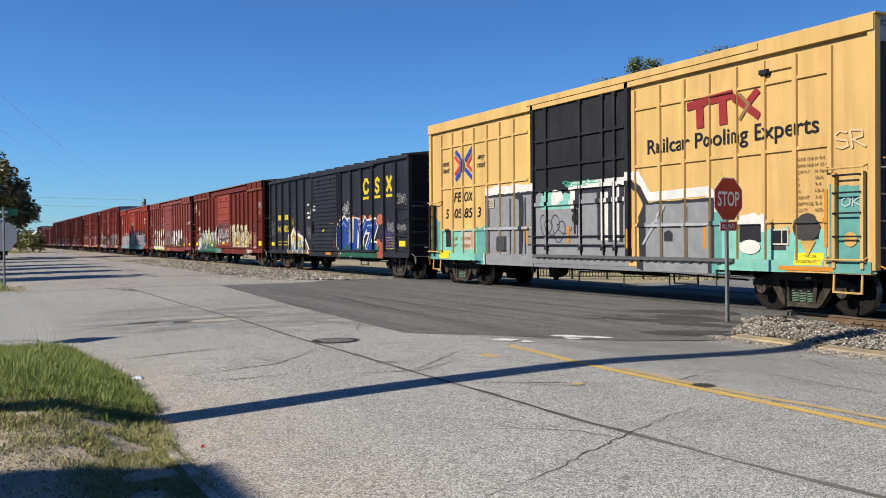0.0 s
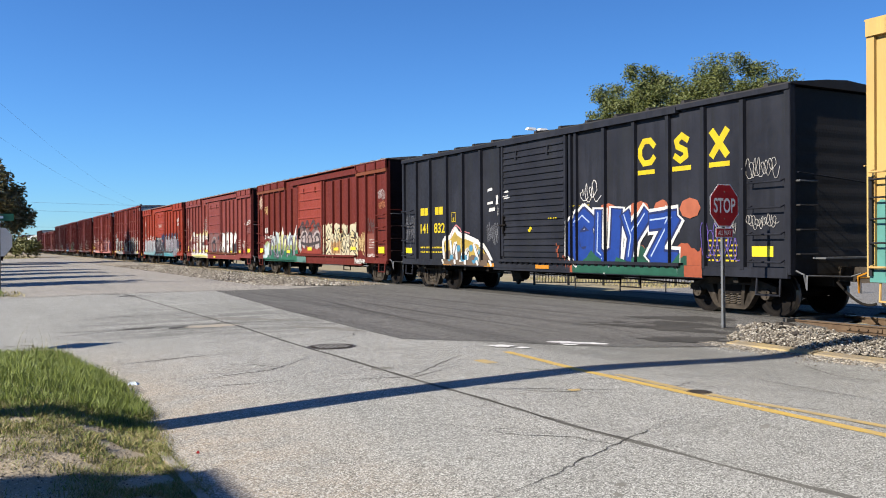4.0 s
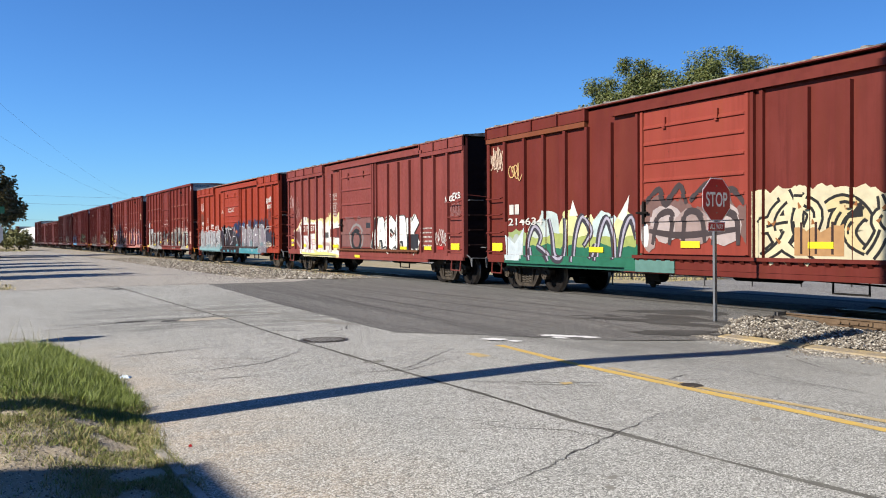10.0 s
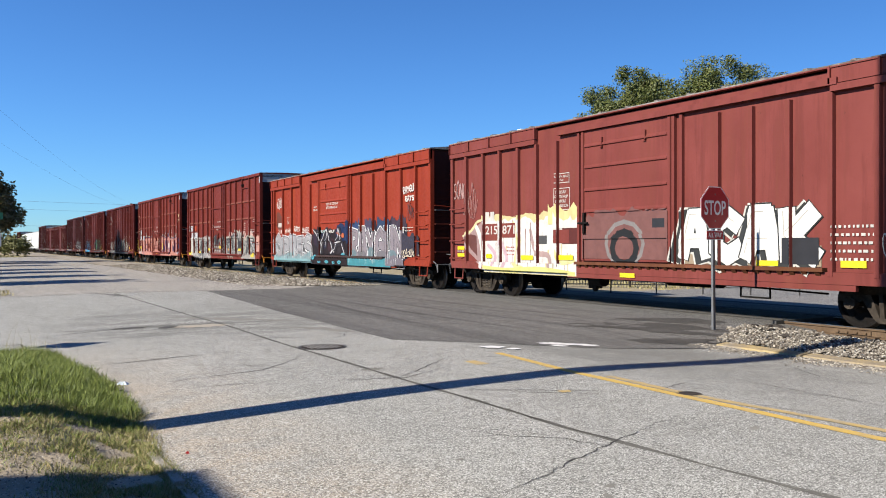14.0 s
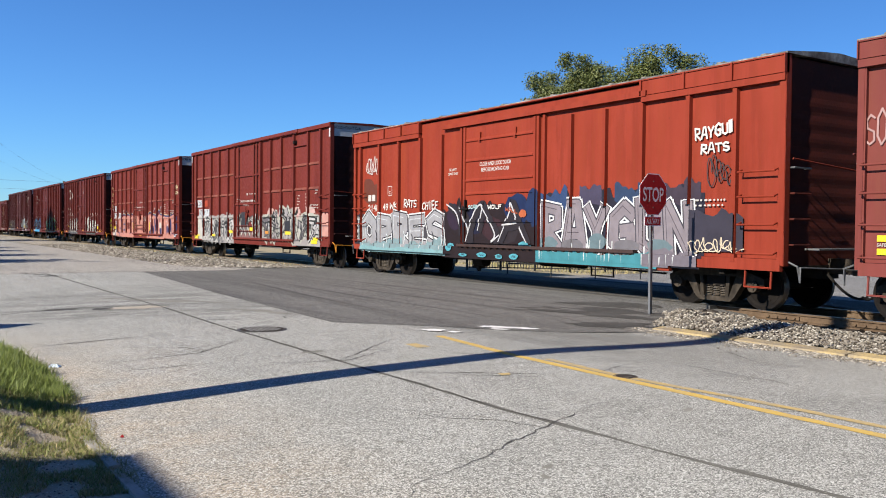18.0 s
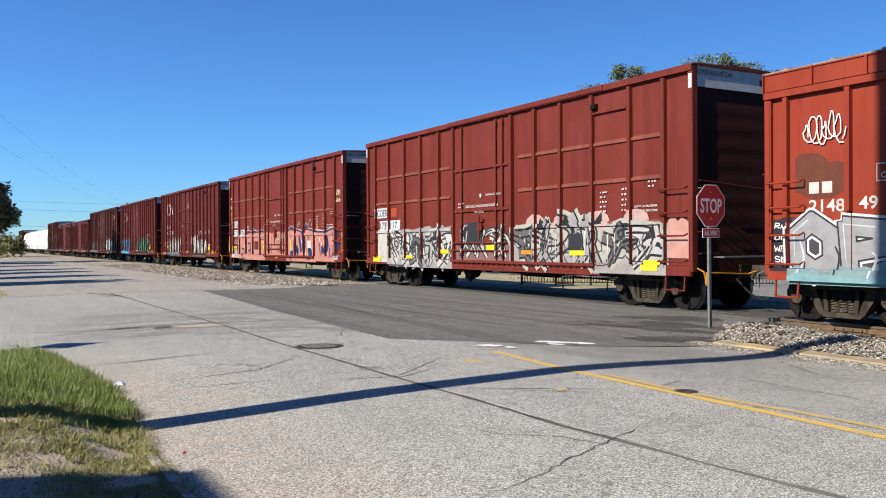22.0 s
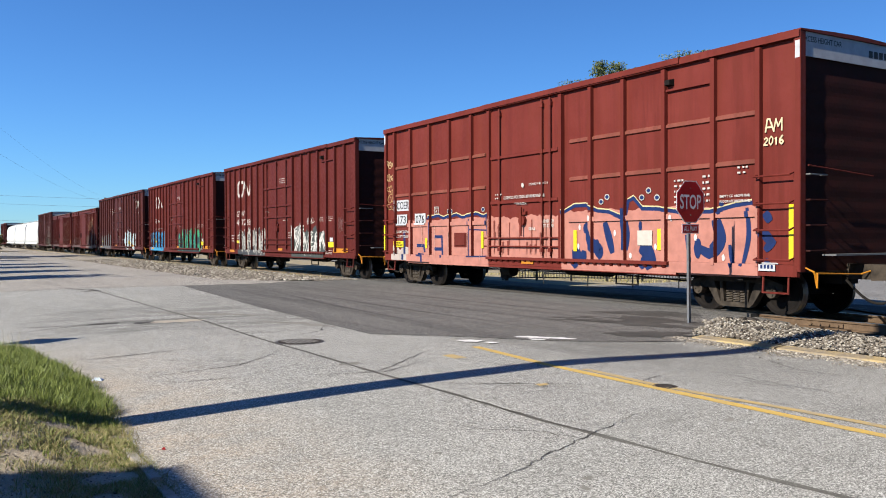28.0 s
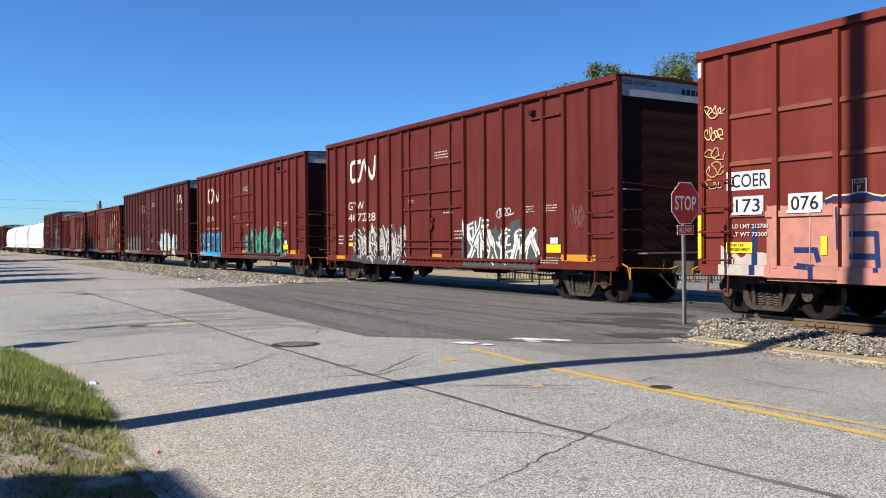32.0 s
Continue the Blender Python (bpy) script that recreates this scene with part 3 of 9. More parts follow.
# asphalt rubble lying on the heap at the end of the rail
M_CHUNK = surface("old_asphalt", (0.055, 0.047, 0.04), (0.1, 0.085, 0.07), 6.0, 40.0, 0.9, 0.8, 0.02)
for k, (cx, cy, cr) in enumerate(((12.3, 9.95, 0.15), (12.62, 9.6, 0.12), (12.05, 10.25, 0.1), (11.5, 9.2, 0.08), (12.8, 9.25, 0.1), (12.45, 10.3, 0.09), (11.85, 9.7, 0.07), (12.2, 10.12, 0.09), (12.5, 9.8, 0.1))):
    cz = -0.02 - 0.15 * smooth01(12.0, 13.3, cx) + 0.085 * math.exp(-((cx - 12.1) ** 2) / 0.5 - ((cy - 9.9) ** 2) / 2.2)
    vs, fs = STONE_SHAPES[k % 7]
    turn = Matrix.Translation((cx, cy, cz)) @ Euler((0.25 * math.sin(3 * k), 0.3 * math.cos(5 * k), 1.7 * k)).to_matrix().to_4x4() @ Matrix.Diagonal((cr * 1.3, cr, cr * 0.7, 1))
    single("asphalt_chunk", Build().faces([turn @ v for v in vs], fs), M_CHUNK, "broken dark asphalt chunk lying on the ballast heap", "rubble")

# kerbs
kerb = thing("kerb", "weathered concrete kerb with worn yellow paint", "kerb", kind="structure")
y = 9.45
while y > -30:
    y2 = y - rng.uniform(1.4, 1.9)
    b = Build()
    lo = [(10.2, y, -0.2), (10.2, y2 + 0.012, -0.2), (10.46, y2 + 0.012, -0.2), (10.46, y, -0.2)]
    top = -0.045 + rng.uniform(-0.014, 0.012)
    hi = [(10.235, y - 0.02, top - 0.02), (10.235, y2 + 0.03, top - 0.02), (10.45, y2 + 0.03, top), (10.45, y - 0.02, top)]
    b.taper(lo, hi)
    part("kerb_stone", b, M_KERB, kerb)
    y = y2
kerb2 = thing("kerb", "half-buried grey concrete kerb at the verge", "kerb", kind="structure")
for y0, y1 in ((6.25, 5.3), (5.28, 4.0), (3.98, 2.6), (2.58, 1.0)):
    b = Build()
    b.taper([(1.08, y0, -0.15), (1.08, y1, -0.15), (1.22, y1, -0.15), (1.22, y0, -0.15)], [(1.12, y0 - 0.01, 0.025), (1.12, y1 + 0.01, 0.04), (1.18, y1 + 0.01, 0.036), (1.18, y0 - 0.01, 0.02)])
    part("kerb_stone", b, M_KERB2, kerb2)

# road paint
strip("road_line", [(6.2, 9.5), (6.08, 8.5), (5.98, 7.7), (5.94, 6.6), (5.9, 5.2), (5.87, 4.0), (5.84, -30)], 0.125, M_YELLOW, "worn yellow centre line on asphalt", 0.004, 0.002, 3)
strip("road_line", [(6.14, 7.2), (6.06, 6.2), (6.07, 5.4), (6.14, 4.7), (6.17, 4.0), (6.16, -30)], 0.11, M_YELLOWFADE, "faded yellow centre line on asphalt", 0.005, 0.002, 4)
strip("road_line", [(5.42, 8.95), (5.4, 8.6)], 0.13, M_YELLOWFADE, "remnant of a faded yellow line", 0.004, 0.02, 5)
def ragged_patch(name, cx, cy, rx, ry, turn, material, label, lift, seed, n=26):
    """A worn blotch of paint or tar with an uneven rim."""
    r = random.Random(seed)
    b = Build()
    b.v.append((cx, cy, ground_z(cx, cy) + lift))
    for i in range(n):
        a = 2 * math.pi * i / n
        k = r.uniform(0.62, 1.12)
        u, w = rx * k * math.cos(a), ry * k * math.sin(a)
        x, y = cx + u * math.cos(turn) - w * math.sin(turn), cy + u * math.sin(turn) + w * math.cos(turn)
        b.v.append((x, y, ground_z(x, y) + lift))
        b.f.append((0, 1 + i, 1 + (i + 1) % n))
        b.mi.append(0)
    return single(name, b, material, label, "road marking", kind="structure")


for i, (cx, cy, rx, ry) in enumerate(((6.5, 10.1, 0.2, 0.16), (6.66, 9.8, 0.12, 0.1), (7.75, 10.22, 0.3, 0.16), (8.05, 10.05, 0.26, 0.14), (7.6, 9.98, 0.14, 0.1))):
    ragged_patch("road_line", cx, cy, rx, ry, -0.57, M_WHITE, "worn remnant of a white stop line", 0.012, 20 + i)

# tarred seams, cracks and stains
M_SEAM = surface("faded_tar", (0.145, 0.139, 0.12), (0.215, 0.206, 0.178), 2.2, 60.0, 0.9, 0.4, 0.006, speck=(0.34, 0.33, 0.28))
SEAM = [(4.00, 27.30), (4.04, 24.00), (4.08, 19.00), (4.15, 15.34), (4.09, 12.18), (4.08, 10.4), (4.06, 9.17), (4.07, 7.74), (4.10, 6.6), (4.09, 5.30), (4.14, 4.78), (4.17, 4.19), (4.20, 3.73), (4.24, 3.34), (4.28, 3.0), (4.40, 1.50)]
strip("road_crack", SEAM, 0.058, M_SEAM, "long faded tar seam in the asphalt", 0.0022, 0.004, 6)
strip("road_crack", [p for p in SEAM if p[1] > 4.5], 0.02, M_CRACK, "dark core of the long tarred seam", 0.0032, 0.012, 66)
CRACKS = [
    ([(1.3, 8.3), (2.4, 8.5), (3.5, 9.2), (4.2, 9.6)], 0.022), ([(1.9, 7.6), (3.0, 7.9), (4.3, 8.7)], 0.014), ([(7.6, 6.9), (8.4, 6.3), (9.6, 5.2)], 0.03), ([(8.2, 7.9), (9.0, 7.1), (9.9, 6.1)], 0.03),
    ([(6.9, 5.9), (7.3, 5.5), (7.4, 5.0)], 0.02),
    ([(5.53, 5.35), (4.66, 4.99), (4.21, 4.80), (3.62, 4.52), (3.03, 4.23), (2.68, 4.13), (2.44, 4.04), (2.30, 3.60)], 0.035),
    ([(4.4, 7.55), (5.2, 7.2), (6.1, 6.95), (6.9, 6.75)], 0.022), ([(4.3, 5.1), (3.5, 5.35), (2.9, 5.5)], 0.016),
    ([(1.1, 11.5), (2.0, 11.2), (3.2, 11.4), (4.0, 11.9)], 0.02), ([(1.5, 9.6), (2.6, 9.7), (3.6, 10.2), (4.3, 11.2)], 0.018),
    ([(2.3, 15.8), (3.2, 15.9), (3.7, 15.7), (4.6, 16.2)], 0.05), ([(0.5, 26.9), (2.0, 27.4), (3.6, 27.7), (6.0, 27.75), (9.0, 27.5)], 0.09),
    ([(3.4, 27.9), (3.7, 26.9), (4.1, 26.2), (3.6, 25.9), (4.5, 25.6)], 0.16), ([(0.6, 16.2), (1.6, 15.8), (2.4, 15.8)], 0.03),
    ([(3.1, 8.6), (3.9, 8.9), (4.5, 9.0)], 0.03), ([(4.6, 9.3), (5.2, 9.6), (5.9, 9.9)], 0.02), ([(6.9, 6.9), (7.6, 6.4), (8.3, 5.6)], 0.022),
    ([(5.3, 4.3), (6.3, 4.0), (7.2, 3.9)], 0.02), ([(7.0, 8.1), (8.1, 7.2), (9.2, 6.2)], 0.03), ([(7.2, 9.2), (8.0, 8.6), (8.9, 7.9)], 0.02),
    ([(2.2, 7.0), (3.1, 6.7), (3.8, 6.8)], 0.012), ([(4.5, 12.0), (5.3, 12.6), (5.8, 13.6)], 0.02), ([(5.2, 9.6), (5.7, 9.2), (6.1, 9.1)], 0.06),
]
FINE_CRACKS = [
    ([(3.13, 8.55), (3.73, 8.28), (4.15, 8.17), (4.55, 8.40), (5.04, 8.74)], 0.024), ([(4.28, 7.26), (4.89, 6.82), (5.62, 6.32)], 0.024), ([(3.36, 5.65), (3.60, 5.24), (3.85, 5.01), (3.97, 4.65), (4.12, 4.41)], 0.012),
    ([(1.0, 15.1), (1.6, 15.4), (2.2, 15.67), (2.7, 15.8)], 0.05), ([(1.3, 11.17), (1.84, 11.23), (2.57, 11.39), (3.2, 11.53)], 0.032), ([(1.8, 9.35), (2.4, 9.45), (3.0, 9.55), (3.8, 10.4)], 0.03),
    ([(1.9, 8.82), (2.4, 8.78), (2.85, 8.8)], 0.02), ([(3.7, 8.25), (4.2, 8.28), (4.85, 8.9), (5.5, 9.5)], 0.022), ([(4.24, 7.29), (4.64, 6.89), (5.05, 6.52), (5.8, 5.96)], 0.014),
    ([(3.0, 6.2), (3.3, 5.86), (3.56, 5.53), (3.9, 5.05)], 0.009), ([(5.73, 6.09), (6.34, 6.41), (7.1, 6.67)], 0.012), ([(6.34, 6.41), (6.38, 6.14), (6.68, 6.19)], 0.012),
    ([(7.47, 6.68), (7.37, 5.92), (7.39, 5.34), (7.34, 4.74)], 0.02), ([(5.92, 5.63), (6.2, 5.29), (6.33, 4.69), (6.39, 4.12)], 0.01), ([(1.6, 18.3), (2.7, 18.6), (4.1, 18.5)], 0.05),
    ([(3.56, 12.48), (4.24, 12.94), (4.84, 12.54)], 0.03), ([(2.2, 10.6), (2.9, 10.14), (3.35, 9.4)], 0.016), ([(5.36, 8.56), (5.56, 7.9), (6.2, 7.4)], 0.014), ([(9.5, 7.7), (8.7, 6.43), (8.73, 5.64)], 0.02),
]
for i, (pts, w) in enumerate(FINE_CRACKS):
    strip("road_crack", pts, w * 0.9, M_CRACK, "fine ragged crack in the asphalt", 0.003, 0.018, 130 + i, True, 0.06)
for i, (pts, w) in enumerate(CRACKS):
    strip("road_crack", pts, w * (0.3 if pts[0][1] < 12 else 1.0), M_CRACK, "ragged crack in the asphalt", 0.0035, 0.022, 30 + i, True, 0.07)
for i, (pts, w) in enumerate((([(3.6, 17.8), (4.6, 16.6), (5.6, 15.6)], 0.5), ([(4.9, 14.6), (5.4, 14.0), (5.7, 13.0)], 0.35))):
    strip("road_stain", pts, w, M_STAIN, "dark worn stain on the asphalt", 0.002, 0.06, 60 + i, True, 0.12)
for i, (x0, y0, x1, y1, w) in enumerate(((7.3, 12.6, 8.3, 23.6, 0.16), (8.5, 11.1, 8.7, 22.8, 0.14), (9.7, 10.6, 9.5, 24.0, 0.12), (11.2, 11.8, 10.6, 25.0, 0.16))):
    strip("road_stain", [(x0, y0), (x0 * 0.6 + x1 * 0.4 - 0.15, y0 + 0.4 * (y1 - y0)), (x1, y1)], w, M_TRACK, "faint dark tyre track along the apron", 0.009, 0.004, 70 + i, True, 0.3)
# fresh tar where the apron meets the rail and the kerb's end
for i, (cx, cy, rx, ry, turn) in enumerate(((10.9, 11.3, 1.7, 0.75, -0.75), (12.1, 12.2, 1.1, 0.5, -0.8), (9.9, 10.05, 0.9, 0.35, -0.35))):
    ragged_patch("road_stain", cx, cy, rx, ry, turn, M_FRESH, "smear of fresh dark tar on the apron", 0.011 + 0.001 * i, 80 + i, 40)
for i, (cx, cy, rx, ry, turn) in enumerate(((4.1, 8.9, 0.2, 0.09, 0.3), (2.55, 15.75, 0.35, 0.16, 0.1), (3.2, 15.5, 0.25, 0.2, 0.6), (6.0, 5.05, 0.12, 0.05, 0.2), (3.35, 3.9, 0.06, 0.03, 0.4), (3.2, 3.75, 0.05, 0.03, 1.2), (5.35, 4.55, 0.1, 0.04, 0.5), (2.9, 4.9, 0.04, 0.02, 0.0))):
    ragged_patch("road_stain", cx, cy, rx, ry, turn, M_CRACK if cy > 15 else M_STAIN, "dark tar blot on worn asphalt", 0.0026, 90 + i, 22)
ragged_patch("road_stain", 3.75, 15.5, 0.55, 0.3, 0.1, M_SAND, "pale sandy blot on worn asphalt", 0.0028, 99, 26)
ragged_patch("road_line", 5.1, 6.62, 0.09, 0.06, 0.1, M_YELLOWFADE, "pale dab of old road paint", 0.004, 98, 18)

# manhole and valve cover
M_WAFFLE = surface("worn_iron", (0.24, 0.23, 0.21), (0.15, 0.142, 0.13), 8.0, 60.0, 0.6, 0.3, 0.003)
mh = thing("manhole_cover", "round cast-iron manhole cover with a waffle grid, set in asphalt", "manhole cover", at=(4.43, 11.32, ground_z(4.43, 11.32)))
b = Build()
b.tube((0, 0, -0.03), (0, 0, 0.006), 0.345, 32)
part("frame", b, M_IRON, mh)
b = Build()
b.tube((0, 0, 0.0), (0, 0, 0.009), 0.3, 32)
part("lid", b, M_CHUNK, mh)
b = Build()
for i in range(-4, 5):
    for j in range(-4, 5):
        x, yy = i * 0.068, j * 0.068
        if x * x + yy * yy < 0.27 ** 2:
            b.taper([(x - 0.017, yy - 0.02, 0.009), (x + 0.017, yy - 0.02, 0.009), (x + 0.017, yy + 0.02, 0.009), (x - 0.017, yy + 0.02, 0.009)],
                    [(x - 0.014, yy - 0.016, 0.017), (x + 0.014, yy - 0.016, 0.017), (x + 0.014, yy + 0.016, 0.017), (x - 0.014, yy + 0.016, 0.017)])
tagged(part("waffle_pattern", b, M_WAFFLE, mh, "lighter worn waffle grid"), kind="stuff")
vc = thing("valve_cover", "small round iron valve cover between yellow lines", "valve cover", at=(6.07, 5.94, ground_z(6.07, 5.94)))
b = Build()
b.tube((0, 0, -0.02), (0, 0, 0.006), 0.12, 20)
part("frame", b, M_IRON, vc)
b = Build()
b.tube((0, 0, 0.0), (0, 0, 0.009), 0.09, 20)
part("lid", b, M_CHUNK, vc)

# ---- track ----
GAUGE_X = 14.62
for side, x in ((-1, GAUGE_X - 0.753), (1, GAUGE_X + 0.753)):
    r = thing("rail", "rusty steel rail with a bright worn head", "rail", group="rails of the track", kind="structure")
    b = Build()
    prof = [(-0.075, -0.17), (0.075, -0.17), (0.075, -0.155), (0.012, -0.14), (0.012, -0.05), (0.036, -0.035), (0.036, -0.006), (-0.036, -0.006), (-0.036, -0.035), (-0.012, -0.05), (-0.012, -0.14), (-0.075, -0.155)]
    b.taper([(x + a, -60, c) for a, c in reversed(prof)], [(x + a, 340, c) for a, c in reversed(prof)])
    part("rail_web", b, M_RAIL, r)
    b = Build()
    b.box(x - 0.033, -60, -0.006, x + 0.033, 340, 0.0)
    part("rail_head", b, M_RAILTOP, r)
    if side < 0:
        for y0 in (9.6, 7.9, 4.0):
            b = Build()
            b.box(x - 0.045, y0 - 0.35, -0.125, x - 0.013, y0 + 0.35, -0.06)
            for k in range(4):
                b.tube((x - 0.075, y0 - 0.27 + 0.18 * k, -0.092), (x - 0.045, y0 - 0.27 + 0.18 * k, -0.092), 0.018, 6)
            part("joint_bar", b, M_RAIL, r, "rusty bolted joint bar")
tie_mesh = Build().box(-1.3, -0.11, -0.16, 1.3, 0.11, 0.0).mesh("tie", M_TIE)
plate_mesh = Build().box(-0.18, -0.09, 0, 0.18, 0.09, 0.02).mesh("tie_plate", M_RAIL)
tie_row = thing("track_ties", "row of dark creosoted timber ties under the rails", "railway ties", kind="structure")
for y0, n in ((9.7, 60), (29.2, 170)):
    for i in range(n):
        yy = y0 + (0.53 * i if y0 > 20 else -0.53 * i)
        t = part("tie", tie_mesh, None, tie_row)
        t.location = (GAUGE_X + 0.03 * noise.noise((yy, 0, 0)), yy, -0.155)
        if -2 < yy < 45:
            for sx in (-0.753, 0.753):
                p = part("tie_plate", plate_mesh, None, tie_row)
                p.location = (GAUGE_X + sx, yy, -0.156)
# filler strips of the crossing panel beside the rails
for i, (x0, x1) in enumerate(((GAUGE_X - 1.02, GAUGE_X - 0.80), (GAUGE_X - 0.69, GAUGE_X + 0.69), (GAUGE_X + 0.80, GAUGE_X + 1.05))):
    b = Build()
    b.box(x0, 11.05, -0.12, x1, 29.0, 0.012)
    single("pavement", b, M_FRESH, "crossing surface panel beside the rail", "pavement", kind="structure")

# ---- signs ----
def octagon(r):
    return [(r * math.cos(math.radians(22.5 + 45 * i)), r * math.sin(math.radians(22.5 + 45 * i))) for i in range(8)]


stop = thing("stop_sign", "red octagonal stop sign on a thin galvanised post", "stop sign", at=(11.78, 10.92, 0.0))
stop.rotation_euler = (0, 0, radians(3.9))
b = Build()
b.taper([(-0.03, -0.015, -0.25), (0.03, -0.015, -0.25), (0.03, 0.03, -0.25), (-0.03, 0.03, -0.25)], [(-0.03, -0.015, 2.5), (0.03, -0.015, 2.5), (0.03, 0.03, 2.5), (-0.03, 0.03, 2.5)])
post = part("post", b, M_GALV, stop)
post.rotation_euler = (radians(0), radians(-0.6), 0)
R8 = 0.381 / math.cos(math.radians(22.5))
plate = part("plate", Build().taper([(x, -0.024, z + 2.14) for x, z in octagon(R8)], [(x, -0.020, z + 2.14) for x, z in octagon(R8)]), M_SIGNWHITE, stop, "white border of the octagon")
part("red_field", Build().taper([(x, -0.027, z + 2.14) for x, z in octagon(R8 * 0.955)], [(x, -0.0245, z + 2.14) for x, z in octagon(R8 * 0.955)]), M_SIGNRED, plate, "dark red face")


def flat_text(name, body, size, at, parent, material, width=None, offset=0.0):
    """Lettering on a plate that faces -y, centred at (x, y, z)."""
    polys = lettering(body, size, offset)
    xs = [p[0] for q in polys for p in q]
    zs = [p[1] for q in polys for p in q]
    k = width / (max(xs) - min(xs)) if width else 1.0
    cx, cz = (max(xs) + min(xs)) / 2, (max(zs) + min(zs)) / 2
    b = Build()
    for q in polys:
        b.poly([(at[0] + (p[0] - cx) * k, at[1], at[2] + (p[1] - cz)) for p in q])
    return part(name, b, material, parent)


flat_text("lettering", "STOP", 0.36, (0, -0.0295, 2.14), plate, M_SIGNWHITE, 0.58, 0.006)
b = Build()
b.box(-0.23, -0.024, 1.565, 0.23, -0.020, 1.735)
small = part("plaque", b, M_SIGNWHITE, stop, "small red plaque under the octagon")
part("plaque_field", Build().box(-0.218, -0.0265, 1.577, 0.218, -0.0242, 1.723), M_SIGNRED, small)
flat_text("lettering", "ALL WAY", 0.12, (0, -0.0285, 1.65), small, M_SIGNWHITE, 0.36, 0.002)
for z in (1.6, 1.7, 1.9, 2.38):
    part("bolt", Build().tube((0, -0.034, z), (0, -0.027, z), 0.012, 8), M_GALV, stop)

ssign = thing("street_sign", "green street-name sign on a galvanised post in grass", "street sign", at=(0.7, 30.7, 0.0))
part("post", Build().tube((0, 0, -0.1), (0, 0, 2.6), 0.035, 8), M_GALV, ssign)
g = part("name_plate", Build().box(-0.5, -0.012, 2.33, 0.42, 0.012, 2.55), M_SIGNGREEN, ssign, "green name plate")
part("lettering_bars", Build().box(-0.3, -0.016, 2.4, -0.05, -0.0135, 2.48).box(0.02, -0.016, 2.4, 0.12, -0.0135, 2.48), M_SIGNWHITE, g)
bsign = thing("warning_sign", "plain metal diamond sign on a thin post in the verge", "road sign", at=(-2.6, 13.3, 0.0))
part("post", Build().tube((0, 0, -0.1), (0, 0, 2.75), 0.03, 8), M_GALV, bsign)
part("plate", Build().taper([(0.03, 0.0, 2.0), (0.03, 0.36, 2.36), (0.03, 0.0, 2.72), (0.03, -0.36, 2.36)], [(0.036, 0.0, 2.0), (0.036, 0.36, 2.36), (0.036, 0.0, 2.72), (0.036, -0.36, 2.36)]), M_GALV, bsign)


def utility_pole(x, y, h, r0, r1, arms, transformer, label):
    p = thing("utility_pole", label, "utility pole", group="utility poles", at=(x, y, ground_z(x, y)))
    part("shaft", Build().tube((0, 0, -0.5), (0, 0, h), r0, 14, r1), M_WOODPOLE, p, smooth=False)
    for z in arms:
        part("crossarm", Build().box(-1.1, -0.06, z, 1.1, 0.06, z + 0.12), M_WOODPOLE, p)
        for k in (-1.0, -0.45, 0.45, 1.0):
            part("insulator", Build().tube((k, 0, z + 0.12), (k, 0, z + 0.3), 0.05, 8, 0.03), M_GALV, p)
    if transformer:
        part("transformer", Build().tube((-0.2, -0.5, h - 1.4), (-0.2, -0.5, h - 0.4), 0.3, 14), M_GALV, p)
    return p


utility_pole(-1.5, 6.94, 15.0, 0.21, 0.17, (), False, "tall brown timber utility pole in the grass verge")
utility_pole(18.4, 112.0, 6.9, 0.16, 0.14, (), True, "far timber utility pole with a grey transformer")
utility_pole(-2.7, 35.0, 10.2, 0.16, 0.12, (9.3,), False, "timber utility pole beside the tree row")


def wire(a, c, sag, r, label):
    pts = []
    for i in range(25):
        k = i / 24
        p = Vector(a).lerp(Vector(c), k)
        p.z -= sag * 4 * k * (1 - k)
        pts.append(p)
    return single("overhead_wire", Build().path(pts, r, 5), M_WIRE, label, "wire", group="overhead wires")


wire((-2.3, 35, 9.75), (18.4, 112, 6.8), 1.0, 0.004, "dark overhead wire slung between timber poles")
wire((-3.4, 35, 8.6), (18.4, 112, 6.3), 1.1, 0.004, "dark overhead wire slung between timber poles")
for z in (8.6, 7.6, 5.6):
    wire((-40, 130, z + 1), (18.4, 112, z - 2.0), 0.4, 0.01, "thin distant overhead wire")

# plain low building to the viewer's left, which throws the shade on the verge
wl = thing("building", "plain grey block building beside the street", "building", kind="structure")
part("wall", Build().box(-20.0, -26.0, -0.1, -9.0, 4.6, 6.28), M_WALL, wl)
part("roof", Build().box(-20.0, -26.0, 6.28, -9.05, 4.55, 6.3), M_WALL, wl)


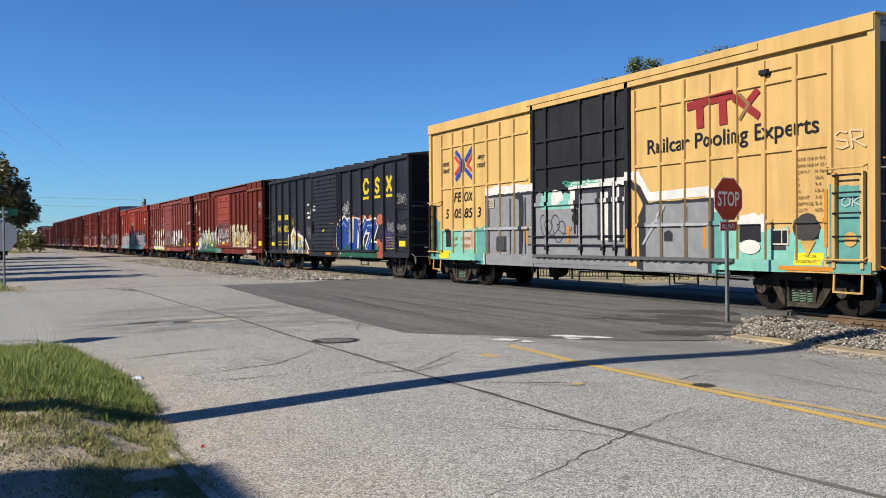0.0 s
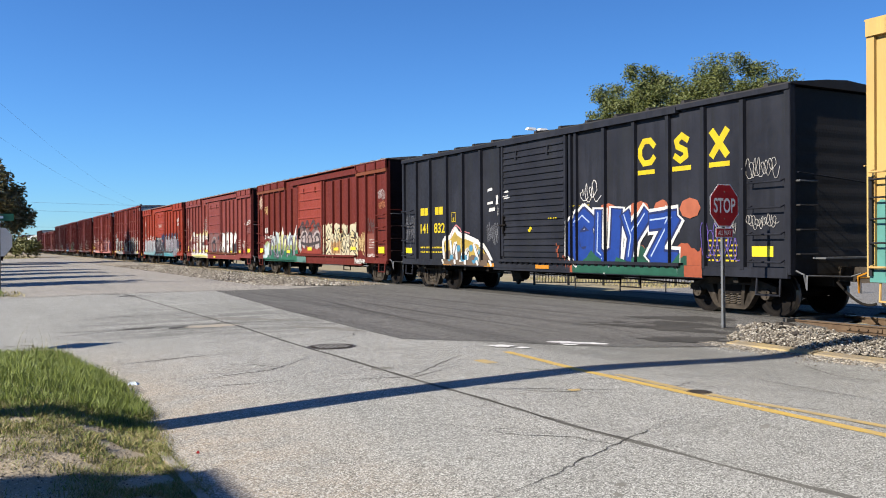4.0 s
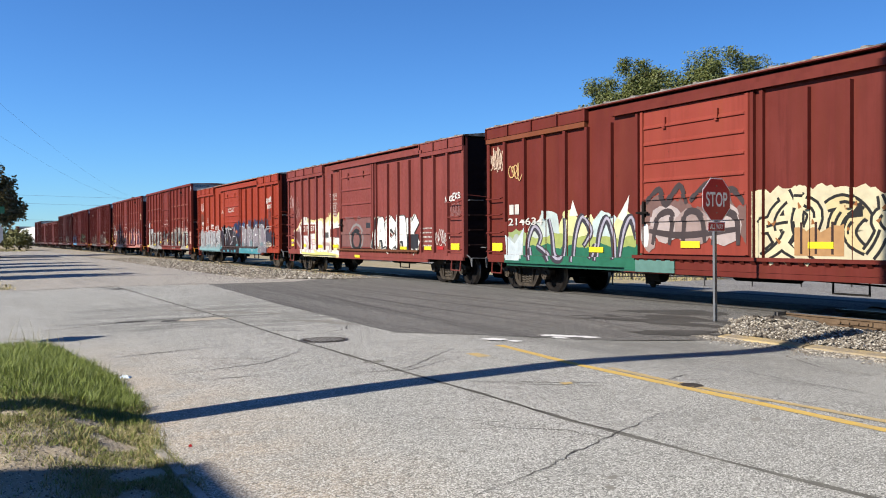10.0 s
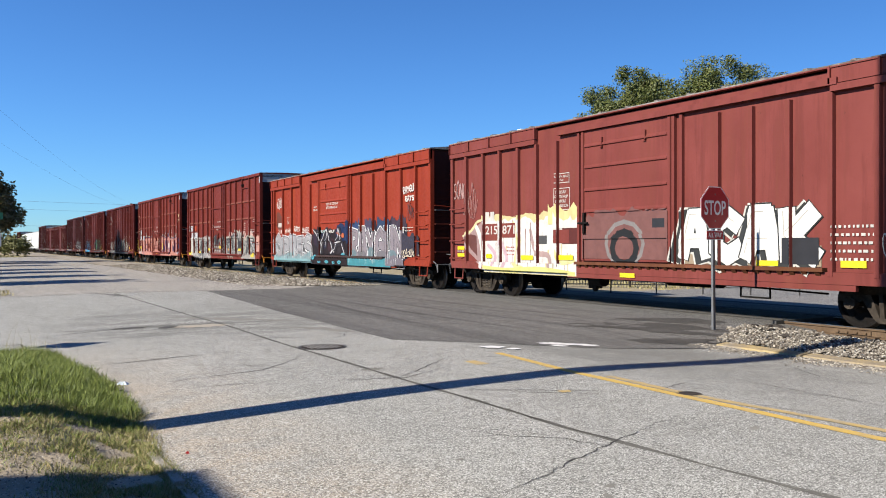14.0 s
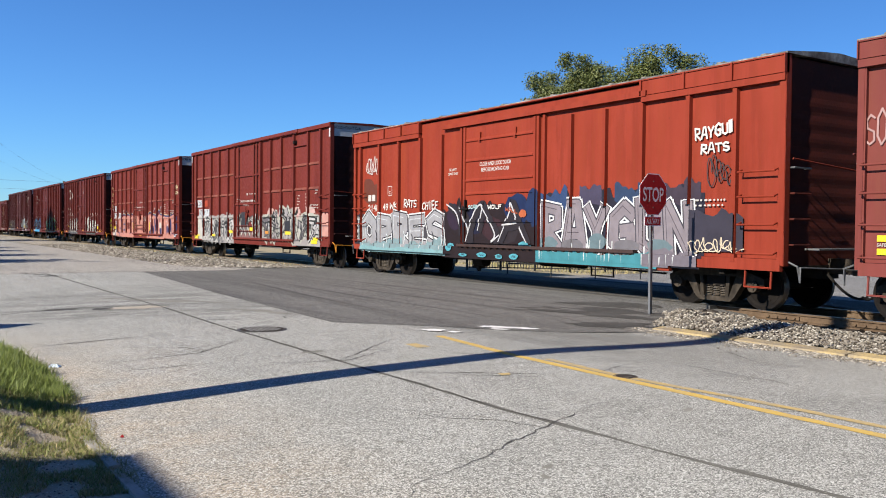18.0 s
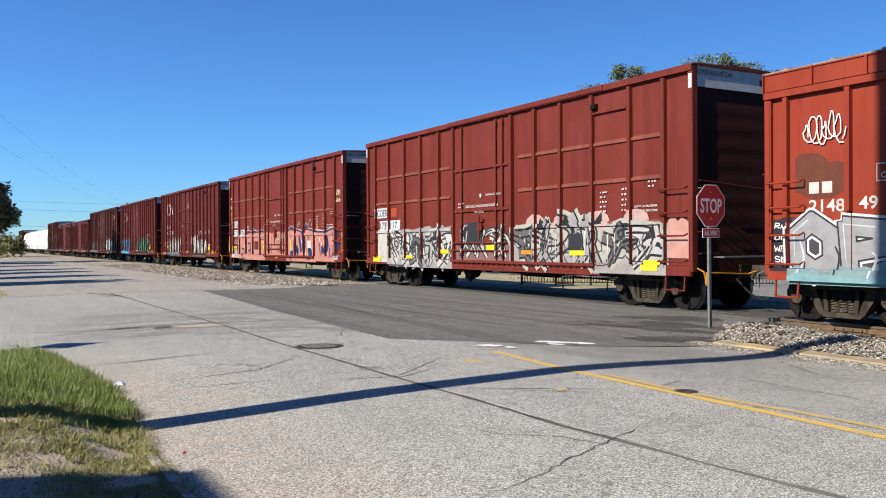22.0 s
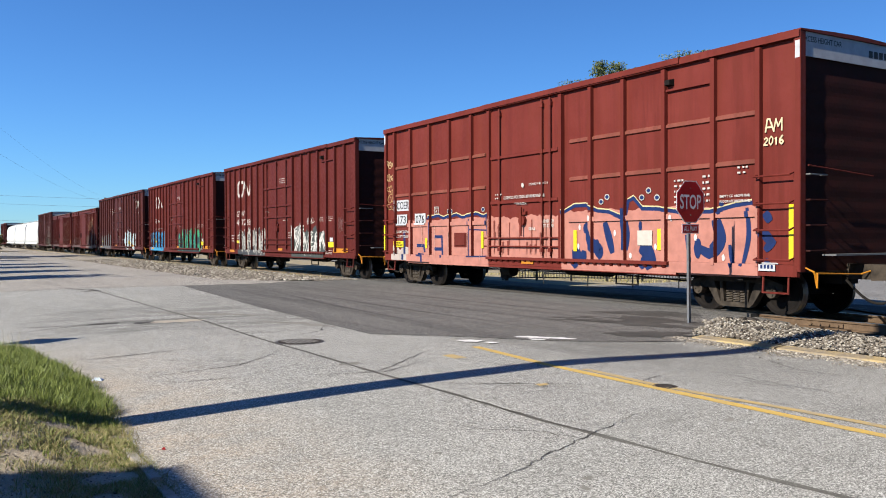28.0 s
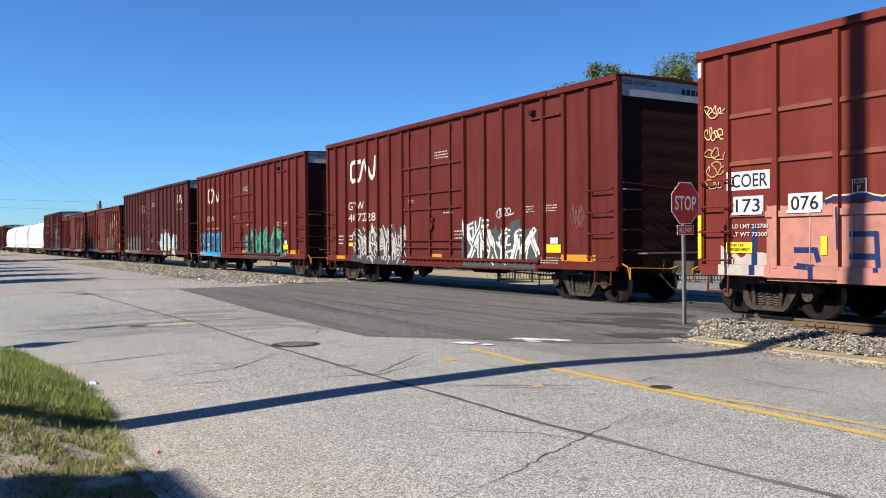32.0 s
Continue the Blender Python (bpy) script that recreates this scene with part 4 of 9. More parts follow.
# ---- verge, trees and the far side ----
def blades(count, place, height, width, seed, lean=0.45):
    r = random.Random(seed)
    b = Build()
    for _ in range(count):
        s = place(r)
        if not s:
            continue
        x, y, z = s
        h, w, a = r.uniform(*height) * (1.0 + 0.75 * noise.noise((x * 2.6, y * 2.6, 4.0)) + 0.35 * noise.noise((x * 9, y * 9, 1.0))), r.uniform(*width), r.uniform(0, 6.283)
        dx, dy = math.cos(a), math.sin(a)
        k = r.uniform(0.1, lean) * h
        n = len(b.v)
        la = r.uniform(0, 6.283)
        lx, ly = math.cos(la) * k, math.sin(la) * k
        b.v += [(x - dx * w, y - dy * w, z), (x + dx * w, y + dy * w, z), (x + lx * 0.35 + dx * w * 0.7, y + ly * 0.35 + dy * w * 0.7, z + h * 0.6), (x + lx * 0.35 - dx * w * 0.7, y + ly * 0.35 - dy * w * 0.7, z + h * 0.6), (x + lx, y + ly, z + h)]
        b.f += [(n, n + 1, n + 2, n + 3), (n + 3, n + 2, n + 4)]
        b.mi += [0, 0]
    return b


def verge_spot(y0, y1, x0, inset, bias=1.0):
    def f(r):
        y = y0 + (y1 - y0) * r.random() ** bias
        xe = edge_left(min(y, 14.0)) - inset + r.gauss(0, 0.05)
        x = xe - (xe - x0) * r.random() ** 1.3
        return (x, y, verge_z(x, y) - 0.01)
    return f


def dry_spot(r):
    """Thins out towards the bare gravelly patch."""
    y = r.uniform(4.8, 8.0)
    xe = edge_left(y) - 0.02 + r.gauss(0, 0.05)
    x = xe - (xe + 0.8) * r.random() ** 1.2
    bare = smooth01(6.5, 5.6, y) * smooth01(0.95, 0.2, x)
    if r.random() < bare * 0.9 or noise.noise((x * 3, y * 3, 8)) < -0.33 + 0.4 * bare:
        return None
    return (x, y, verge_z(x, y) - 0.006)


single("grass", blades(42000, verge_spot(7.5, 12.9, -0.6, 0.05), (0.05, 0.13), (0.0016, 0.0036), 1, 0.9), M_GRASS, "long green grass on the verge", "grass", kind="stuff")
single("grass", blades(7000, verge_spot(6.9, 8.0, -0.6, 0.03), (0.02, 0.08), (0.0016, 0.0036), 2, 1.1), M_GRASS, "shorter green grass at the verge's near edge", "grass", kind="stuff")
single("dry_grass", blades(40000, dry_spot, (0.01, 0.05), (0.0015, 0.0035), 3, 1.6), M_DRYGRASS, "short dry grass on the worn verge", "grass", kind="stuff")
single("grass", blades(30000, dry_spot, (0.01, 0.045), (0.0015, 0.0035), 13, 1.4), M_GRASS, "sparse green grass in the worn verge", "grass", kind="stuff")
single("dry_grass", blades(1500, lambda r: (lambda x, y: (x, y, verge_z(x, y) - 0.01))(*(lambda y: (edge_left(min(y, 14.0)) - 0.02 + r.gauss(0.0, 0.06), y))(r.uniform(5.2, 13.2))), (0.02, 0.09), (0.0015, 0.003), 4, 1.2), M_DRYGRASS, "dry weeds along the street's broken edge", "grass", kind="stuff")
single("dry_grass", blades(40, lambda r: (r.gauss(0.75, 0.3), r.gauss(12.3, 0.7), 0.02), (0.2, 0.36), (0.0012, 0.0025), 5, 0.6), M_DRYGRASS, "tall thin seed stalks in the verge", "grass", kind="stuff")
single("grass", blades(2500, lambda r: (r.uniform(-4.0, 0.75), r.uniform(28.2, 34.0), -0.03), (0.08, 0.2), (0.008, 0.016), 6), M_GRASS, "grass round the street sign's post", "grass", kind="stuff")
single("dry_grass", blades(900, lambda r: (r.uniform(-1.0, 1.3), r.uniform(28.0, 31.0), -0.03), (0.05, 0.14), (0.008, 0.014), 7, 1.0), M_DRYGRASS, "brown dry grass at the street corner", "grass", kind="stuff")
single("dry_grass", blades(2500, lambda r: (r.uniform(26.5, 30.5), 4.0 + 5.0 * r.random() if r.random() < 0.5 else r.uniform(27.6, 40.0), -0.53), (0.05, 0.18), (0.01, 0.022), 8), M_DRYGRASS, "dry grass bank beyond the track", "grass", kind="stuff")
single("dry_grass", blades(500, lambda r: (r.uniform(12.2, 13.2), r.uniform(28.5, 60), 0.0), (0.04, 0.14), (0.006, 0.012), 9), M_DRYGRASS, "dry weeds growing through the ballast", "grass", kind="stuff")
single("grass", blades(6000, lambda r: (r.uniform(-30, 6.5), 118 + 40 * r.random() ** 2, -0.04), (0.08, 0.22), (0.04, 0.09), 10), M_DRYGRASS, "rough pale grass at the street's far end", "grass", kind="stuff")


def tree(name, label, x, y, ground, lobes, leaf, leaf_size, count, material, trunk_r, seed, group="trees"):
    """Tapered trunk, forked limbs and a crown of many small leaves in uneven lobes."""
    r = random.Random(seed)
    t = thing(name, label, "tree" if name == "tree" else "bush", group=group, at=(x, y, ground))
    low = min(c[2] - c[3] for c in lobes)
    fork = max(0.6, low - ground + 0.6)
    b = Build()
    b.tube((0, 0, -0.2), (0.1, 0.05, fork), trunk_r, 9, trunk_r * 0.7)
    part("trunk", b, M_BARK, t)
    for cx, cy, cz, cr in lobes:
        b = Build()
        end = Vector((cx - x, cy - y, cz - ground))
        start = Vector((0.1, 0.05, fork - 0.3))
        mid = start.lerp(end, 0.5) + Vector((r.uniform(-0.4, 0.4), r.uniform(-0.4, 0.4), 0.3))
        b.tube(start, mid, trunk_r * 0.5, 6, trunk_r * 0.33)
        b.tube(mid, end, trunk_r * 0.33, 6, trunk_r * 0.12)
        for _ in range(5):
            k = r.uniform(0.3, 1.0)
            p = mid.lerp(end, k)
            d = Vector((r.uniform(-1, 1), r.uniform(-1, 1), r.uniform(-0.2, 0.9))).normalized() * cr * 0.8
            b.tube(p, p + d, trunk_r * 0.14, 5, trunk_r * 0.04)
        part("limb", b, M_BARK, t)
    for i, (cx, cy, cz, cr) in enumerate(lobes):
        b = Build()
        clumps = []
        for _ in range(34):
            d = Vector((r.gauss(0, 1), r.gauss(0, 1), r.gauss(0, 0.85))).normalized() * cr * r.uniform(0.35, 0.95)
            clumps.append((Vector((cx - x, cy - y, cz - ground)) + d, cr * r.uniform(0.16, 0.34)))
        for _ in range(int(count * cr * cr / sum(q[3] ** 2 for q in lobes))):
            c0, rr = clumps[r.randrange(34)]
            p = c0 + Vector((max(-1.5, min(1.5, r.gauss(0, 1))), max(-1.5, min(1.5, r.gauss(0, 1))), max(-1.3, min(1.3, r.gauss(0, 0.8))))) * rr * 0.66
            u = Vector((r.gauss(0, 1), r.gauss(0, 1), r.gauss(0, 0.6))).normalized() * leaf_size * r.uniform(0.6, 1.3)
            w = u.cross(Vector((r.gauss(0, 1), r.gauss(0, 1), r.gauss(0, 1)))).normalized() * leaf_size * r.uniform(0.3, 0.55)
            b.poly([p - u, p - w * 0.9, p + u, p + w])
        part("crown", b, material, t)
    return t


tree("tree", "broad green tree with a ragged crown behind the track", 42.0, 43.2, -0.5, [(40.10, 44.60, 11.75, 2.15), (39.15, 45.50, 10.58, 2.00), (40.75, 43.50, 10.78, 2.20), (44.15, 40.70, 11.88, 2.40), (46.05, 38.80, 11.28, 2.10), (42.85, 42.00, 10.68, 2.20), (41.45, 42.90, 9.38, 2.50), (38.55, 46.00, 8.98, 1.70), (44.65, 40.10, 8.98, 2.50), (47.85, 37.30, 10.38, 1.80), (49.45, 35.90, 9.38, 1.60)], 0.2, 0.09, 135000, M_LEAF, 0.38, 21)
tree("tree", "green tree farther behind the track", 60.0, 36.0, -0.5, [(60.0, 36.0, 10.0, 3.5), (63.0, 33.0, 9.0, 3.0), (57.5, 38.5, 8.6, 3.0)], 0.2, 0.26, 6000, M_LEAF, 0.35, 22)
tree("tree", "dark autumn-brown tree overhanging the far street", 0.6, 85.0, 0.0, [(1.0, 84.0, 6.6, 2.8), (2.8, 85.5, 5.2, 2.2), (-1.6, 85.0, 6.2, 3.0), (0.2, 86.0, 8.4, 2.0), (3.3, 84.5, 3.9, 1.5), (-3.8, 85.5, 4.6, 2.6)], 0.2, 0.2, 20000, M_LEAFDARK, 0.35, 23)
for i, y in enumerate((36.4, 43.2, 50.3, 56.8, 68.0)):
    tree("tree", "small round street tree at the kerb", -4.6, y, 0.0, [(-4.6, y, 4.3, 1.9), (-4.2, y + 0.3, 5.2, 1.4), (-5.2, y - 0.3, 3.8, 1.7)], 0.2, 0.26, 2600, M_LEAFDARK, 0.14, 30 + i, "street trees")
for i, (x, y, h) in enumerate(((6.3, 128, 2.7), (3.4, 130, 3.0), (5.0, 134, 3.4), (0.6, 134, 3.2), (-2.5, 138, 3.4))):
    tree("bush", "yellow-green bush at the street's far end", x, y, 0.0, [(x, y, h * 0.62, h * 0.62), (x + 0.9, y + 0.5, h * 0.5, h * 0.5), (x - 0.9, y, h * 0.55, h * 0.5)], 0.2, 0.22, 1600, M_LEAFYEL if i != 2 else M_LEAFDARK, 0.1, 40 + i, "bushes")
# distant woods on the horizon
b = Build()
r = random.Random(77)
for _ in range(7000):
    a = r.uniform(-0.25, 1.9)
    d = r.uniform(240, 330)
    hh = (2.0 + 3.0 * abs(noise.noise((a * 9, 0, 2)))) * (1.0 if a < 0.06 or a > 0.5 else 0.7)
    p = Vector((d * math.sin(a), d * math.cos(a), r.uniform(0, hh)))
    u = Vector((r.gauss(0, 1), r.gauss(0, 1), r.gauss(0, 1))).normalized() * 1.1
    w = u.cross(Vector((r.gauss(0, 1), r.gauss(0, 1), r.gauss(0, 1)))).normalized() * 0.8
    b.poly([p - u, p - w, p + u, p + w])
single("distant_woods", b, M_LEAFDARK, "low dark woods along the horizon", "woods", kind="stuff")

# black railing beyond the track
fence = thing("railing_fence", "black metal railing with upright bars on the far side", "fence")
fa, fb = Vector((23.4, 33.4, -0.5)), Vector((31.5, 25.4, -0.5))
n = 84
picket = Build().box(-0.012, -0.012, 0.1, 0.012, 0.012, 1.0).mesh("picket", M_BLACKRAIL)
fpost = Build().box(-0.04, -0.04, 0, 0.04, 0.04, 1.12).mesh("post", M_BLACKRAIL)
for i in range(n + 1):
    o = part("post" if i % 12 == 0 else "picket", fpost if i % 12 == 0 else picket, None, fence)
    o.location = fa.lerp(fb, i / n)
for z in (0.14, 0.98):
    part("rail", Build().tube(fa + Vector((0, 0, z)), fb + Vector((0, 0, z)), 0.025, 6), M_BLACKRAIL, fence)
low_rail = thing("pipe_rail", "low black pipe rail beside the far street", "fence")
for x0, y0, x1, y1 in ((21.6, 27.9, 29.5, 20.6),):
    for k in range(7):
        p = Vector((x0, y0, -0.5)).lerp(Vector((x1, y1, -0.5)), k / 6)
        part("post", Build().tube(p, p + Vector((0, 0, 0.55)), 0.03, 6), M_BLACKRAIL, low_rail)
    part("rail", Build().tube((x0, y0, 0.05), (x1, y1, 0.05), 0.03, 6), M_BLACKRAIL, low_rail)

# parking-lot light
lamp = thing("area_light", "tall pole with two flat white lamp heads", "lamp post", at=(40.4, 57.2, -0.5))
part("pole", Build().tube((0, 0, 0), (0, 0, 11.3), 0.11, 8, 0.07), M_GALV, lamp)
for s in (-1, 1):
    part("lamp_head", Build().taper([(s * 0.15, -0.25, 11.25), (s * 1.0, -0.25, 11.25), (s * 1.0, 0.25, 11.25), (s * 0.15, 0.25, 11.25)], [(s * 0.25, -0.2, 11.42), (s * 0.9, -0.2, 11.42), (s * 0.9, 0.2, 11.42), (s * 0.25, 0.2, 11.42)]), M_SIGNWHITE, lamp)

# white trailer parked at the far left kerb
trl = thing("box_trailer", "white rounded box trailer parked by the street", "trailer", at=(0.9, 76.0, 0.0))
prof = [(-1.9, 0.75), (1.2, 0.75), (1.75, 1.5), (1.75, 2.4), (1.3, 3.0), (-1.9, 3.1)]
part("body", Build().taper([(x, -0.0, z) for x, z in prof], [(x, 6.0, z) for x, z in prof]), surface("trailer_white", (0.42, 0.44, 0.47), (0.38, 0.4, 0.43), 1.0, 10.0, 0.5), trl)
part("undercarriage", Build().box(-1.6, 0.3, 0.4, 1.1, 5.6, 0.75), M_UNDER, trl)
for x in (-1.2, 0.8):
    for y in (1.2, 4.6):
        part("wheel", Build().tube((x - 0.15, y, 0.38), (x + 0.15, y, 0.38), 0.38, 14), M_UNDER, trl)

# litter
scrap = Build()
scrap.taper([(1.4, 9.5, 0.012), (1.5, 9.43, 0.012), (1.54, 9.52, 0.012), (1.44, 9.58, 0.012)], [(1.43, 9.51, 0.03), (1.48, 9.47, 0.045), (1.5, 9.52, 0.03), (1.45, 9.55, 0.035)])
single("plastic_scrap", scrap, surface("pale_blue_plastic", (0.4, 0.5, 0.62), (0.5, 0.56, 0.62), 8.0, 60.0, 0.3), "pale blue plastic scrap lying at the street's edge", "litter")
scrap = Build()
scrap.taper([(1.36, 6.1, 0.012), (1.385, 6.09, 0.012), (1.39, 6.115, 0.012), (1.365, 6.12, 0.012)], [(1.367, 6.105, 0.025), (1.378, 6.1, 0.02), (1.38, 6.11, 0.028), (1.37, 6.115, 0.02)])
single("paper_scrap", scrap, spray((0.35, 0.02, 0.02)), "crumpled red scrap lying on sandy asphalt", "litter")


# ---- the train ----
SIDE = 13.02
HALF = 1.6
DROP = 0.09
TRAIN = [(0.0, 0.0), (2.0, 7.98), (4.0, 15.8), (6.0, 23.54), (8.0, 31.25), (10.0, 38.92), (12.0, 46.54), (14.0, 54.1), (16.0, 61.56), (18.0, 68.93), (20.0, 76.2), (22.0, 83.38), (24.0, 90.48), (26.0, 97.53), (28.0, 104.52), (30.0, 111.47), (32.0, 118.32)]
WHEEL_R = 0.457
CARS, WHEELSETS = [], []


def cut(poly, axis, lim, sign):
    """The part of a convex polygon on one side of a level or upright line."""
    r = []
    for i in range(len(poly)):
        p0, p1 = poly[i - 1], poly[i]
        d0, d1 = sign * (p0[axis] - lim), sign * (p1[axis] - lim)
        if (d0 >= 0) != (d1 >= 0):
            t = d0 / (d0 - d1)
            r.append((p0[0] + t * (p1[0] - p0[0]), p0[1] + t * (p1[1] - p0[1])))
        if d1 >= 0:
            r.append(p1)
    return r if len(r) >= 3 else None


# strokes of hand-drawn capitals in a unit cell
GLYPHS = {
    "A": (((0, 0), (0.38, 1), (0.68, 1), (1, 0)), ((0.2, 0.36), (0.84, 0.36))),
    "C": (((0.95, 0.8), (0.6, 1), (0.1, 0.8), (0.05, 0.2), (0.5, 0), (0.95, 0.18)),),
    "D": (((0.1, 0), (0.1, 1), (0.7, 0.9), (0.95, 0.5), (0.7, 0.08), (0.1, 0)),),
    "E": (((0.95, 1), (0.1, 0.95), (0.05, 0.05), (0.95, 0)), ((0.1, 0.5), (0.8, 0.52))),
    "F": (((0.95, 1), (0.1, 0.95), (0.1, 0)), ((0.1, 0.5), (0.8, 0.52))),
    "G": (((0.95, 0.82), (0.55, 1), (0.08, 0.75), (0.08, 0.2), (0.5, 0), (0.95, 0.1), (0.92, 0.48), (0.5, 0.45)),),
    "H": (((0.08, 0), (0.12, 1)), ((0.92, 0), (0.9, 1)), ((0.1, 0.5), (0.9, 0.52))),
    "I": (((0.5, 0), (0.5, 1)),),
    "K": (((0.1, 0), (0.1, 1)), ((0.95, 1), (0.15, 0.45), (0.98, 0))),
    "L": (((0.1, 1), (0.1, 0.04), (0.95, 0)),),
    "M": (((0.02, 0), (0.15, 1), (0.5, 0.35), (0.85, 1), (0.98, 0)),),
    "N": (((0.06, 0), (0.08, 1), (0.9, 0.02), (0.95, 1)),),
    "O": (((0.5, 1), (0.1, 0.75), (0.06, 0.25), (0.45, 0), (0.9, 0.2), (0.95, 0.72), (0.5, 1)),),
    "P": (((0.12, 0), (0.1, 1), (0.85, 0.92), (0.9, 0.55), (0.15, 0.42)),),
    "R": (((0.1, 0), (0.1, 1), (0.85, 0.92), (0.85, 0.58), (0.2, 0.46), (0.98, 0)),),
    "S": (((0.92, 0.88), (0.5, 1), (0.1, 0.8), (0.2, 0.55), (0.85, 0.42), (0.88, 0.12), (0.45, 0), (0.05, 0.12)),),
    "T": (((0, 0.98), (1, 1)), ((0.5, 1), (0.48, 0))),
    "U": (((0.08, 1), (0.1, 0.15), (0.5, 0), (0.9, 0.15), (0.92, 1)),),
    "W": (((0, 1), (0.2, 0), (0.5, 0.65), (0.8, 0), (1, 1)),),
    "Y": (((0.02, 1), (0.45, 0.48), (0.98, 1)), ((0.45, 0.5), (0.4, 0))),
    "Z": (((0.05, 0.95), (0.95, 1), (0.08, 0.04), (0.98, 0)),),
    "0": (((0.5, 1), (0.1, 0.7), (0.1, 0.25), (0.5, 0), (0.9, 0.3), (0.9, 0.75), (0.5, 1)),),
    "1": (((0.3, 0.8), (0.55, 1), (0.5, 0)),),
    "2": (((0.08, 0.8), (0.5, 1), (0.88, 0.72), (0.1, 0.04), (0.95, 0)),),
    "6": (((0.8, 1), (0.2, 0.6), (0.1, 0.2), (0.5, 0), (0.9, 0.25), (0.6, 0.5), (0.15, 0.35)),),
}


class Car:
    """One freight car. w runs along its near side from the end that trails, z is height over the rail."""

    def __init__(self, name, label, q0, q1, top, coat, coat_end=None):
        self.L, self.H, self.coat = q1 - q0, top, coat
        self.end = coat_end or coat
        self.q = (q0 + q1) / 2
        self.ob = thing(name, label, "freight car", group="freight cars of the train", at=(SIDE + HALF, self.q, 0))
        self.bumps = []
        self.layer = 0
        CARS.append(self)

    def y(self, w):
        return self.L / 2 - w

    def proud(self, w, z):
        h = 0.0
        for w0, w1, z0, z1, d in self.bumps:
            if w0 <= w <= w1 and z0 <= z <= z1:
                h = max(h, d)
        return h

    def drape(self, poly):
        """Splits a convex polygon at the edges of posts and belts; yields pieces with their relief."""
        lo, hi = min(p[0] for p in poly), max(p[0] for p in poly)
        zl, zh = min(p[1] for p in poly), max(p[1] for p in poly)
        near = [b for b in self.bumps if b[0] < hi and b[1] > lo and b[2] < zh and b[3] > zl]
        ws = sorted({x for b in near for x in b[:2] if lo < x < hi})
        pieces, rest = [], poly
        for x in ws:
            a = cut(rest, 0, x, -1)
            if a:
                pieces.append(a)
            rest = cut(rest, 0, x, 1)
            if not rest:
                break
        if rest:
            pieces.append(rest)
        for q in pieces:
            cw = sum(p[0] for p in q) / len(q)
            here = [b for b in near if b[0] <= cw <= b[1]]
            zs = sorted({z for b in here for z in b[2:4] if zl < z < zh})
            rest = q
            for z in zs:
                a = cut(rest, 1, z, -1)
                if a:
                    yield a, self.proud(cw, sum(p[1] for p in a) / len(a))
                rest = cut(rest, 1, z, 1)
                if not rest:
                    break
            if rest:
                yield rest, self.proud(cw, sum(p[1] for p in rest) / len(rest))

    # -- decals that follow the ribs --
    def decal(self, name, polys, material, label="", parent=None):
        """polys: convex polygons in (w, z)."""
        b = Build()
        self.layer += 1
        base = 0.002 + 0.0003 * self.layer
        for k, poly in enumerate(polys):
            lift = base + 0.00026 * k / len(polys)
            for s, h in self.drape(poly):
                b.poly([(-(HALF - DROP) - h - lift, self.y(p[0]), p[1]) for p in s])
        # faces look outwards
        for i, f in enumerate(b.f):
            p = [b.v[j] for j in f[:3]]
            if (p[1][1] - p[0][1]) * (p[2][2] - p[0][2]) - (p[1][2] - p[0][2]) * (p[2][1] - p[0][1]) > 0:
                b.f[i] = tuple(reversed(f))
        ob = part(name, b, material, parent or self.ob, label)
        return tagged(ob, kind="stuff") if name == "graffiti" else ob

    def text(self, body, w0, z0, height, material, width=None, shear=0.0, offset=0.012, name="lettering"):
        polys = lettering(body, height * 1.37, offset * height, shear=shear)
        xs = [p[0] for q in polys for p in q]
        zs = [p[1] for q in polys for p in q]
        k = width / (max(xs) - min(xs)) if width else 1.0
        kz = height / (max(zs) - min(zs))
        placed = [[(w0 + (p[0] - min(xs)) * k, z0 + (p[1] - min(zs)) * kz) for p in q] for q in polys]
        if height < 0.19 or len(body) < 2:
            return self.decal(name, placed, material)
        # one part for each letter: pieces that overlap along the line belong together
        runs = []
        for q in sorted(placed, key=lambda q: min(p[0] for p in q)):
            a, d = min(p[0] for p in q), max(p[0] for p in q)
            if runs and a < runs[-1][1] - 0.002:
                runs[-1][1] = max(runs[-1][1], d)
                runs[-1][2].append(q)
            else:
                runs.append([a, d, [q]])
        level = self.layer
        for _, _, group in runs:
            self.layer = level
            self.decal("letter", group, material)

    def bars(self, w0, z0, w1, z1, rows, material, seed=1, name="stencil_mark"):
        """Small stencilled lines that cannot be read."""
        r = random.Random(seed)
        polys = []
        pitch = (z1 - z0) / rows
        for i in range(rows):
            x = w0
            while x < w1 - 0.03:
                e = min(w1, x + r.uniform(0.03, 0.09))
                polys.append([(x, z0 + pitch * i), (e, z0 + pitch * i), (e, z0 + pitch * i + min(0.05, 0.34 * pitch)), (x, z0 + pitch * i + min(0.05, 0.34 * pitch))])
                x = e + r.uniform(0.025, 0.06)
        return tagged(self.decal(name, polys, material), kind="stuff")

    def rect(self, name, w0, z0, w1, z1, material, label=""):
        return self.decal(name, [[(w0, z0), (w1, z0), (w1, z1), (w0, z1)]], material, label)

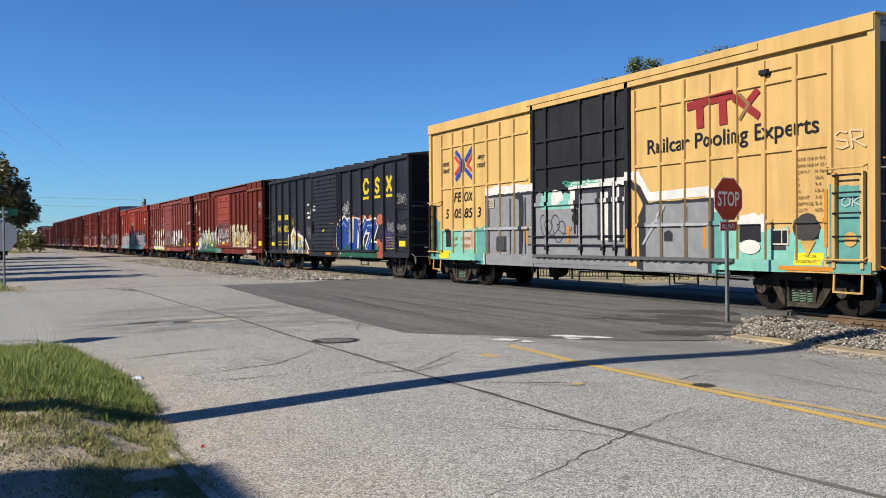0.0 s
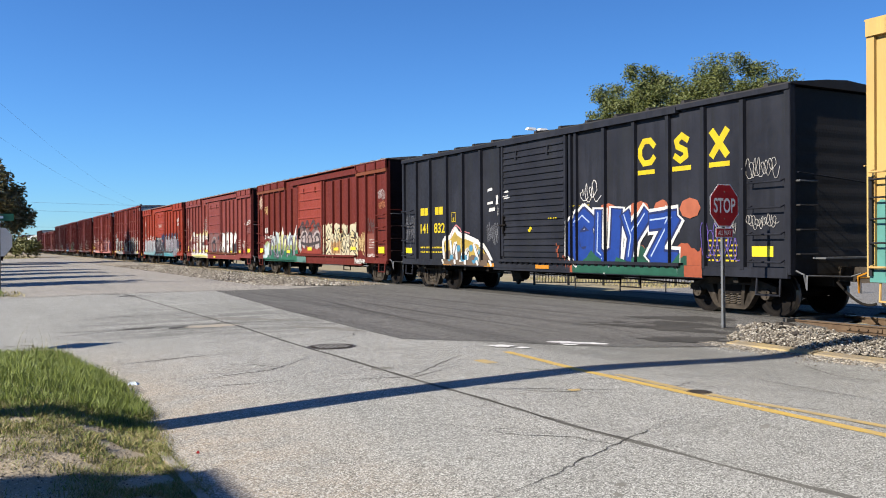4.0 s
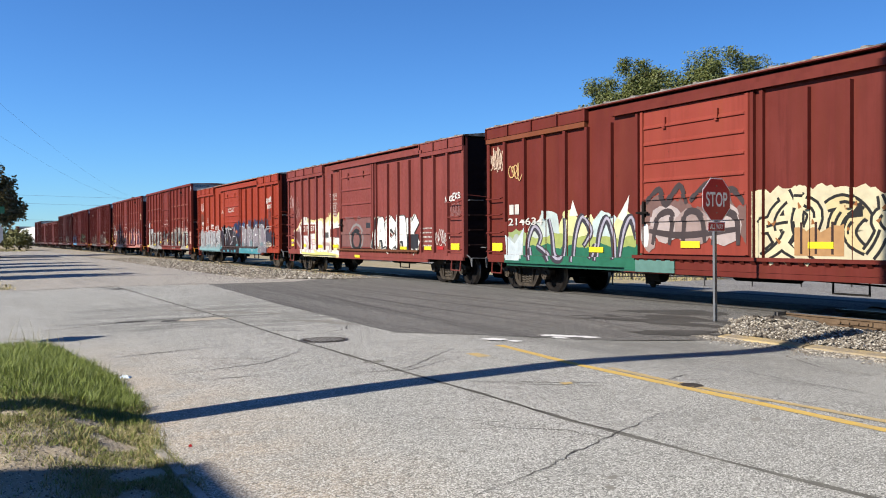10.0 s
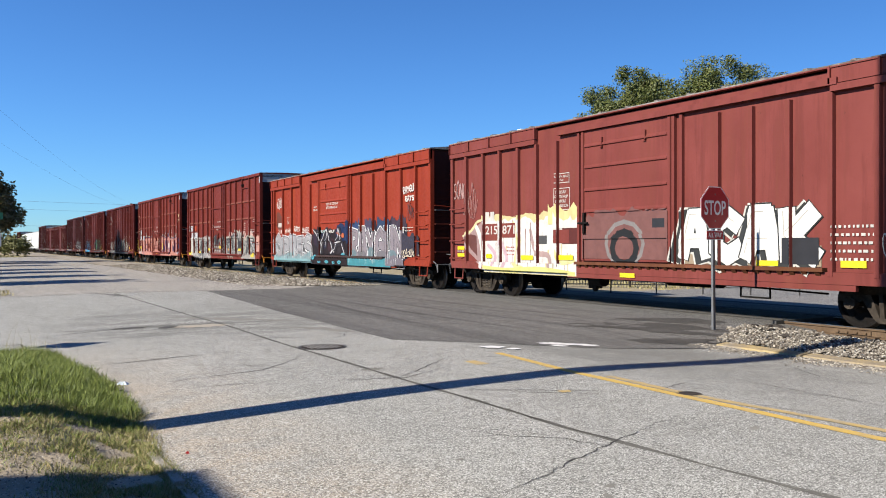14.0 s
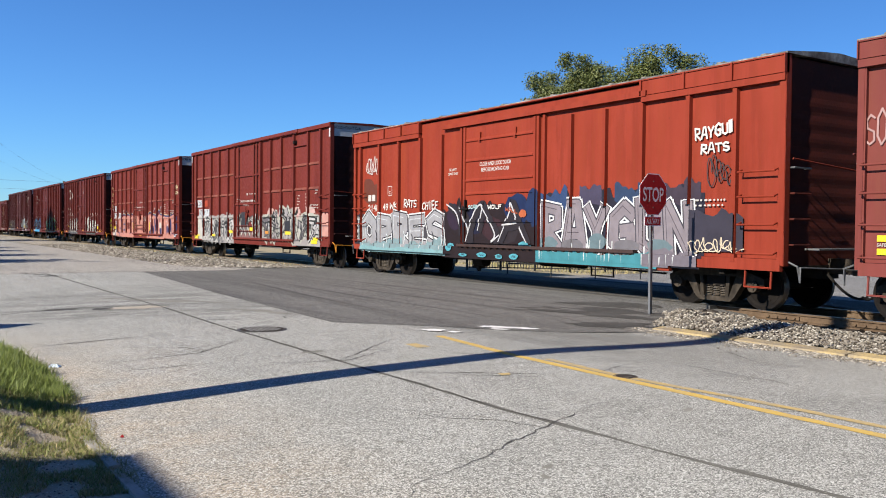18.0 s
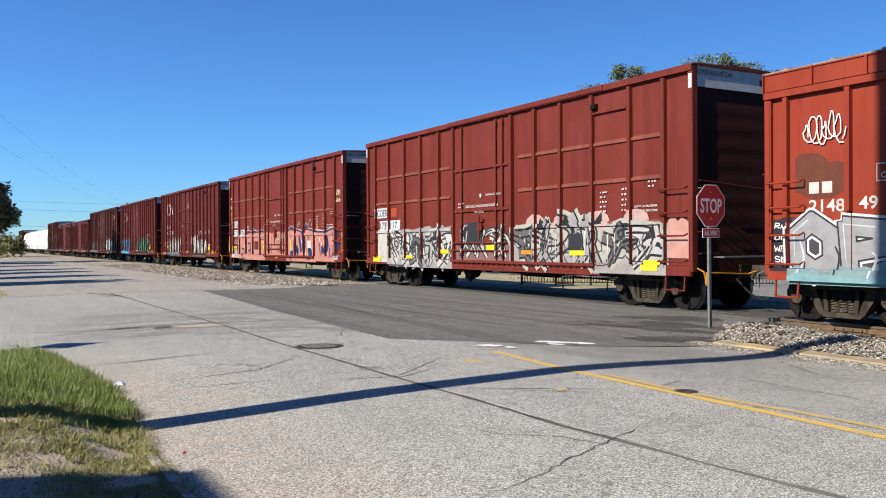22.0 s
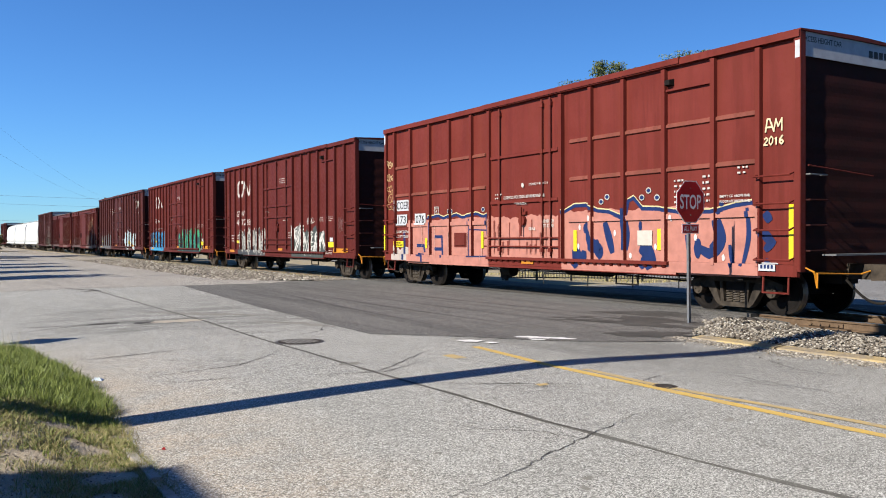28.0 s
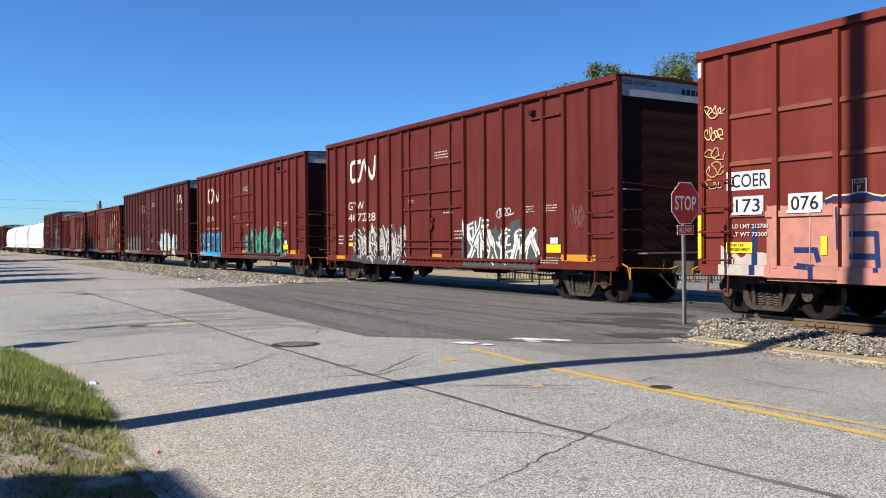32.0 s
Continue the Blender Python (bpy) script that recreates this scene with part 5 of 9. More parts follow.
    def band(self, w0, w1, z0, z1, colour, seed, rough=0.12, step=0.09, low=0.0, name="graffiti"):
        """A sprayed area with an uneven upper edge."""
        polys = []
        n = max(1, int((w1 - w0) / step))
        f = lambda k: z1 + rough * noise.noise((k * 1.7, seed, 0.2)) + rough * 0.6 * noise.noise((k * 6.3, seed, 3.2))
        g = lambda k: z0 + low * noise.noise((k * 2.3, seed, 7.2))
        for i in range(n):
            a, c = w0 + (w1 - w0) * i / n, w0 + (w1 - w0) * (i + 1) / n
            polys.append([(a, g(a)), (c, g(c)), (c, f(c)), (a, f(a))])
        self.layer += 1
        return self.decal_level(name, polys, spray(colour))

    def decal_level(self, name, polys, material):
        b = Build()
        lift = 0.002 + 0.0003 * self.layer
        for poly in polys:
            for s, h in self.drape(poly):
                b.poly([(-(HALF - DROP) - h - lift, self.y(p[0]), p[1]) for p in s])
        ob = part(name, b, material, self.ob)
        return tagged(ob, kind="stuff") if name == "graffiti" else ob

    def letters(self, body, w0, w1, z0, z1, fill, line=None, halo=None, seed=1, thick=0.3, rim=0.05, wild=0.12, slope=0.0, accent=None):
        """Hand-sprayed capitals: halo, outline and fill laid over one another, each letter a little askew."""
        r = random.Random(seed)
        n = len(body)
        cw = (w1 - w0) / n
        placed = []
        for i, ch in enumerate(body):
            if ch == " ":
                continue
            lean, grow, drop = r.uniform(-wild, wild), r.uniform(1 - wild, 1.0), r.uniform(0, wild) * 0.6
            half = thick * cw * 0.5
            a, d = w0 + cw * i + half * 0.75, w0 + cw * (i + 1) - half * 0.55
            zb, zt = z0 + half * 0.8 + drop * (z1 - z0) * 0.4 + slope * i * cw, z0 + (z1 - z0) * grow - half * 0.8 + slope * i * cw
            lines = [[(a + (d - a) * (x + lean * (y - 0.5)), zb + (zt - zb) * y) for x, y in st] for st in GLYPHS[ch]]
            placed.append((lines, thick * cw * r.uniform(0.85, 1.15)))
        if halo:
            self.decal("graffiti", [q for lines, th in placed for st in lines for q in self.stroke(st, th + rim * 3.4)], spray(halo))
        inner = []
        for lines, th in placed:
            if line:
                self.decal("graffiti", [q for st in lines for q in self.stroke(st, th + rim * 1.5)], spray(line))
            self.decal("graffiti", [q for st in lines for q in self.stroke(st, th)], spray(fill))
            for st in lines:
                inner += self.stroke([(p[0] - th * 0.22, p[1] + th * 0.12) for p in st[:3]], rim * 0.45)
        if accent:
            self.decal("graffiti", inner, spray(accent))

    def tag(self, body, w0, w1, z0, z1, colour, seed=1, width=0.03, slope=0.0):
        """Thin hand-written capitals."""
        self.letters(body, w0, w1, z0, z1, colour, seed=seed, thick=width * len(body) / (w1 - w0), wild=0.2, slope=slope)

    def curve(self, pts, n=5):
        """A smooth course through the points."""
        out = []
        for i in range(len(pts) - 1):
            a, b, c, d = pts[max(0, i - 1)], pts[i], pts[i + 1], pts[min(len(pts) - 1, i + 2)]
            for k in range(n):
                t = k / n
                out.append(tuple(0.5 * (2 * b[j] + (c[j] - a[j]) * t + (2 * a[j] - 5 * b[j] + 4 * c[j] - d[j]) * t * t + (3 * b[j] - a[j] - 3 * c[j] + d[j]) * t ** 3) for j in (0, 1)))
        return out + [pts[-1]]

    def loop(self, pts, width, colour, taper=0.45):
        """One curved pass of the can, thicker in its middle."""
        way = self.curve(pts)
        m = len(way) - 1
        self.decal("graffiti", self.ribbon(way, [width * (1 - taper + 2 * taper * math.sin(math.pi * (0.12 + 0.76 * i / m))) for i in range(m + 1)]), spray(colour))

    def blob(self, w, z, rw, rz, colour, seed=1):
        r = random.Random(seed)
        rim = [(w + rw * r.uniform(0.85, 1.1) * math.cos(0.3927 * k), z + rz * r.uniform(0.85, 1.1) * math.sin(0.3927 * k)) for k in range(16)]
        self.decal("graffiti", [[(w, z), rim[k - 1], rim[k]] for k in range(16)], spray(colour))

    def stroke(self, pts, width):
        out = []
        for a, c in zip(pts[:-1], pts[1:]):
            d = Vector((c[0] - a[0], c[1] - a[1]))
            if d.length < 1e-4:
                continue
            d.normalize()
            n = Vector((-d.y, d.x)) * width / 2
            e = d * width * 0.28
            out.append([(a[0] - e.x + n.x, a[1] - e.y + n.y), (a[0] - e.x - n.x, a[1] - e.y - n.y), (c[0] + e.x - n.x, c[1] + e.y - n.y), (c[0] + e.x + n.x, c[1] + e.y + n.y)])
        return out

    def ribbon(self, pts, widths):
        """Quads along a curve whose width changes."""
        m, rim = len(pts), []
        for i, p in enumerate(pts):
            q, r = pts[max(0, i - 1)], pts[min(m - 1, i + 1)]
            d = Vector((r[0] - q[0], r[1] - q[1]))
            d = d.normalized() if d.length > 1e-6 else Vector((1, 0))
            n = Vector((-d.y, d.x)) * widths[i] / 2
            rim.append(((p[0] + n.x, p[1] + n.y), (p[0] - n.x, p[1] - n.y)))
        return [[rim[i][0], rim[i][1], rim[i + 1][1], rim[i + 1][0]] for i in range(m - 1)]

    def piece(self, w0, w1, z0, z1, count, fill, line, halo=None, seed=1, fat=0.3, accent=None, busy=2):
        """A tangle of abstract spray-can forms that cross one another: halo, outline, fill, spikes and inner marks."""
        r = random.Random(seed)
        cw, h = (w1 - w0) / count, z1 - z0
        rim = min(0.11, 0.1 * h)
        lim = lambda p: (min(w1, max(w0, p[0])), min(z1 + 0.04 * h, max(z0, p[1])))

        def curve(a, c, d, n=9):
            return [lim(((1 - t) ** 2 * a[0] + 2 * t * (1 - t) * c[0] + t * t * d[0], (1 - t) ** 2 * a[1] + 2 * t * (1 - t) * c[1] + t * t * d[1])) for t in [i / n for i in range(n + 1)]]
        forms = []
        for i in range(count):
            cx = w0 + cw * (i + 0.5 + r.uniform(-0.12, 0.12))
            th = max(cw * 0.2, cw * fat * 0.62) * r.uniform(0.75, 1.3)
            u, k = r.uniform, (1 if r.random() < 0.5 else -1)
            rise = u(0.72, 1.04)
            strokes = [curve((cx - k * u(0.2, 0.5) * cw, z0 + u(0, 0.12) * h), (cx + k * u(-0.7, 0.9) * cw, z0 + u(0.3, 0.7) * h), (cx + k * u(-0.1, 0.5) * cw, z0 + rise * h)),
                       curve((cx + k * u(0.2, 0.5) * cw, z0 + rise * h * u(0.75, 1)), (cx - k * u(0.2, 1.0) * cw, z0 + u(0.35, 0.8) * h), (cx + k * u(0.3, 0.75) * cw, z0 + u(0.0, 0.35) * h))]
            if r.random() < 0.6:
                strokes.append(curve((cx - u(0.5, 0.8) * cw, z0 + u(0.3, 0.8) * h), (cx, z0 + u(0.2, 1.0) * h), (cx + u(0.5, 0.8) * cw, z0 + u(0.3, 0.9) * h)))
            widths = []
            for s in strokes:
                e0, e1, e2 = u(0.5, 1.0), u(0.85, 1.25), u(0.15, 0.9)
                widths.append([th * ((1 - t) ** 2 * e0 + 2 * t * (1 - t) * e1 * 1.2 + t * t * e2) for t in [q / (len(s) - 1) for q in range(len(s))]])
            forms.append((strokes, widths, th, cx, rise))
        if halo:
            self.decal("graffiti", [q for strokes, widths, *_ in forms for s, w in zip(strokes, widths) for q in self.ribbon(s, [x + rim * 3.2 for x in w])], spray(halo))
        marks, lights = [], []
        for strokes, widths, th, cx, rise in forms:
            self.decal("graffiti", [q for s, w in zip(strokes, widths) for q in self.ribbon(s, [x + rim for x in w])], spray(line))
            self.decal("graffiti", [q for s, w in zip(strokes, widths) for q in self.ribbon(s, w)], spray(fill if not isinstance(fill, list) else fill[r.randrange(len(fill))]))
            for s, w in zip(strokes, widths):
                for _ in range(busy):
                    o = r.uniform(-0.4, 0.4) * th
                    a = r.randrange(0, 4)
                    marks += self.ribbon([(p[0] + o, p[1]) for p in s[a:a + r.randrange(4, 7)]], [rim * 0.5] * len(s[a:a + 6]))
                p = s[r.randrange(2, 8)]
                lights += self.ribbon([p, (p[0] + r.uniform(-0.5, 0.5) * th, p[1] + r.uniform(0.1, 0.5) * th)], [rim * 0.7, rim * 0.2])
            if r.random() < 0.5:
                zt, d = z0 + rise * h, r.uniform(-0.3, 0.3) * cw
                self.decal("graffiti", [[(cx + d - 0.22 * cw, zt - 0.22 * h), (cx + d + 0.18 * cw, zt - 0.2 * h), (cx + d * 1.8, min(z1, zt) + 0.05 * h)]], spray(line if r.random() < 0.5 or isinstance(fill, list) else fill))
        if marks:
            self.decal("graffiti", marks, spray(line))
        if lights:
            self.decal("graffiti", lights, spray(accent or line))

    def scribble(self, w0, w1, z0, z1, colour, seed, width=0.03, loops=9):
        """A thin looping tag made of abstract strokes."""
        r = random.Random(seed)
        n = loops * 10
        pts, rad, tall = [], 0.0, 0.0
        for i in range(n + 1):
            if i % 5 == 0:
                rad, tall = r.uniform(0.3, 1.0) * (w1 - w0) / loops, r.uniform(0.45, 1.0) * (z1 - z0) / 2
                lift = r.uniform(-0.15, 0.15) * (z1 - z0)
            a = 2 * math.pi * i / 10
            pts.append((w0 + (w1 - w0) * i / n + rad * math.cos(a), (z0 + z1) / 2 + lift + tall * math.sin(a)))
        self.decal("graffiti", self.stroke(pts, width * 0.6), spray(colour))

    def drips(self, w0, w1, z0, z1, count, colour, seed, width=(0.02, 0.05)):
        r = random.Random(seed)
        polys = []
        for _ in range(count):
            w, t = r.uniform(w0, w1), r.uniform(z0 + 0.3 * (z1 - z0), z1)
            bth = r.uniform(*width)
            polys.append([(w, t), (w + bth, t + 0.02), (w + bth * 0.7, r.uniform(z0, t)), (w + bth * 0.3, z0 + 0.05)])
        self.decal("graffiti", polys, spray(colour))

    # -- body --
    def bump(self, w0, w1, z0, z1, d):
        self.bumps.append((w0, w1, z0, z1, d))

    def shell(self, floor=0.98, wallmat=None, roof_ribs=18, roof_lift=0.05, roof_mat=None, peak=0.12):
        L, H = self.L, self.H
        self.floor = floor
        wallmat = wallmat or self.coat
        for sx, nm in ((-1, "side_wall"), (1, "side_wall")):
            x0, x1 = sx * (HALF - DROP), sx * (HALF - DROP - 0.06)
            part(nm, Build().box(x0, -L / 2 + 0.02, floor - 0.1, x1, L / 2 - 0.02, H - 0.1), wallmat, self.ob)
        # corrugated ends
        for sy in (-1, 1):
            b = Build()
            n = 9
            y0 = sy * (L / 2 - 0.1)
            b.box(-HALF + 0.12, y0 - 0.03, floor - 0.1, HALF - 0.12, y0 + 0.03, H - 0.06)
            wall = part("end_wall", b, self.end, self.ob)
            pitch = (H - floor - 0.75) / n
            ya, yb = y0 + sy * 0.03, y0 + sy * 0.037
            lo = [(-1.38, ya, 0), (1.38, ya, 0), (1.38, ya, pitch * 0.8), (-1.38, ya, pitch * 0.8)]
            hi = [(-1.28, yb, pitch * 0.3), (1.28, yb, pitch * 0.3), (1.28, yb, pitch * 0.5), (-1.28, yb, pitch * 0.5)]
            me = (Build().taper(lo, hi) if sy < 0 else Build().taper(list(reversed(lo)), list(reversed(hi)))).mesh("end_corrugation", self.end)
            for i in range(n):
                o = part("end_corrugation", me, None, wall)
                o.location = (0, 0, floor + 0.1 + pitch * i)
            for sx in (-1, 1):
                part("corner_post", Build().box(sx * (HALF - 0.022), sy * (L / 2 - 0.14), floor - 0.1, sx * (HALF - 0.16), sy * L / 2, H - 0.035), self.coat, self.ob)
        # roof
        b = Build()
        prof = [(-HALF, H - 0.03), (-HALF, H), (-0.6, H + peak * 0.75), (0, H + peak), (0.6, H + peak * 0.75), (HALF, H), (HALF, H - 0.03)]
        b.taper([(x, -L / 2 - 0.02, z) for x, z in prof], [(x, L / 2 + 0.02, z) for x, z in prof])
        rm = roof_mat or self.end
        part("roof", b, rm, self.ob)
        rib = Build()
        up = [(x * 0.995, z + roof_lift) for x, z in prof[1:6]]
        dn = [(x * 0.995, z + 0.001) for x, z in prof[1:6]]
        for k in range(4):
            rib.taper([(dn[k][0], -0.06, dn[k][1]), (dn[k + 1][0], -0.06, dn[k + 1][1]), (dn[k + 1][0], 0.06, dn[k + 1][1]), (dn[k][0], 0.06, dn[k][1])],
                      [(up[k][0], -0.04, up[k][1]), (up[k + 1][0], -0.04, up[k + 1][1]), (up[k + 1][0], 0.04, up[k + 1][1]), (up[k][0], 0.04, up[k][1])])
        me = rib.mesh("roof_rib", rm)
        for i in range(roof_ribs):
            o = part("roof_rib", me, None, self.ob)
            o.location = (0, -L / 2 + L * (i + 0.5) / roof_ribs, 0)
        # underframe
        b = Build()
        b.box(-0.25, -L / 2 + 0.1, 0.62, 0.25, L / 2 - 0.1, floor - 0.1)
        b.box(-HALF + 0.1, -L / 2 + 0.05, floor - 0.13, HALF - 0.1, L / 2 - 0.05, floor - 0.1)
        for k in range(11):
            yy = -L / 2 + 1.4 + (L - 2.8) * k / 10
            b.box(-1.45, yy - 0.06, floor - 0.3, 1.45, yy + 0.06, floor - 0.12)
        part("underframe", b, M_UNDER, self.ob)

    def ribs(self, ws, z0, z1, width=0.1, depth=DROP, mats=None):
        """Upright posts on both sides."""
        d, hw = depth, width / 2
        lo = lambda s: [(s * (HALF - DROP), -hw, 0), (s * (HALF - DROP), hw, 0), (s * (HALF - DROP + d), hw * 0.86, 0), (s * (HALF - DROP + d), -hw * 0.86, 0)]
        for s in (-1, 1):
            p = lo(s) if s > 0 else list(reversed(lo(s)))
            p = list(reversed(p))
            me = Build().taper(p, [(x, y, z1 - z0) for x, y, _ in p]).mesh("side_post", mats or self.coat)
            for w in ws:
                o = part("side_post", me, None, self.ob)
                o.location = (0, self.y(w), z0)
        for w in ws:
            self.bump(w - hw * 0.8, w + hw * 0.8, z0, z1, d)

    def belts(self, zs, w0, w1, height=0.09, depth=0.045, material=None, gaps=()):
        """Level stiffeners, one piece between each pair of posts."""
        edges = [w0] + [g for g in gaps if w0 < g < w1] + [w1]
        for z in zs:
            for a, c in zip(edges[:-1], edges[1:]):
                for s in (-1, 1):
                    x0, x1 = s * (HALF - DROP), s * (HALF - DROP + depth)
                    ya, yb = self.y(c) + 0.04, self.y(a) - 0.04
                    lo = [(x0, ya, z - height / 2), (x0, yb, z - height / 2), (x0, yb, z + height / 2), (x0, ya, z + height / 2)]
                    hi = [(x1, ya + 0.01, z - height * 0.32), (x1, yb - 0.01, z - height * 0.32), (x1, yb - 0.01, z + height * 0.2), (x1, ya + 0.01, z + height * 0.2)]
                    if s < 0:
                        lo, hi = list(reversed(lo)), list(reversed(hi))
                    part("belt_rail", Build().taper(lo, hi), material or self.coat, self.ob)
            self.bump(w0, w1, z - height / 2, z + height / 2, depth)

    def slab(self, name, w0, w1, z0, z1, depth, material, label="", both=True, inner=0.0, bump=True, chamfer=0.0):
        """A raised plate on the side."""
        for s in ((-1, 1) if both else (-1,)):
            x0, x1 = s * (HALF - DROP + inner), s * (HALF - DROP + depth)
            ya, yb = self.y(w1), self.y(w0)
            lo = [(x0, ya, z0), (x0, yb, z0), (x0, yb, z1), (x0, ya, z1)]
            c = chamfer
            hi = [(x1, ya + c, z0 + c), (x1, yb - c, z0 + c), (x1, yb - c, z1 - c), (x1, ya + c, z1 - c)]
            if s < 0:
                lo, hi = list(reversed(lo)), list(reversed(hi))
            o = part(name, Build().taper(lo, hi), material, self.ob, label)
        if bump:
            self.bump(w0, w1, z0, z1, depth)
        return o

    def rails(self, top_h=0.16, sill=(0.82, 1.02), mid=None, material=None, mid_mat=None):
        """Top chord and side sill; mid: (w0, w1, z) of a deeper sill between the trucks."""
        L, H, m = self.L, self.H, material or self.coat
        self.slab("top_chord", 0.0, L, H - top_h, H - 0.02, DROP + 0.015, m, chamfer=0.008)
        self.slab("side_sill", 0.06, L - 0.06, sill[0], sill[1], DROP - 0.01, m, chamfer=0.006)
        if mid:
            self.slab("side_sill", mid[0], mid[1], mid[2], sill[0], DROP - 0.014, mid_mat or m)

    def plug_door(self, w0, w1, z0, z1, lines, rods, material, rodmat=None):
        d = Build()
        x = HALF - DROP
        for s in (-1, 1):
            m = self.slab("door_panel", w0, w1, z0, z1, 0.03, material, both=False) if s < 0 else self.slab_far("door_panel", w0, w1, z0, z1, 0.03, material)
        for z in lines:
            self.slab("door_beam", w0 + 0.03, w1 - 0.03, z - 0.05, z + 0.05, 0.088, material, both=False, inner=0.03, chamfer=0.015)
        rm = rodmat or material
        for w in rods:
            y = self.y(w)
            b = Build().tube((-x - 0.075, y, z0 + 0.05), (-x - 0.075, y, z1 + 0.03), 0.03, 8)
            rod = part("lock_rod", b, rm, self.ob)
            for z in [z0 + 0.2] + [q for q in lines] + [z1 - 0.12]:
                part("rod_bracket", Build().box(-x - 0.105, y - 0.06, z - 0.05, -x - 0.03, y + 0.06, z + 0.05), rm, rod)
            self.bump(w - 0.03, w + 0.03, z0, z1, 0.1)
        # operating gear on the lower part
        wc = (w0 + w1) / 2
        y = self.y(wc)
        b = Build()
        b.tube((-x - 0.03, y, 1.95), (-x - 0.12, y, 1.95), 0.13, 12)
        b.box(-x - 0.14, y - 0.02, 1.55, -x - 0.11, y + 0.02, 2.3)
        b.box(-x - 0.1, y - 0.16, 2.1, -x - 0.03, y + 0.16, 2.18)
        part("door_handle", b, rm, self.ob)
        for z in (1.5, 1.28):
            part("lever_bar", Build().tube((-x - 0.09, self.y(w0 - 0.25), z), (-x - 0.09, self.y(w1 + 0.1), z), 0.02, 6), rm, self.ob)
        for w in (w0 - 0.06, w1 + 0.06):
            self.ribs([w], z0 - 0.05, z1 + 0.05, 0.13, 0.105, material if rodmat else None)

    def slab_far(self, name, w0, w1, z0, z1, depth, material):
        x0, x1 = HALF - DROP, HALF - DROP + depth
        return part(name, Build().box(x0, self.y(w1), z0, x1, self.y(w0), z1), material, self.ob)

    def slide_door(self, w0, w1, z0, z1, lines, material, ridge=0.035, frame=True):
        x = HALF - DROP
        self.slab("door_panel", w0, w1, z0, z1, 0.05, material, both=False)
        self.slab_far("door_panel", w0, w1, z0, z1, 0.05, material)
        for z in lines:
            lo = [(-x - 0.05, self.y(w1 - 0.08), z - 0.05), (-x - 0.05, self.y(w0 + 0.08), z - 0.05), (-x - 0.05, self.y(w0 + 0.08), z + 0.045), (-x - 0.05, self.y(w1 - 0.08), z + 0.045)]
            hi = [(-x - 0.05 - ridge, self.y(w1 - 0.1), z - 0.035), (-x - 0.05 - ridge, self.y(w0 + 0.1), z - 0.035), (-x - 0.05 - ridge, self.y(w0 + 0.1), z - 0.005), (-x - 0.05 - ridge, self.y(w1 - 0.1), z - 0.005)]
            part("door_ridge", Build().taper(list(reversed(lo)), list(reversed(hi))), material, self.ob)
            self.bump(w0 + 0.08, w1 - 0.08, z - 0.05, z + 0.045, 0.05 + ridge)
        if frame:
            for w in (w0 + 0.03, w1 - 0.03):
                self.slab("door_stile", w - 0.05, w + 0.05, z0, z1, 0.09, material, both=False, inner=0.05, chamfer=0.012)
        y = self.y(w0 + 0.12)
        part("door_lock", Build().box(-x - 0.13, y - 0.03, 1.75, -x - 0.05, y + 0.03, 2.25).tube((-x - 0.13, y - 0.16, 2.0), (-x - 0.13, y + 0.2, 2.0), 0.025, 6), M_TRUCK, self.ob)
        for w in (w0 + 0.75, w1 - 0.75):
            y = self.y(w)
            part("door_hook", Build().box(-x - 0.10, y - 0.015, z1 - 0.42, -x - 0.05, y + 0.015, z1 - 0.2).box(-x - 0.10, y - 0.015, z1 - 0.44, -x - 0.05, y + 0.07, z1 - 0.40), material, self.ob)

    def door_track(self, w0, w1, z, material, teeth=True):
        x = HALF - DROP
        part("door_track", Build().box(-x - 0.16, self.y(w1), z - 0.02, -x + 0.0, self.y(w0), z + 0.05), material, self.ob)
        if teeth:
            me = Build().taper([(-x - 0.02, -0.05, z - 0.16), (-x - 0.02, 0.05, z - 0.16), (-x, 0.05, z - 0.16), (-x, -0.05, z - 0.16)],
                               [(-x - 0.15, -0.05, z - 0.02), (-x - 0.15, 0.05, z - 0.02), (-x, 0.05, z - 0.02), (-x, -0.05, z - 0.02)]).mesh("track_bracket", material)
            n = int((w1 - w0) / 0.26)
            for i in range(n):
                o = part("track_bracket", me, None, self.ob)
                o.location = (0, self.y(w0 + (w1 - w0) * (i + 0.5) / n), 0)

    def upper_track(self, w0, w1, z, material):
        x = HALF - DROP
        part("upper_door_track", Build().box(-x - 0.13, self.y(w1), z - 0.05, -x, self.y(w0), z + 0.07), material, self.ob)

    def grabs(self, zs=(1.05, 1.62, 2.1, 2.6), depth=0.09, material=None, ends=True):
        m = material or self.coat
        x = HALF - DROP
        for w0, w1 in ((0.12, 0.82), (self.L - 0.9, self.L - 0.14)):
            for z in zs:
                b = Build()
                ya, yb = self.y(w0), self.y(w1)
                b.path([(-x - DROP * 0.5, ya, z + 0.05), (-x - DROP - depth, ya, z), (-x - DROP - depth, yb, z), (-x - DROP * 0.5, yb, z + 0.05)], 0.014, 6)
                part("grab_iron", b, m, self.ob)
            # stirrup below the sill
            b = Build()
            ya, yb = self.y(w0 + 0.1), self.y(w1 - 0.12)
            b.path([(-x - 0.03, ya, 0.85), (-x - 0.05, ya, 0.48), (-x - 0.05, yb, 0.48), (-x - 0.03, yb, 0.85)], 0.02, 6)
            part("sill_step", b, m, self.ob)
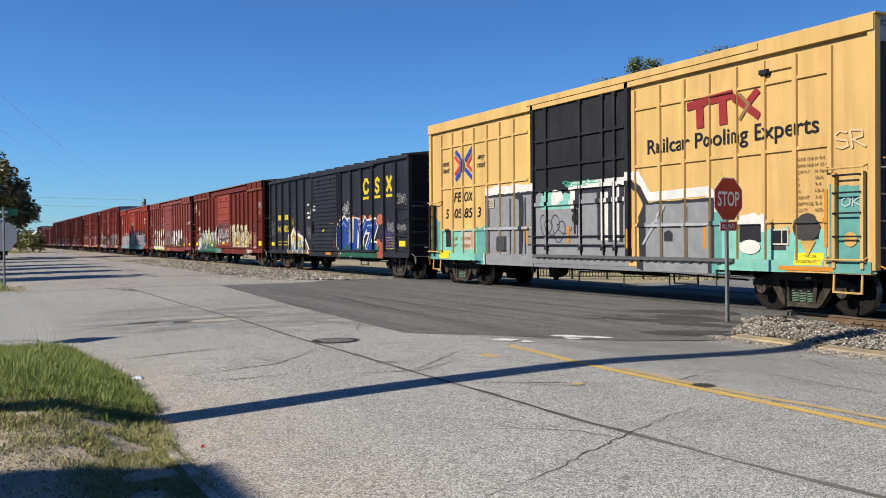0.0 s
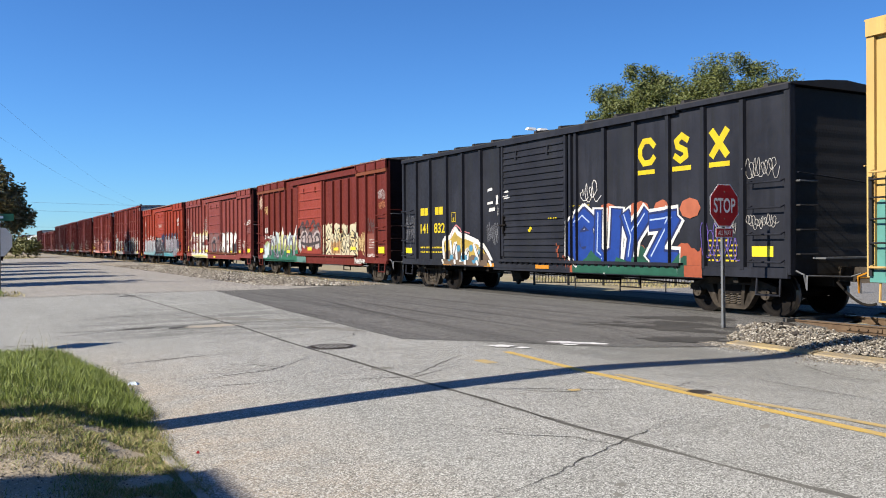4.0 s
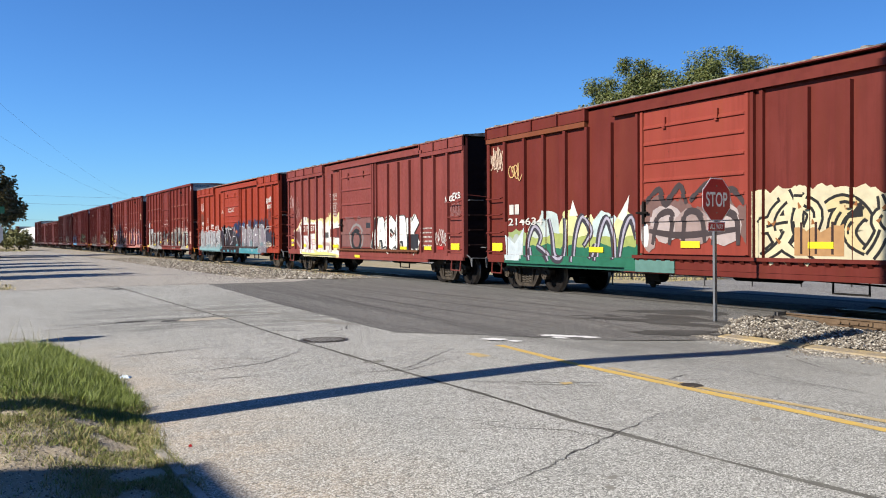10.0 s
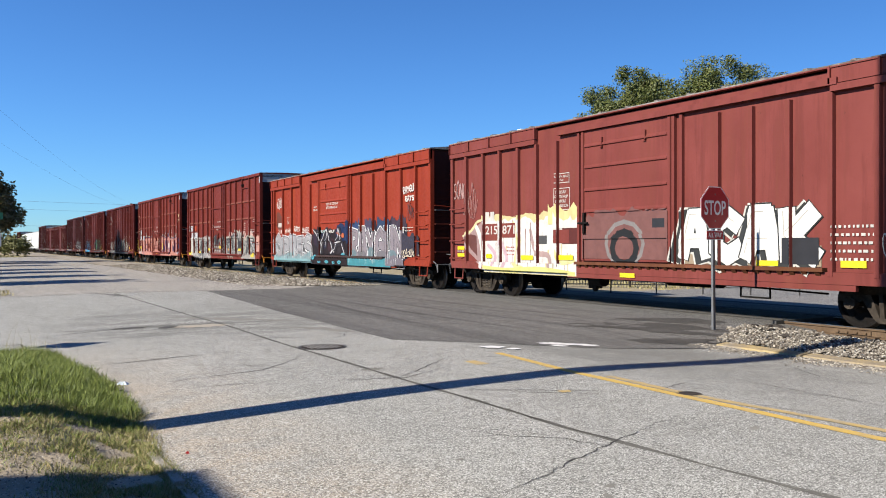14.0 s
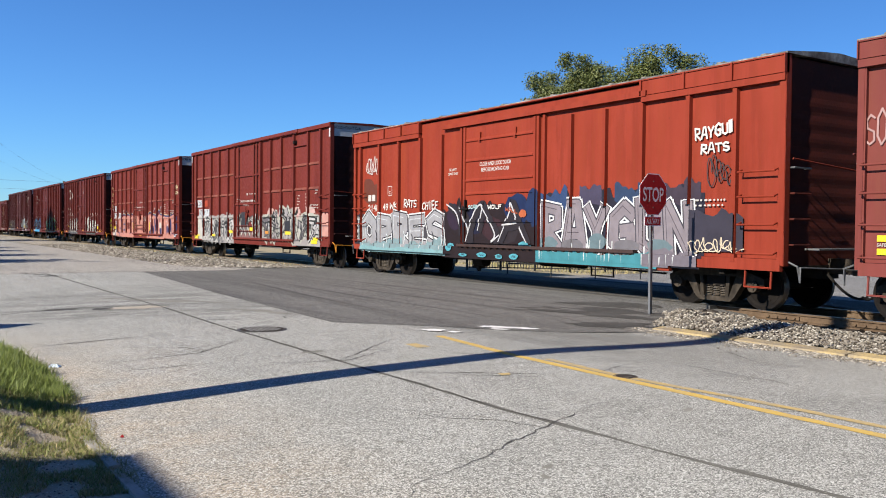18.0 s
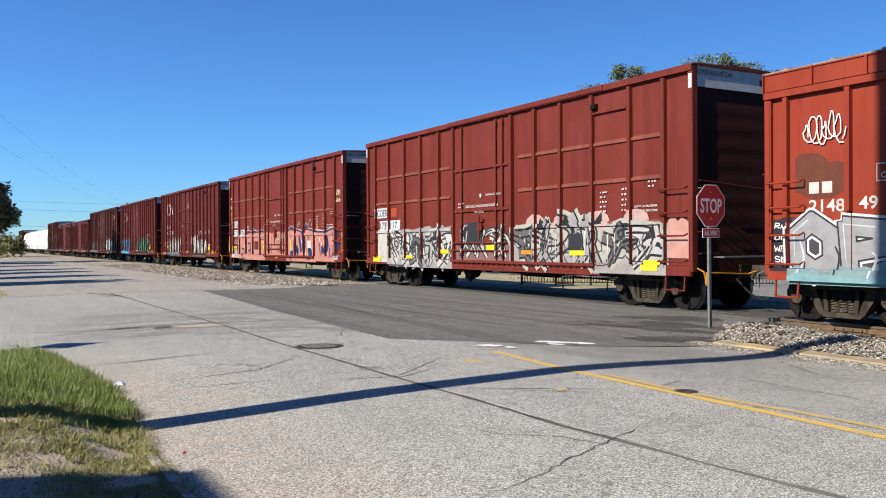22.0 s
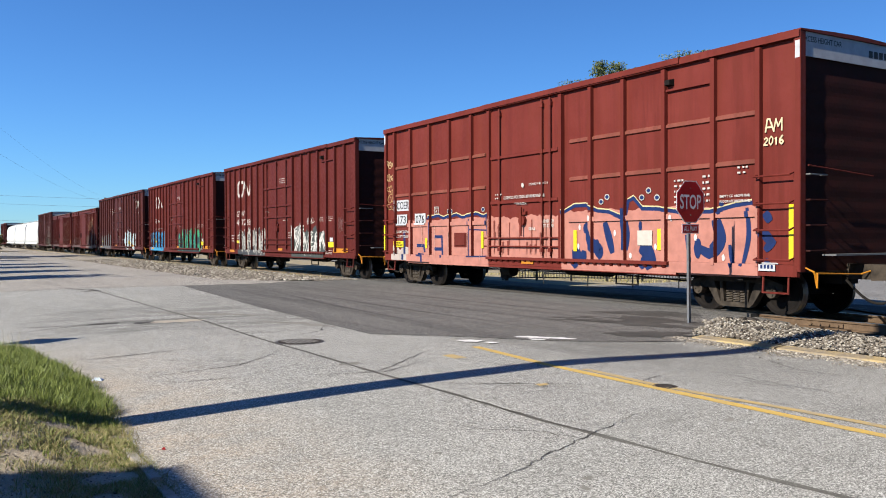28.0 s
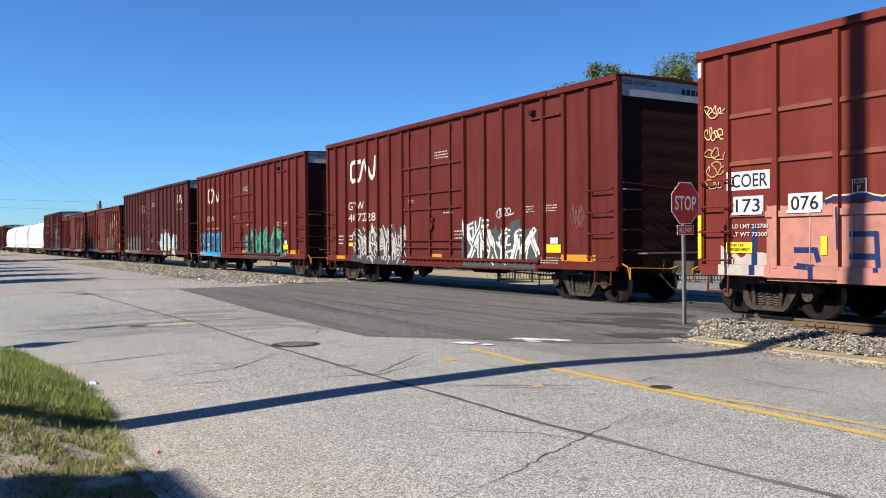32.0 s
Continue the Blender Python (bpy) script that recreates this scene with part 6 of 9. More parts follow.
        if ends:
            for sy in (-1, 1):
                for z in (1.25, 1.7, 2.15, 2.6):
                    b = Build()
                    ye = sy * (self.L / 2 + 0.08)
                    b.path([(-1.42, sy * (self.L / 2 - 0.05), z), (-1.42, ye, z), (-0.95, ye, z), (-0.95, sy * (self.L / 2 - 0.05), z)], 0.013, 6)
                    part("end_grab_iron", b, M_GALV if z > 2.5 else self.end, self.ob)
                part("end_rod", Build().tube((-1.5, sy * (self.L / 2 + 0.1), 2.75), (0.4, sy * (self.L / 2 + 0.1), 2.62), 0.014, 6), self.coat, self.ob)
                part("crossover_platform", Build().box(-1.0, sy * (self.L / 2 + 0.02), 1.16, 1.0, sy * (self.L / 2 + 0.3), 1.19), M_GALV, self.ob)

    def reflectors(self, items, material):
        for w0, z0, w1, z1 in items:
            self.rect("reflector", w0, z0, w1, z1, material)

    def running_gear(self, near=1.85, far=1.22, spring=None, lever=None, hose=True):
        L = self.L
        for yc in (-L / 2 + near, L / 2 - far):
            t = part("truck", TRUCK_BOLSTER, None, self.ob)
            t.location = (0, yc, 0)
            for s in (-1, 1):
                f = part("side_frame", TRUCK_FRAME if s < 0 else TRUCK_FRAME_FAR, None, t)
                for ky in (-0.17, 0.0, 0.17):
                    g = part("coil_spring", SPRINGS_GREEN if spring else SPRINGS, None, t)
                    g.location = (s * 1.0, ky, 0)
                for k in (-1, 1):
                    bc = part("bearing_cap", BEARING, None, t)
                    bc.location = (s * 1.06, k * 0.889, WHEEL_R)
            for k in (-1, 1):
                w = part("wheelset", WHEELSET, None, t)
                w.location = (0, k * 0.889, WHEEL_R)
                WHEELSETS.append(w)
        for s in (-1, 1):
            b = Build()
            ye = s * L / 2
            b.box(-0.14, ye - s * 0.3, 0.72, 0.14, ye + s * 0.42, 1.0)
            b.taper([(-0.16, ye + s * 0.42, 0.7), (0.2, ye + s * 0.42, 0.7), (0.2, ye + s * 0.42, 1.0), (-0.16, ye + s * 0.42, 1.0)][::s], [(-0.05, ye + s * 0.78, 0.72), (0.15, ye + s * 0.78, 0.72), (0.15, ye + s * 0.78, 0.98), (-0.05, ye + s * 0.78, 0.98)][::s])
            part("coupler", b, M_FRAME, self.ob)
            if hose:
                b = Build()
                pts = []
                for i in range(9):
                    k = i / 8
                    pts.append((-0.42 + 0.3 * k, ye + s * (0.1 + 0.6 * k), 0.72 - 0.42 * math.sin(math.pi * 0.62 * k)))
                part("air_hose", b.path(pts, 0.025, 6), M_UNDER, self.ob)
            b = Build()
            b.path([(-1.5, ye + s * 0.05, 0.95), (-1.5, ye + s * 0.22, 0.88), (-1.45, ye + s * 0.24, 0.6), (-1.45, ye + s * 0.24, 0.86), (-0.3, ye + s * 0.3, 0.82), (-0.15, ye + s * 0.4, 0.88)], 0.016, 6)
            part("cut_lever", b, lever or M_GALV, self.ob)
        # brake gear hung between the trucks
        b = Build().tube((0.35, -1.0, 0.72), (0.35, 0.6, 0.72), 0.24, 12)
        part("air_reservoir", b, M_UNDER, self.ob)
        b = Build().tube((-0.7, 1.8, 0.6), (-0.7, 2.25, 0.6), 0.17, 12).box(-0.8, 2.0, 0.38, -0.6, 2.3, 0.85).tube((-0.7, 2.15, 0.3), (-0.7, 2.15, 0.6), 0.05, 8, 0.17)
        part("brake_valve", b, M_UNDER, self.ob)
        part("brake_rod", Build().path([(-0.5, -L / 2 + 3.6, 0.55), (-0.5, -2.0, 0.62), (-0.5, 4.2, 0.6)], 0.02, 6), M_UNDER, self.ob)
        part("crossover_step", Build().path([(-1.2, -3.6, 0.75), (-1.2, -3.6, 0.45), (-1.2, -2.9, 0.45), (-1.2, -2.9, 0.75)], 0.018, 6), M_UNDER, self.ob)


def make_gear():
    """Meshes that all trucks share."""
    b = Build()
    b.box(-1.05, -0.22, 0.42, 1.05, 0.22, 0.66)
    b.tube((0, 0, 0.6), (0, 0, 0.84), 0.2, 14)
    bolster = b.mesh("truck", M_TRUCK)
    frames = []
    for s in (-1, 1):
        b = Build()
        x0, x1 = s * 0.93, s * 1.09
        lo, hi = min(x0, x1), max(x0, x1)

        def plate(poly):
            b.taper([(lo, y, z) for y, z in poly], [(hi, y, z) for y, z in poly])
        plate([(-1.12, 0.60), (-1.12, 0.48), (-0.68, 0.48), (-0.62, 0.62)][::-1])
        plate([(0.62, 0.62), (0.68, 0.48), (1.12, 0.48), (1.12, 0.60)][::-1])
        plate([(-1.12, 0.6), (-0.5, 0.62), (0.5, 0.62), (1.12, 0.6), (0.62, 0.76), (-0.62, 0.76)])
        plate([(-0.72, 0.60), (-0.45, 0.20), (-0.33, 0.20), (-0.5, 0.62)][::-1])
        plate([(0.72, 0.60), (0.5, 0.62), (0.33, 0.20), (0.45, 0.20)][::-1])
        plate([(-0.45, 0.20), (-0.36, 0.13), (0.36, 0.13), (0.45, 0.20), (0.34, 0.22), (-0.34, 0.22)])
        plate([(-0.33, 0.22), (-0.25, 0.22), (-0.28, 0.62), (-0.36, 0.62)])
        plate([(0.25, 0.22), (0.33, 0.22), (0.36, 0.62), (0.28, 0.62)])
        frames.append(b.mesh("side_frame", M_FRAME))

    def springs(material):
        b = Build()
        pts = []
        for i in range(41):
            a = i / 40 * 4.5 * 2 * math.pi
            pts.append((0.062 * math.cos(a), 0.066 * math.sin(a), 0.22 + 0.21 * i / 40))
        b.path(pts, 0.017, 5)
        return b.mesh("coil_spring", material)
    b = Build()
    n = 28
    for s in (-1, 1):
        prof = [(0.10, 0.80), (0.14, 0.81), (0.20, 0.775), (0.36, 0.765), (0.40, 0.80), (0.455, 0.80), (0.457, 0.72), (0.482, 0.685), (0.482, 0.665), (0.40, 0.665), (0.36, 0.72), (0.2, 0.72), (0.10, 0.69)]
        base = len(b.v)
        for i in range(n):
            a = 2 * math.pi * i / n
            for r, x in prof:
                b.v.append((s * x, r * math.cos(a), r * math.sin(a)))
        m = len(prof)
        for i in range(n):
            for j in range(m - 1):
                f = (base + i * m + j, base + i * m + j + 1, base + ((i + 1) % n) * m + j + 1, base + ((i + 1) % n) * m + j)
                b.f.append(f if s > 0 else f[::-1])
                b.mi.append(1 if j in (5, 6) else 0)
        # casting marks on the plate
        for k in range(3):
            a = 2.1 * k
            c = (0.28 * math.cos(a), 0.28 * math.sin(a))
            b.box(s * 0.76, c[0] - 0.03, c[1] - 0.02, s * 0.785, c[0] + 0.03, c[1] + 0.02)
    b.tube((-0.95, 0, 0), (0.95, 0, 0), 0.085, 12)
    wheelset = b.mesh("wheelset", [M_TRUCK, M_TREAD])
    b = Build().tube((-0.07, 0, 0), (0.07, 0, 0), 0.115, 12)
    for k in range(3):
        a = 2.094 * k
        b.tube((-0.09, 0.06 * math.cos(a), 0.06 * math.sin(a)), (0.09, 0.06 * math.cos(a), 0.06 * math.sin(a)), 0.018, 6)
    return bolster, frames[0], frames[1], springs(M_SPRING), springs(M_GREENSPRING), wheelset, b.mesh("bearing_cap", M_FRAME)


TRUCK_BOLSTER, TRUCK_FRAME, TRUCK_FRAME_FAR, SPRINGS, SPRINGS_GREEN, WHEELSET, BEARING = make_gear()
WHITE, BLACK, GREY = (0.52, 0.50, 0.46), (0.012, 0.012, 0.014), (0.16, 0.155, 0.15)
OFFWHITE, CREAM = (0.40, 0.38, 0.34), (0.46, 0.41, 0.27)
TEAL, AQUA, PINK = (0.10, 0.28, 0.24), (0.17, 0.40, 0.32), (0.40, 0.17, 0.13)
NAVY = (0.010, 0.026, 0.105)
M_STENCIL = spray((0.46, 0.44, 0.40))
M_STENCILBLACK = spray(BLACK)
M_STENCILYEL = spray((0.50, 0.36, 0.03))
M_PANELWHITE = spray((0.44, 0.45, 0.46))


def height_panel(car, number_bars=True):
    """White plate at the top of the leading end with its warning."""
    L, H = car.L, car.H
    y0 = -L / 2 + 0.055
    part("height_plate", Build().box(-HALF + 0.02, y0 - 0.03, H - 0.46, HALF - 0.02, y0 - 0.018, H - 0.03), M_PANELWHITE, car.ob, "white warning plate on the end")
    polys = lettering("EXCESS HEIGHT CAR", 0.14, 0.002)
    part("lettering", flat_polys([[(p[0] * 0.85 - HALF + 0.1, p[1] + H - 0.2) for p in q] for q in polys], y0 - 0.0325), M_STENCILBLACK, car.ob)
    if number_bars:
        part("number_bars", flat_polys([[(0.45 + 0.16 * i, H - 0.3), (0.57 + 0.16 * i, H - 0.3), (0.57 + 0.16 * i, H - 0.17), (0.45 + 0.16 * i, H - 0.17)] for i in range(6)], y0 - 0.0325), M_STENCILBLACK, car.ob)


def flat_polys(polys, y):
    b = Build()
    for q in polys:
        b.poly([(p[0], y, p[1]) for p in q])
    return b


def end_patch(car):
    """Small white squares at the side's upper corners."""
    car.rect("corner_mark", car.L - 0.13, car.H - 0.5, car.L - 0.005, car.H - 0.2, M_PANELWHITE)
    car.rect("corner_mark", 0.005, car.H - 0.5, 0.1, car.H - 0.2, M_PANELWHITE)


# -- yellow high-cube boxcar --
YEL = paint("boxcar_yellow", (0.45, 0.284, 0.102), 1.12, 0.05)
BLK = paint("door_black", (0.016, 0.016, 0.018), 1.6, 0.1)
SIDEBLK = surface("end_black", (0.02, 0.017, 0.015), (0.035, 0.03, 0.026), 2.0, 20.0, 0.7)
c = Car("boxcar", "tall yellow boxcar with a black door, teal and grey graffiti", 8.92, 24.79, 5.17, YEL, SIDEBLK)
c.shell(roof_mat=YEL, peak=0.05, roof_lift=0.006)
left, right = [0.77, 1.48, 2.12, 2.8, 3.55, 4.23, 4.96], [9.93, 10.74, 11.47, 12.17, 12.88, 13.56, 14.26, 14.99]
c.ribs(left, 1.0, 4.78, 0.1, 0.055)
c.ribs(right, 1.0, 4.78, 0.1, 0.055)
c.belts([4.35, 3.06, 1.74], 0.75, 5.7, gaps=left)
c.belts([4.35, 3.06, 1.74], 9.93, 14.99, gaps=right)
c.rails(0.3, (0.8, 1.02), (3.3, 12.4, 0.7), mid_mat=spray((0.19, 0.19, 0.195)))
c.upper_track(5.75, 13.5, 5.06, YEL)
c.slab("gusset_plate", 13.62, 14.25, 4.55, 4.78, 0.05, YEL, chamfer=0.01)
c.slab("brake_wheel_bracket", 13.5, 13.72, 4.5, 4.62, 0.12, BLK, both=False, chamfer=0.02)
c.plug_door(6.02, 9.68, 1.0, 4.95, [4.02, 3.32, 2.72, 2.35], [6.57, 8.0, 8.86, 9.3], BLK, BLK)
c.door_track(6.1, 12.9, 0.98, spray((0.10, 0.10, 0.10)))
# sprayed lower half
c.band(0.02, 0.72, 0.8, 2.02, TEAL, 1, 0.25)
c.band(0.72, 3.3, 0.8, 1.72, AQUA, 2, 0.04)
c.band(1.0, 1.35, 1.2, 1.72, (0.02, 0.02, 0.02), 2.5, 0.12)
c.band(2.1, 2.75, 1.12, 1.7, (0.40, 0.34, 0.28), 2.7, 0.05)
c.band(2.9, 3.5, 0.7, 1.85, TEAL, 3, 0.3)
c.band(3.42, 6.0, 0.7, 2.95, WHITE, 4, 0.1)
c.band(3.48, 6.0, 0.7, 2.72, (0.03, 0.03, 0.035), 5, 0.03)
c.band(3.56, 5.95, 0.7, 2.64, (0.22, 0.22, 0.225), 6, 0.02)
c.band(6.05, 9.7, 0.95, 2.55, (0.22, 0.22, 0.225), 7, 0.35)
c.band(6.3, 7.9, 2.2, 2.6, AQUA, 8, 0.3)
c.decal("graffiti", [[(7.0 + 0.26 * math.cos(0.5236 * k), 2.5 + 0.2 * math.sin(0.5236 * k)) for k in range(12)]], spray(WHITE))
for w0, z0, w1, z1, col in ((7.55, 2.2, 9.68, 2.86, WHITE), (7.75, 2.2, 9.6, 2.68, (0.03, 0.03, 0.035)), (8.0, 2.1, 8.6, 2.55, (0.22, 0.22, 0.225)), (8.62, 1.4, 8.78, 2.5, (0.03, 0.03, 0.035)), (8.78, 1.4, 9.02, 2.55, WHITE), (9.02, 1.35, 9.18, 2.5, (0.03, 0.03, 0.035)), (9.2, 1.4, 9.42, 2.8, WHITE), (9.42, 1.35, 9.55, 2.7, (0.03, 0.03, 0.035))):
    c.rect("graffiti", w0, z0, w1, z1, spray(col))
c.scribble(6.3, 7.4, 1.3, 2.1, (0.04, 0.04, 0.045), 61, 0.05, 4)
c.scribble(7.3, 8.6, 2.75, 2.9, (0.05, 0.3, 0.2), 62, 0.04, 7)
c.decal("graffiti", c.stroke([(9.72, 2.86), (10.0, 2.86), (10.38, 2.36), (12.15, 2.4), (12.36, 2.15), (12.4, 0.8)], 0.2), spray(WHITE))
c.decal("graffiti", c.stroke([(9.8, 2.7), (10.05, 2.55), (10.3, 2.2), (10.12, 1.9), (10.15, 0.8)], 0.16), spray((0.03, 0.03, 0.035)))
c.band(10.18, 12.3, 0.72, 2.25, (0.03, 0.03, 0.035), 11, 0.03)
c.band(10.28, 12.2, 0.72, 2.18, (0.22, 0.22, 0.225), 12, 0.02)
c.band(12.3, 12.7, 0.72, 2.0, TEAL, 13, 0.2)
c.band(12.5, 14.1, 0.8, 1.62, AQUA, 14, 0.15)
c.band(12.95, 13.6, 1.55, 1.88, WHITE, 15, 0.12)
c.band(14.05, 14.9, 0.84, 1.55, AQUA, 16, 0.25)
c.band(5.98, 9.78, 0.79, 1.03, (0.2, 0.2, 0.205), 18, 0.02)
c.rect("panel", 14.3, 1.4, 14.75, 1.72, spray((0.03, 0.028, 0.026)))
c.rect("panel", 12.95, 1.35, 13.5, 1.7, spray((0.02, 0.02, 0.022)))
c.rect("panel", 13.72, 1.2, 14.05, 1.5, spray((0.05, 0.045, 0.04)))
c.band(15.0, 15.86, 0.82, 2.35, TEAL, 17, 0.1)
c.rect("panel", 4.05, 1.08, 4.55, 1.52, spray((0.05, 0.05, 0.052)))
c.slab("vent_box", 4.05, 4.52, 1.1, 1.5, 0.05, spray((0.06, 0.06, 0.062)), both=False, chamfer=0.02)
for w, z0, z1 in ((0.36, 1.2, 1.9), (2.66, 1.2, 1.72), (5.58, 1.29, 1.8), (7.47, 1.34, 1.76), (9.79, 1.21, 1.66), (12.05, 1.22, 1.69), (14.91, 1.27, 2.28)):
    c.rect("reflector", w - 0.055, z0, w + 0.055, z1, M_CARORANGE if w > 0.5 else M_CARYELLOW)
plq = c.rect("warning_plate", 14.28, 0.94, 14.85, 1.16, M_CARYELLOW)
c.text("THIS CAR", 14.42, 1.075, 0.05, M_STENCILBLACK, 0.28)
c.text("EXCEEDS HEIGHT", 14.34, 0.98, 0.05, M_STENCILBLACK, 0.44)
c.rect("warning_plate", 13.95, 0.84, 15.1, 0.92, M_CARORANGE)
c.rect("warning_plate", 0.72, 0.84, 1.35, 1.08, M_CARYELLOW)
# lettering
for body, w, z, wd in (("FB", 1.56, 2.6, 0.5), ("OX", 2.2, 2.6, 0.52), ("5", 1.02, 2.1, 0.2), ("05", 1.58, 2.1, 0.5), ("85", 2.2, 2.1, 0.5), ("3", 2.98, 2.1, 0.2)):
    c.text(body, w, z, 0.3, M_STENCILBLACK, wd, 0.2)
c.text("next", 0.86, 3.76, 0.15, M_STENCILBLACK, 0.42, 0.2)
c.text("load", 0.86, 3.55, 0.17, M_STENCILBLACK, 0.42, 0.2)
c.text("any", 3.02, 3.78, 0.16, M_STENCILBLACK, 0.4, 0.2)
c.text("road", 2.98, 3.58, 0.17, M_STENCILBLACK, 0.45, 0.2)
c.text("Railcar Pooling Experts", 10.36, 3.2, 0.42, M_STENCILBLACK, 4.4, offset=0.012)
for i, (la, lb) in enumerate((("EXW 17-0", "H 9-4"), ("EXW 10-8", "H 15-1"), ("EW 9-7", "H 16-6"), ("L", "50-6"), ("W", "9-4"), ("H", "13-1"), ("FLR HT", "3-8"), ("EMPTY CG", "5-1"), ("CU FT", "6276"))):
    for body, w in ((la, 14.32), (lb, 14.68)):
        c.text(body, w, 2.82 - 0.115 * i, 0.062, spray((0.20, 0.115, 0.04)), 0.04 * len(body), offset=0.02)
# the owner's device: two crossing coloured chevrons
RED, DEEPBLUE = (0.42, 0.045, 0.035), (0.02, 0.05, 0.28)
c.decal("emblem", c.stroke([(1.72, 4.16), (2.12, 3.86), (2.18, 3.72), (2.12, 3.58), (1.72, 3.32)], 0.13) + c.stroke([(2.3, 3.86), (2.7, 4.2)], 0.13) + c.stroke([(2.3, 3.58), (2.7, 3.3)], 0.13), spray(DEEPBLUE))
c.decal("emblem", c.stroke([(1.66, 4.0), (2.02, 3.73), (1.66, 3.48)], 0.1) + c.stroke([(2.74, 4.0), (2.4, 3.72), (2.74, 3.48)], 0.1), spray(RED))
DULLRED = (0.25, 0.022, 0.02)
c.decal("emblem", c.stroke([(11.62, 4.19), (12.2, 4.24)], 0.17) + c.stroke([(11.92, 4.2), (11.94, 3.76)], 0.2) + c.stroke([(12.28, 4.24), (12.8, 4.27)], 0.17)
        + c.stroke([(12.54, 4.22), (12.56, 3.76)], 0.2) + c.stroke([(12.86, 4.2), (13.42, 3.78)], 0.15) + c.stroke([(13.4, 4.24), (13.12, 4.0)], 0.15), spray(DULLRED))
c.decal("emblem", c.stroke([(12.98, 4.24), (13.2, 4.02), (12.98, 3.76)], 0.07), spray((0.2, 0.13, 0.05)))
c.tag("SR", 15.06, 15.66, 2.95, 3.36, (0.50, 0.36, 0.2), 31, 0.032)
for body, w, z, wd in (("LD LMT", 1.36, 1.42, 0.44), ("215500", 2.1, 1.42, 0.46), ("LT WT", 1.36, 1.2, 0.38), ("70500", 2.12, 1.2, 0.42)):
    c.text(body, w, z, 0.1, spray((0.30, 0.13, 0.03)), wd, offset=0.02)
c.text("ERASE", 2.66, 0.72, 0.1, M_STENCILBLACK, 0.48, offset=0.03)
c.rect("panel", 3.64, 2.34, 3.94, 2.62, spray((0.36, 0.31, 0.25)))
c.bars(3.68, 2.38, 3.9, 2.6, 3, M_STENCILBLACK, 8)
for w in (3.62, 4.75, 5.5):
    c.rect("graffiti", w, 1.0, w + 0.035, 2.58, spray((0.05, 0.05, 0.055)))
c.loop([(3.55, 1.74), (6.0, 1.74)], 0.05, (0.33, 0.33, 0.335))
c.loop([(5.28, 1.02), (5.32, 2.5), (5.05, 2.62)], 0.14, (0.03, 0.03, 0.035))
c.loop([(10.35, 1.72), (12.2, 1.72)], 0.05, (0.33, 0.33, 0.335))
c.loop([(10.2, 1.3), (10.9, 2.15)], 0.05, (0.33, 0.33, 0.335))
for w in (10.74, 11.47):
    c.rect("graffiti", w + 0.06, 0.9, w + 0.09, 2.1, spray((0.12, 0.12, 0.125)))
c.decal("graffiti", [[(10.88 + 0.3 * x, 1.32 + 0.3 * y) for x, y in ((0, 0.2), (0.8, 0.2), (0.8, 0.8), (0.5, 1), (0, 0.8))]], spray((0.03, 0.03, 0.035)))
c.decal("graffiti", [[(14.52 + 0.27 * math.cos(0.5236 * k), 1.62 + 0.26 * math.sin(0.5236 * k)) for k in range(12)]], spray((0.05, 0.045, 0.04)))
c.decal("graffiti", [[(14.36, 1.38), (14.7, 1.38), (14.53, 1.1)]], spray((0.46, 0.28, 0.08)))
c.decal("graffiti", [[(13.22 + 0.26 * math.cos(0.5236 * k), 1.26 + 0.14 * math.sin(0.5236 * k)) for k in range(12)]], spray((0.56, 0.5, 0.44)))
c.decal("graffiti", [[(15.38 + 0.13 * math.cos(0.5236 * k), 1.4 + 0.13 * math.sin(0.5236 * k)) for k in range(12)]], spray((0.46, 0.28, 0.08)))
c.tag("OK", 15.2, 15.6, 1.95, 2.15, (0.36, 0.45, 0.42), 33, 0.025)
c.rect("panel", 13.72, 1.3, 14.12, 1.6, spray((0.45, 0.4, 0.33)))
c.rect("panel", 13.76, 1.33, 13.96, 1.57, M_STENCILBLACK)
c.rect("panel", 13.98, 1.33, 14.09, 1.57, M_STENCILBLACK)
# ladders and steps
for w0, w1 in ((15.12, 15.66), (0.1, 0.4)):
    for w in (w0, w1):
        c.slab("ladder_stile", w - 0.03, w + 0.03, 0.9, 2.55, 0.13, YEL if w > 1 else BLK, both=False, inner=0.05)
    for z in (1.05, 1.45, 1.85, 2.2, 2.5):
        part("ladder_rung", Build().tube((-HALF - 0.06, c.y(w0), z), (-HALF - 0.06, c.y(w1), z), 0.016, 6), BLK, c.ob)
c.grabs((1.05, 2.62), 0.09, YEL)
c.running_gear(1.85, 1.22, True, M_CARORANGE)
height_panel(c)

# -- dark blue boxcar --
DKB = paint("boxcar_dark_blue", (0.0168, 0.0178, 0.0235), 1.5, 0.0, 0.5)
c = Car("boxcar", "dark blue-black boxcar with a ribbed door and graffiti", 26.3, 42.34, 4.4, DKB, SIDEBLK)
c.shell(roof_ribs=15, roof_lift=0.06, peak=0.16)
BW = [1.03, 1.99, 3.11, 4.12, 5.18, 10.78, 11.83, 12.9, 13.91, 14.92]
c.ribs(BW, 0.95, 4.24, 0.11)
c.ribs([0.06, 15.98], 0.9, 4.26, 0.12, DROP - 0.014)
c.rails(0.13, (0.8, 1.0), (5.9, 13.9, 0.74))
c.slide_door(6.36, 9.32, 1.12, 4.24, [1.3 + 0.172 * i for i in range(17)], DKB, 0.04)
c.ribs([6.22, 9.48, 9.7], 0.95, 4.26, 0.1, 0.08)
c.door_track(6.2, 13.3, 1.0, DKB)
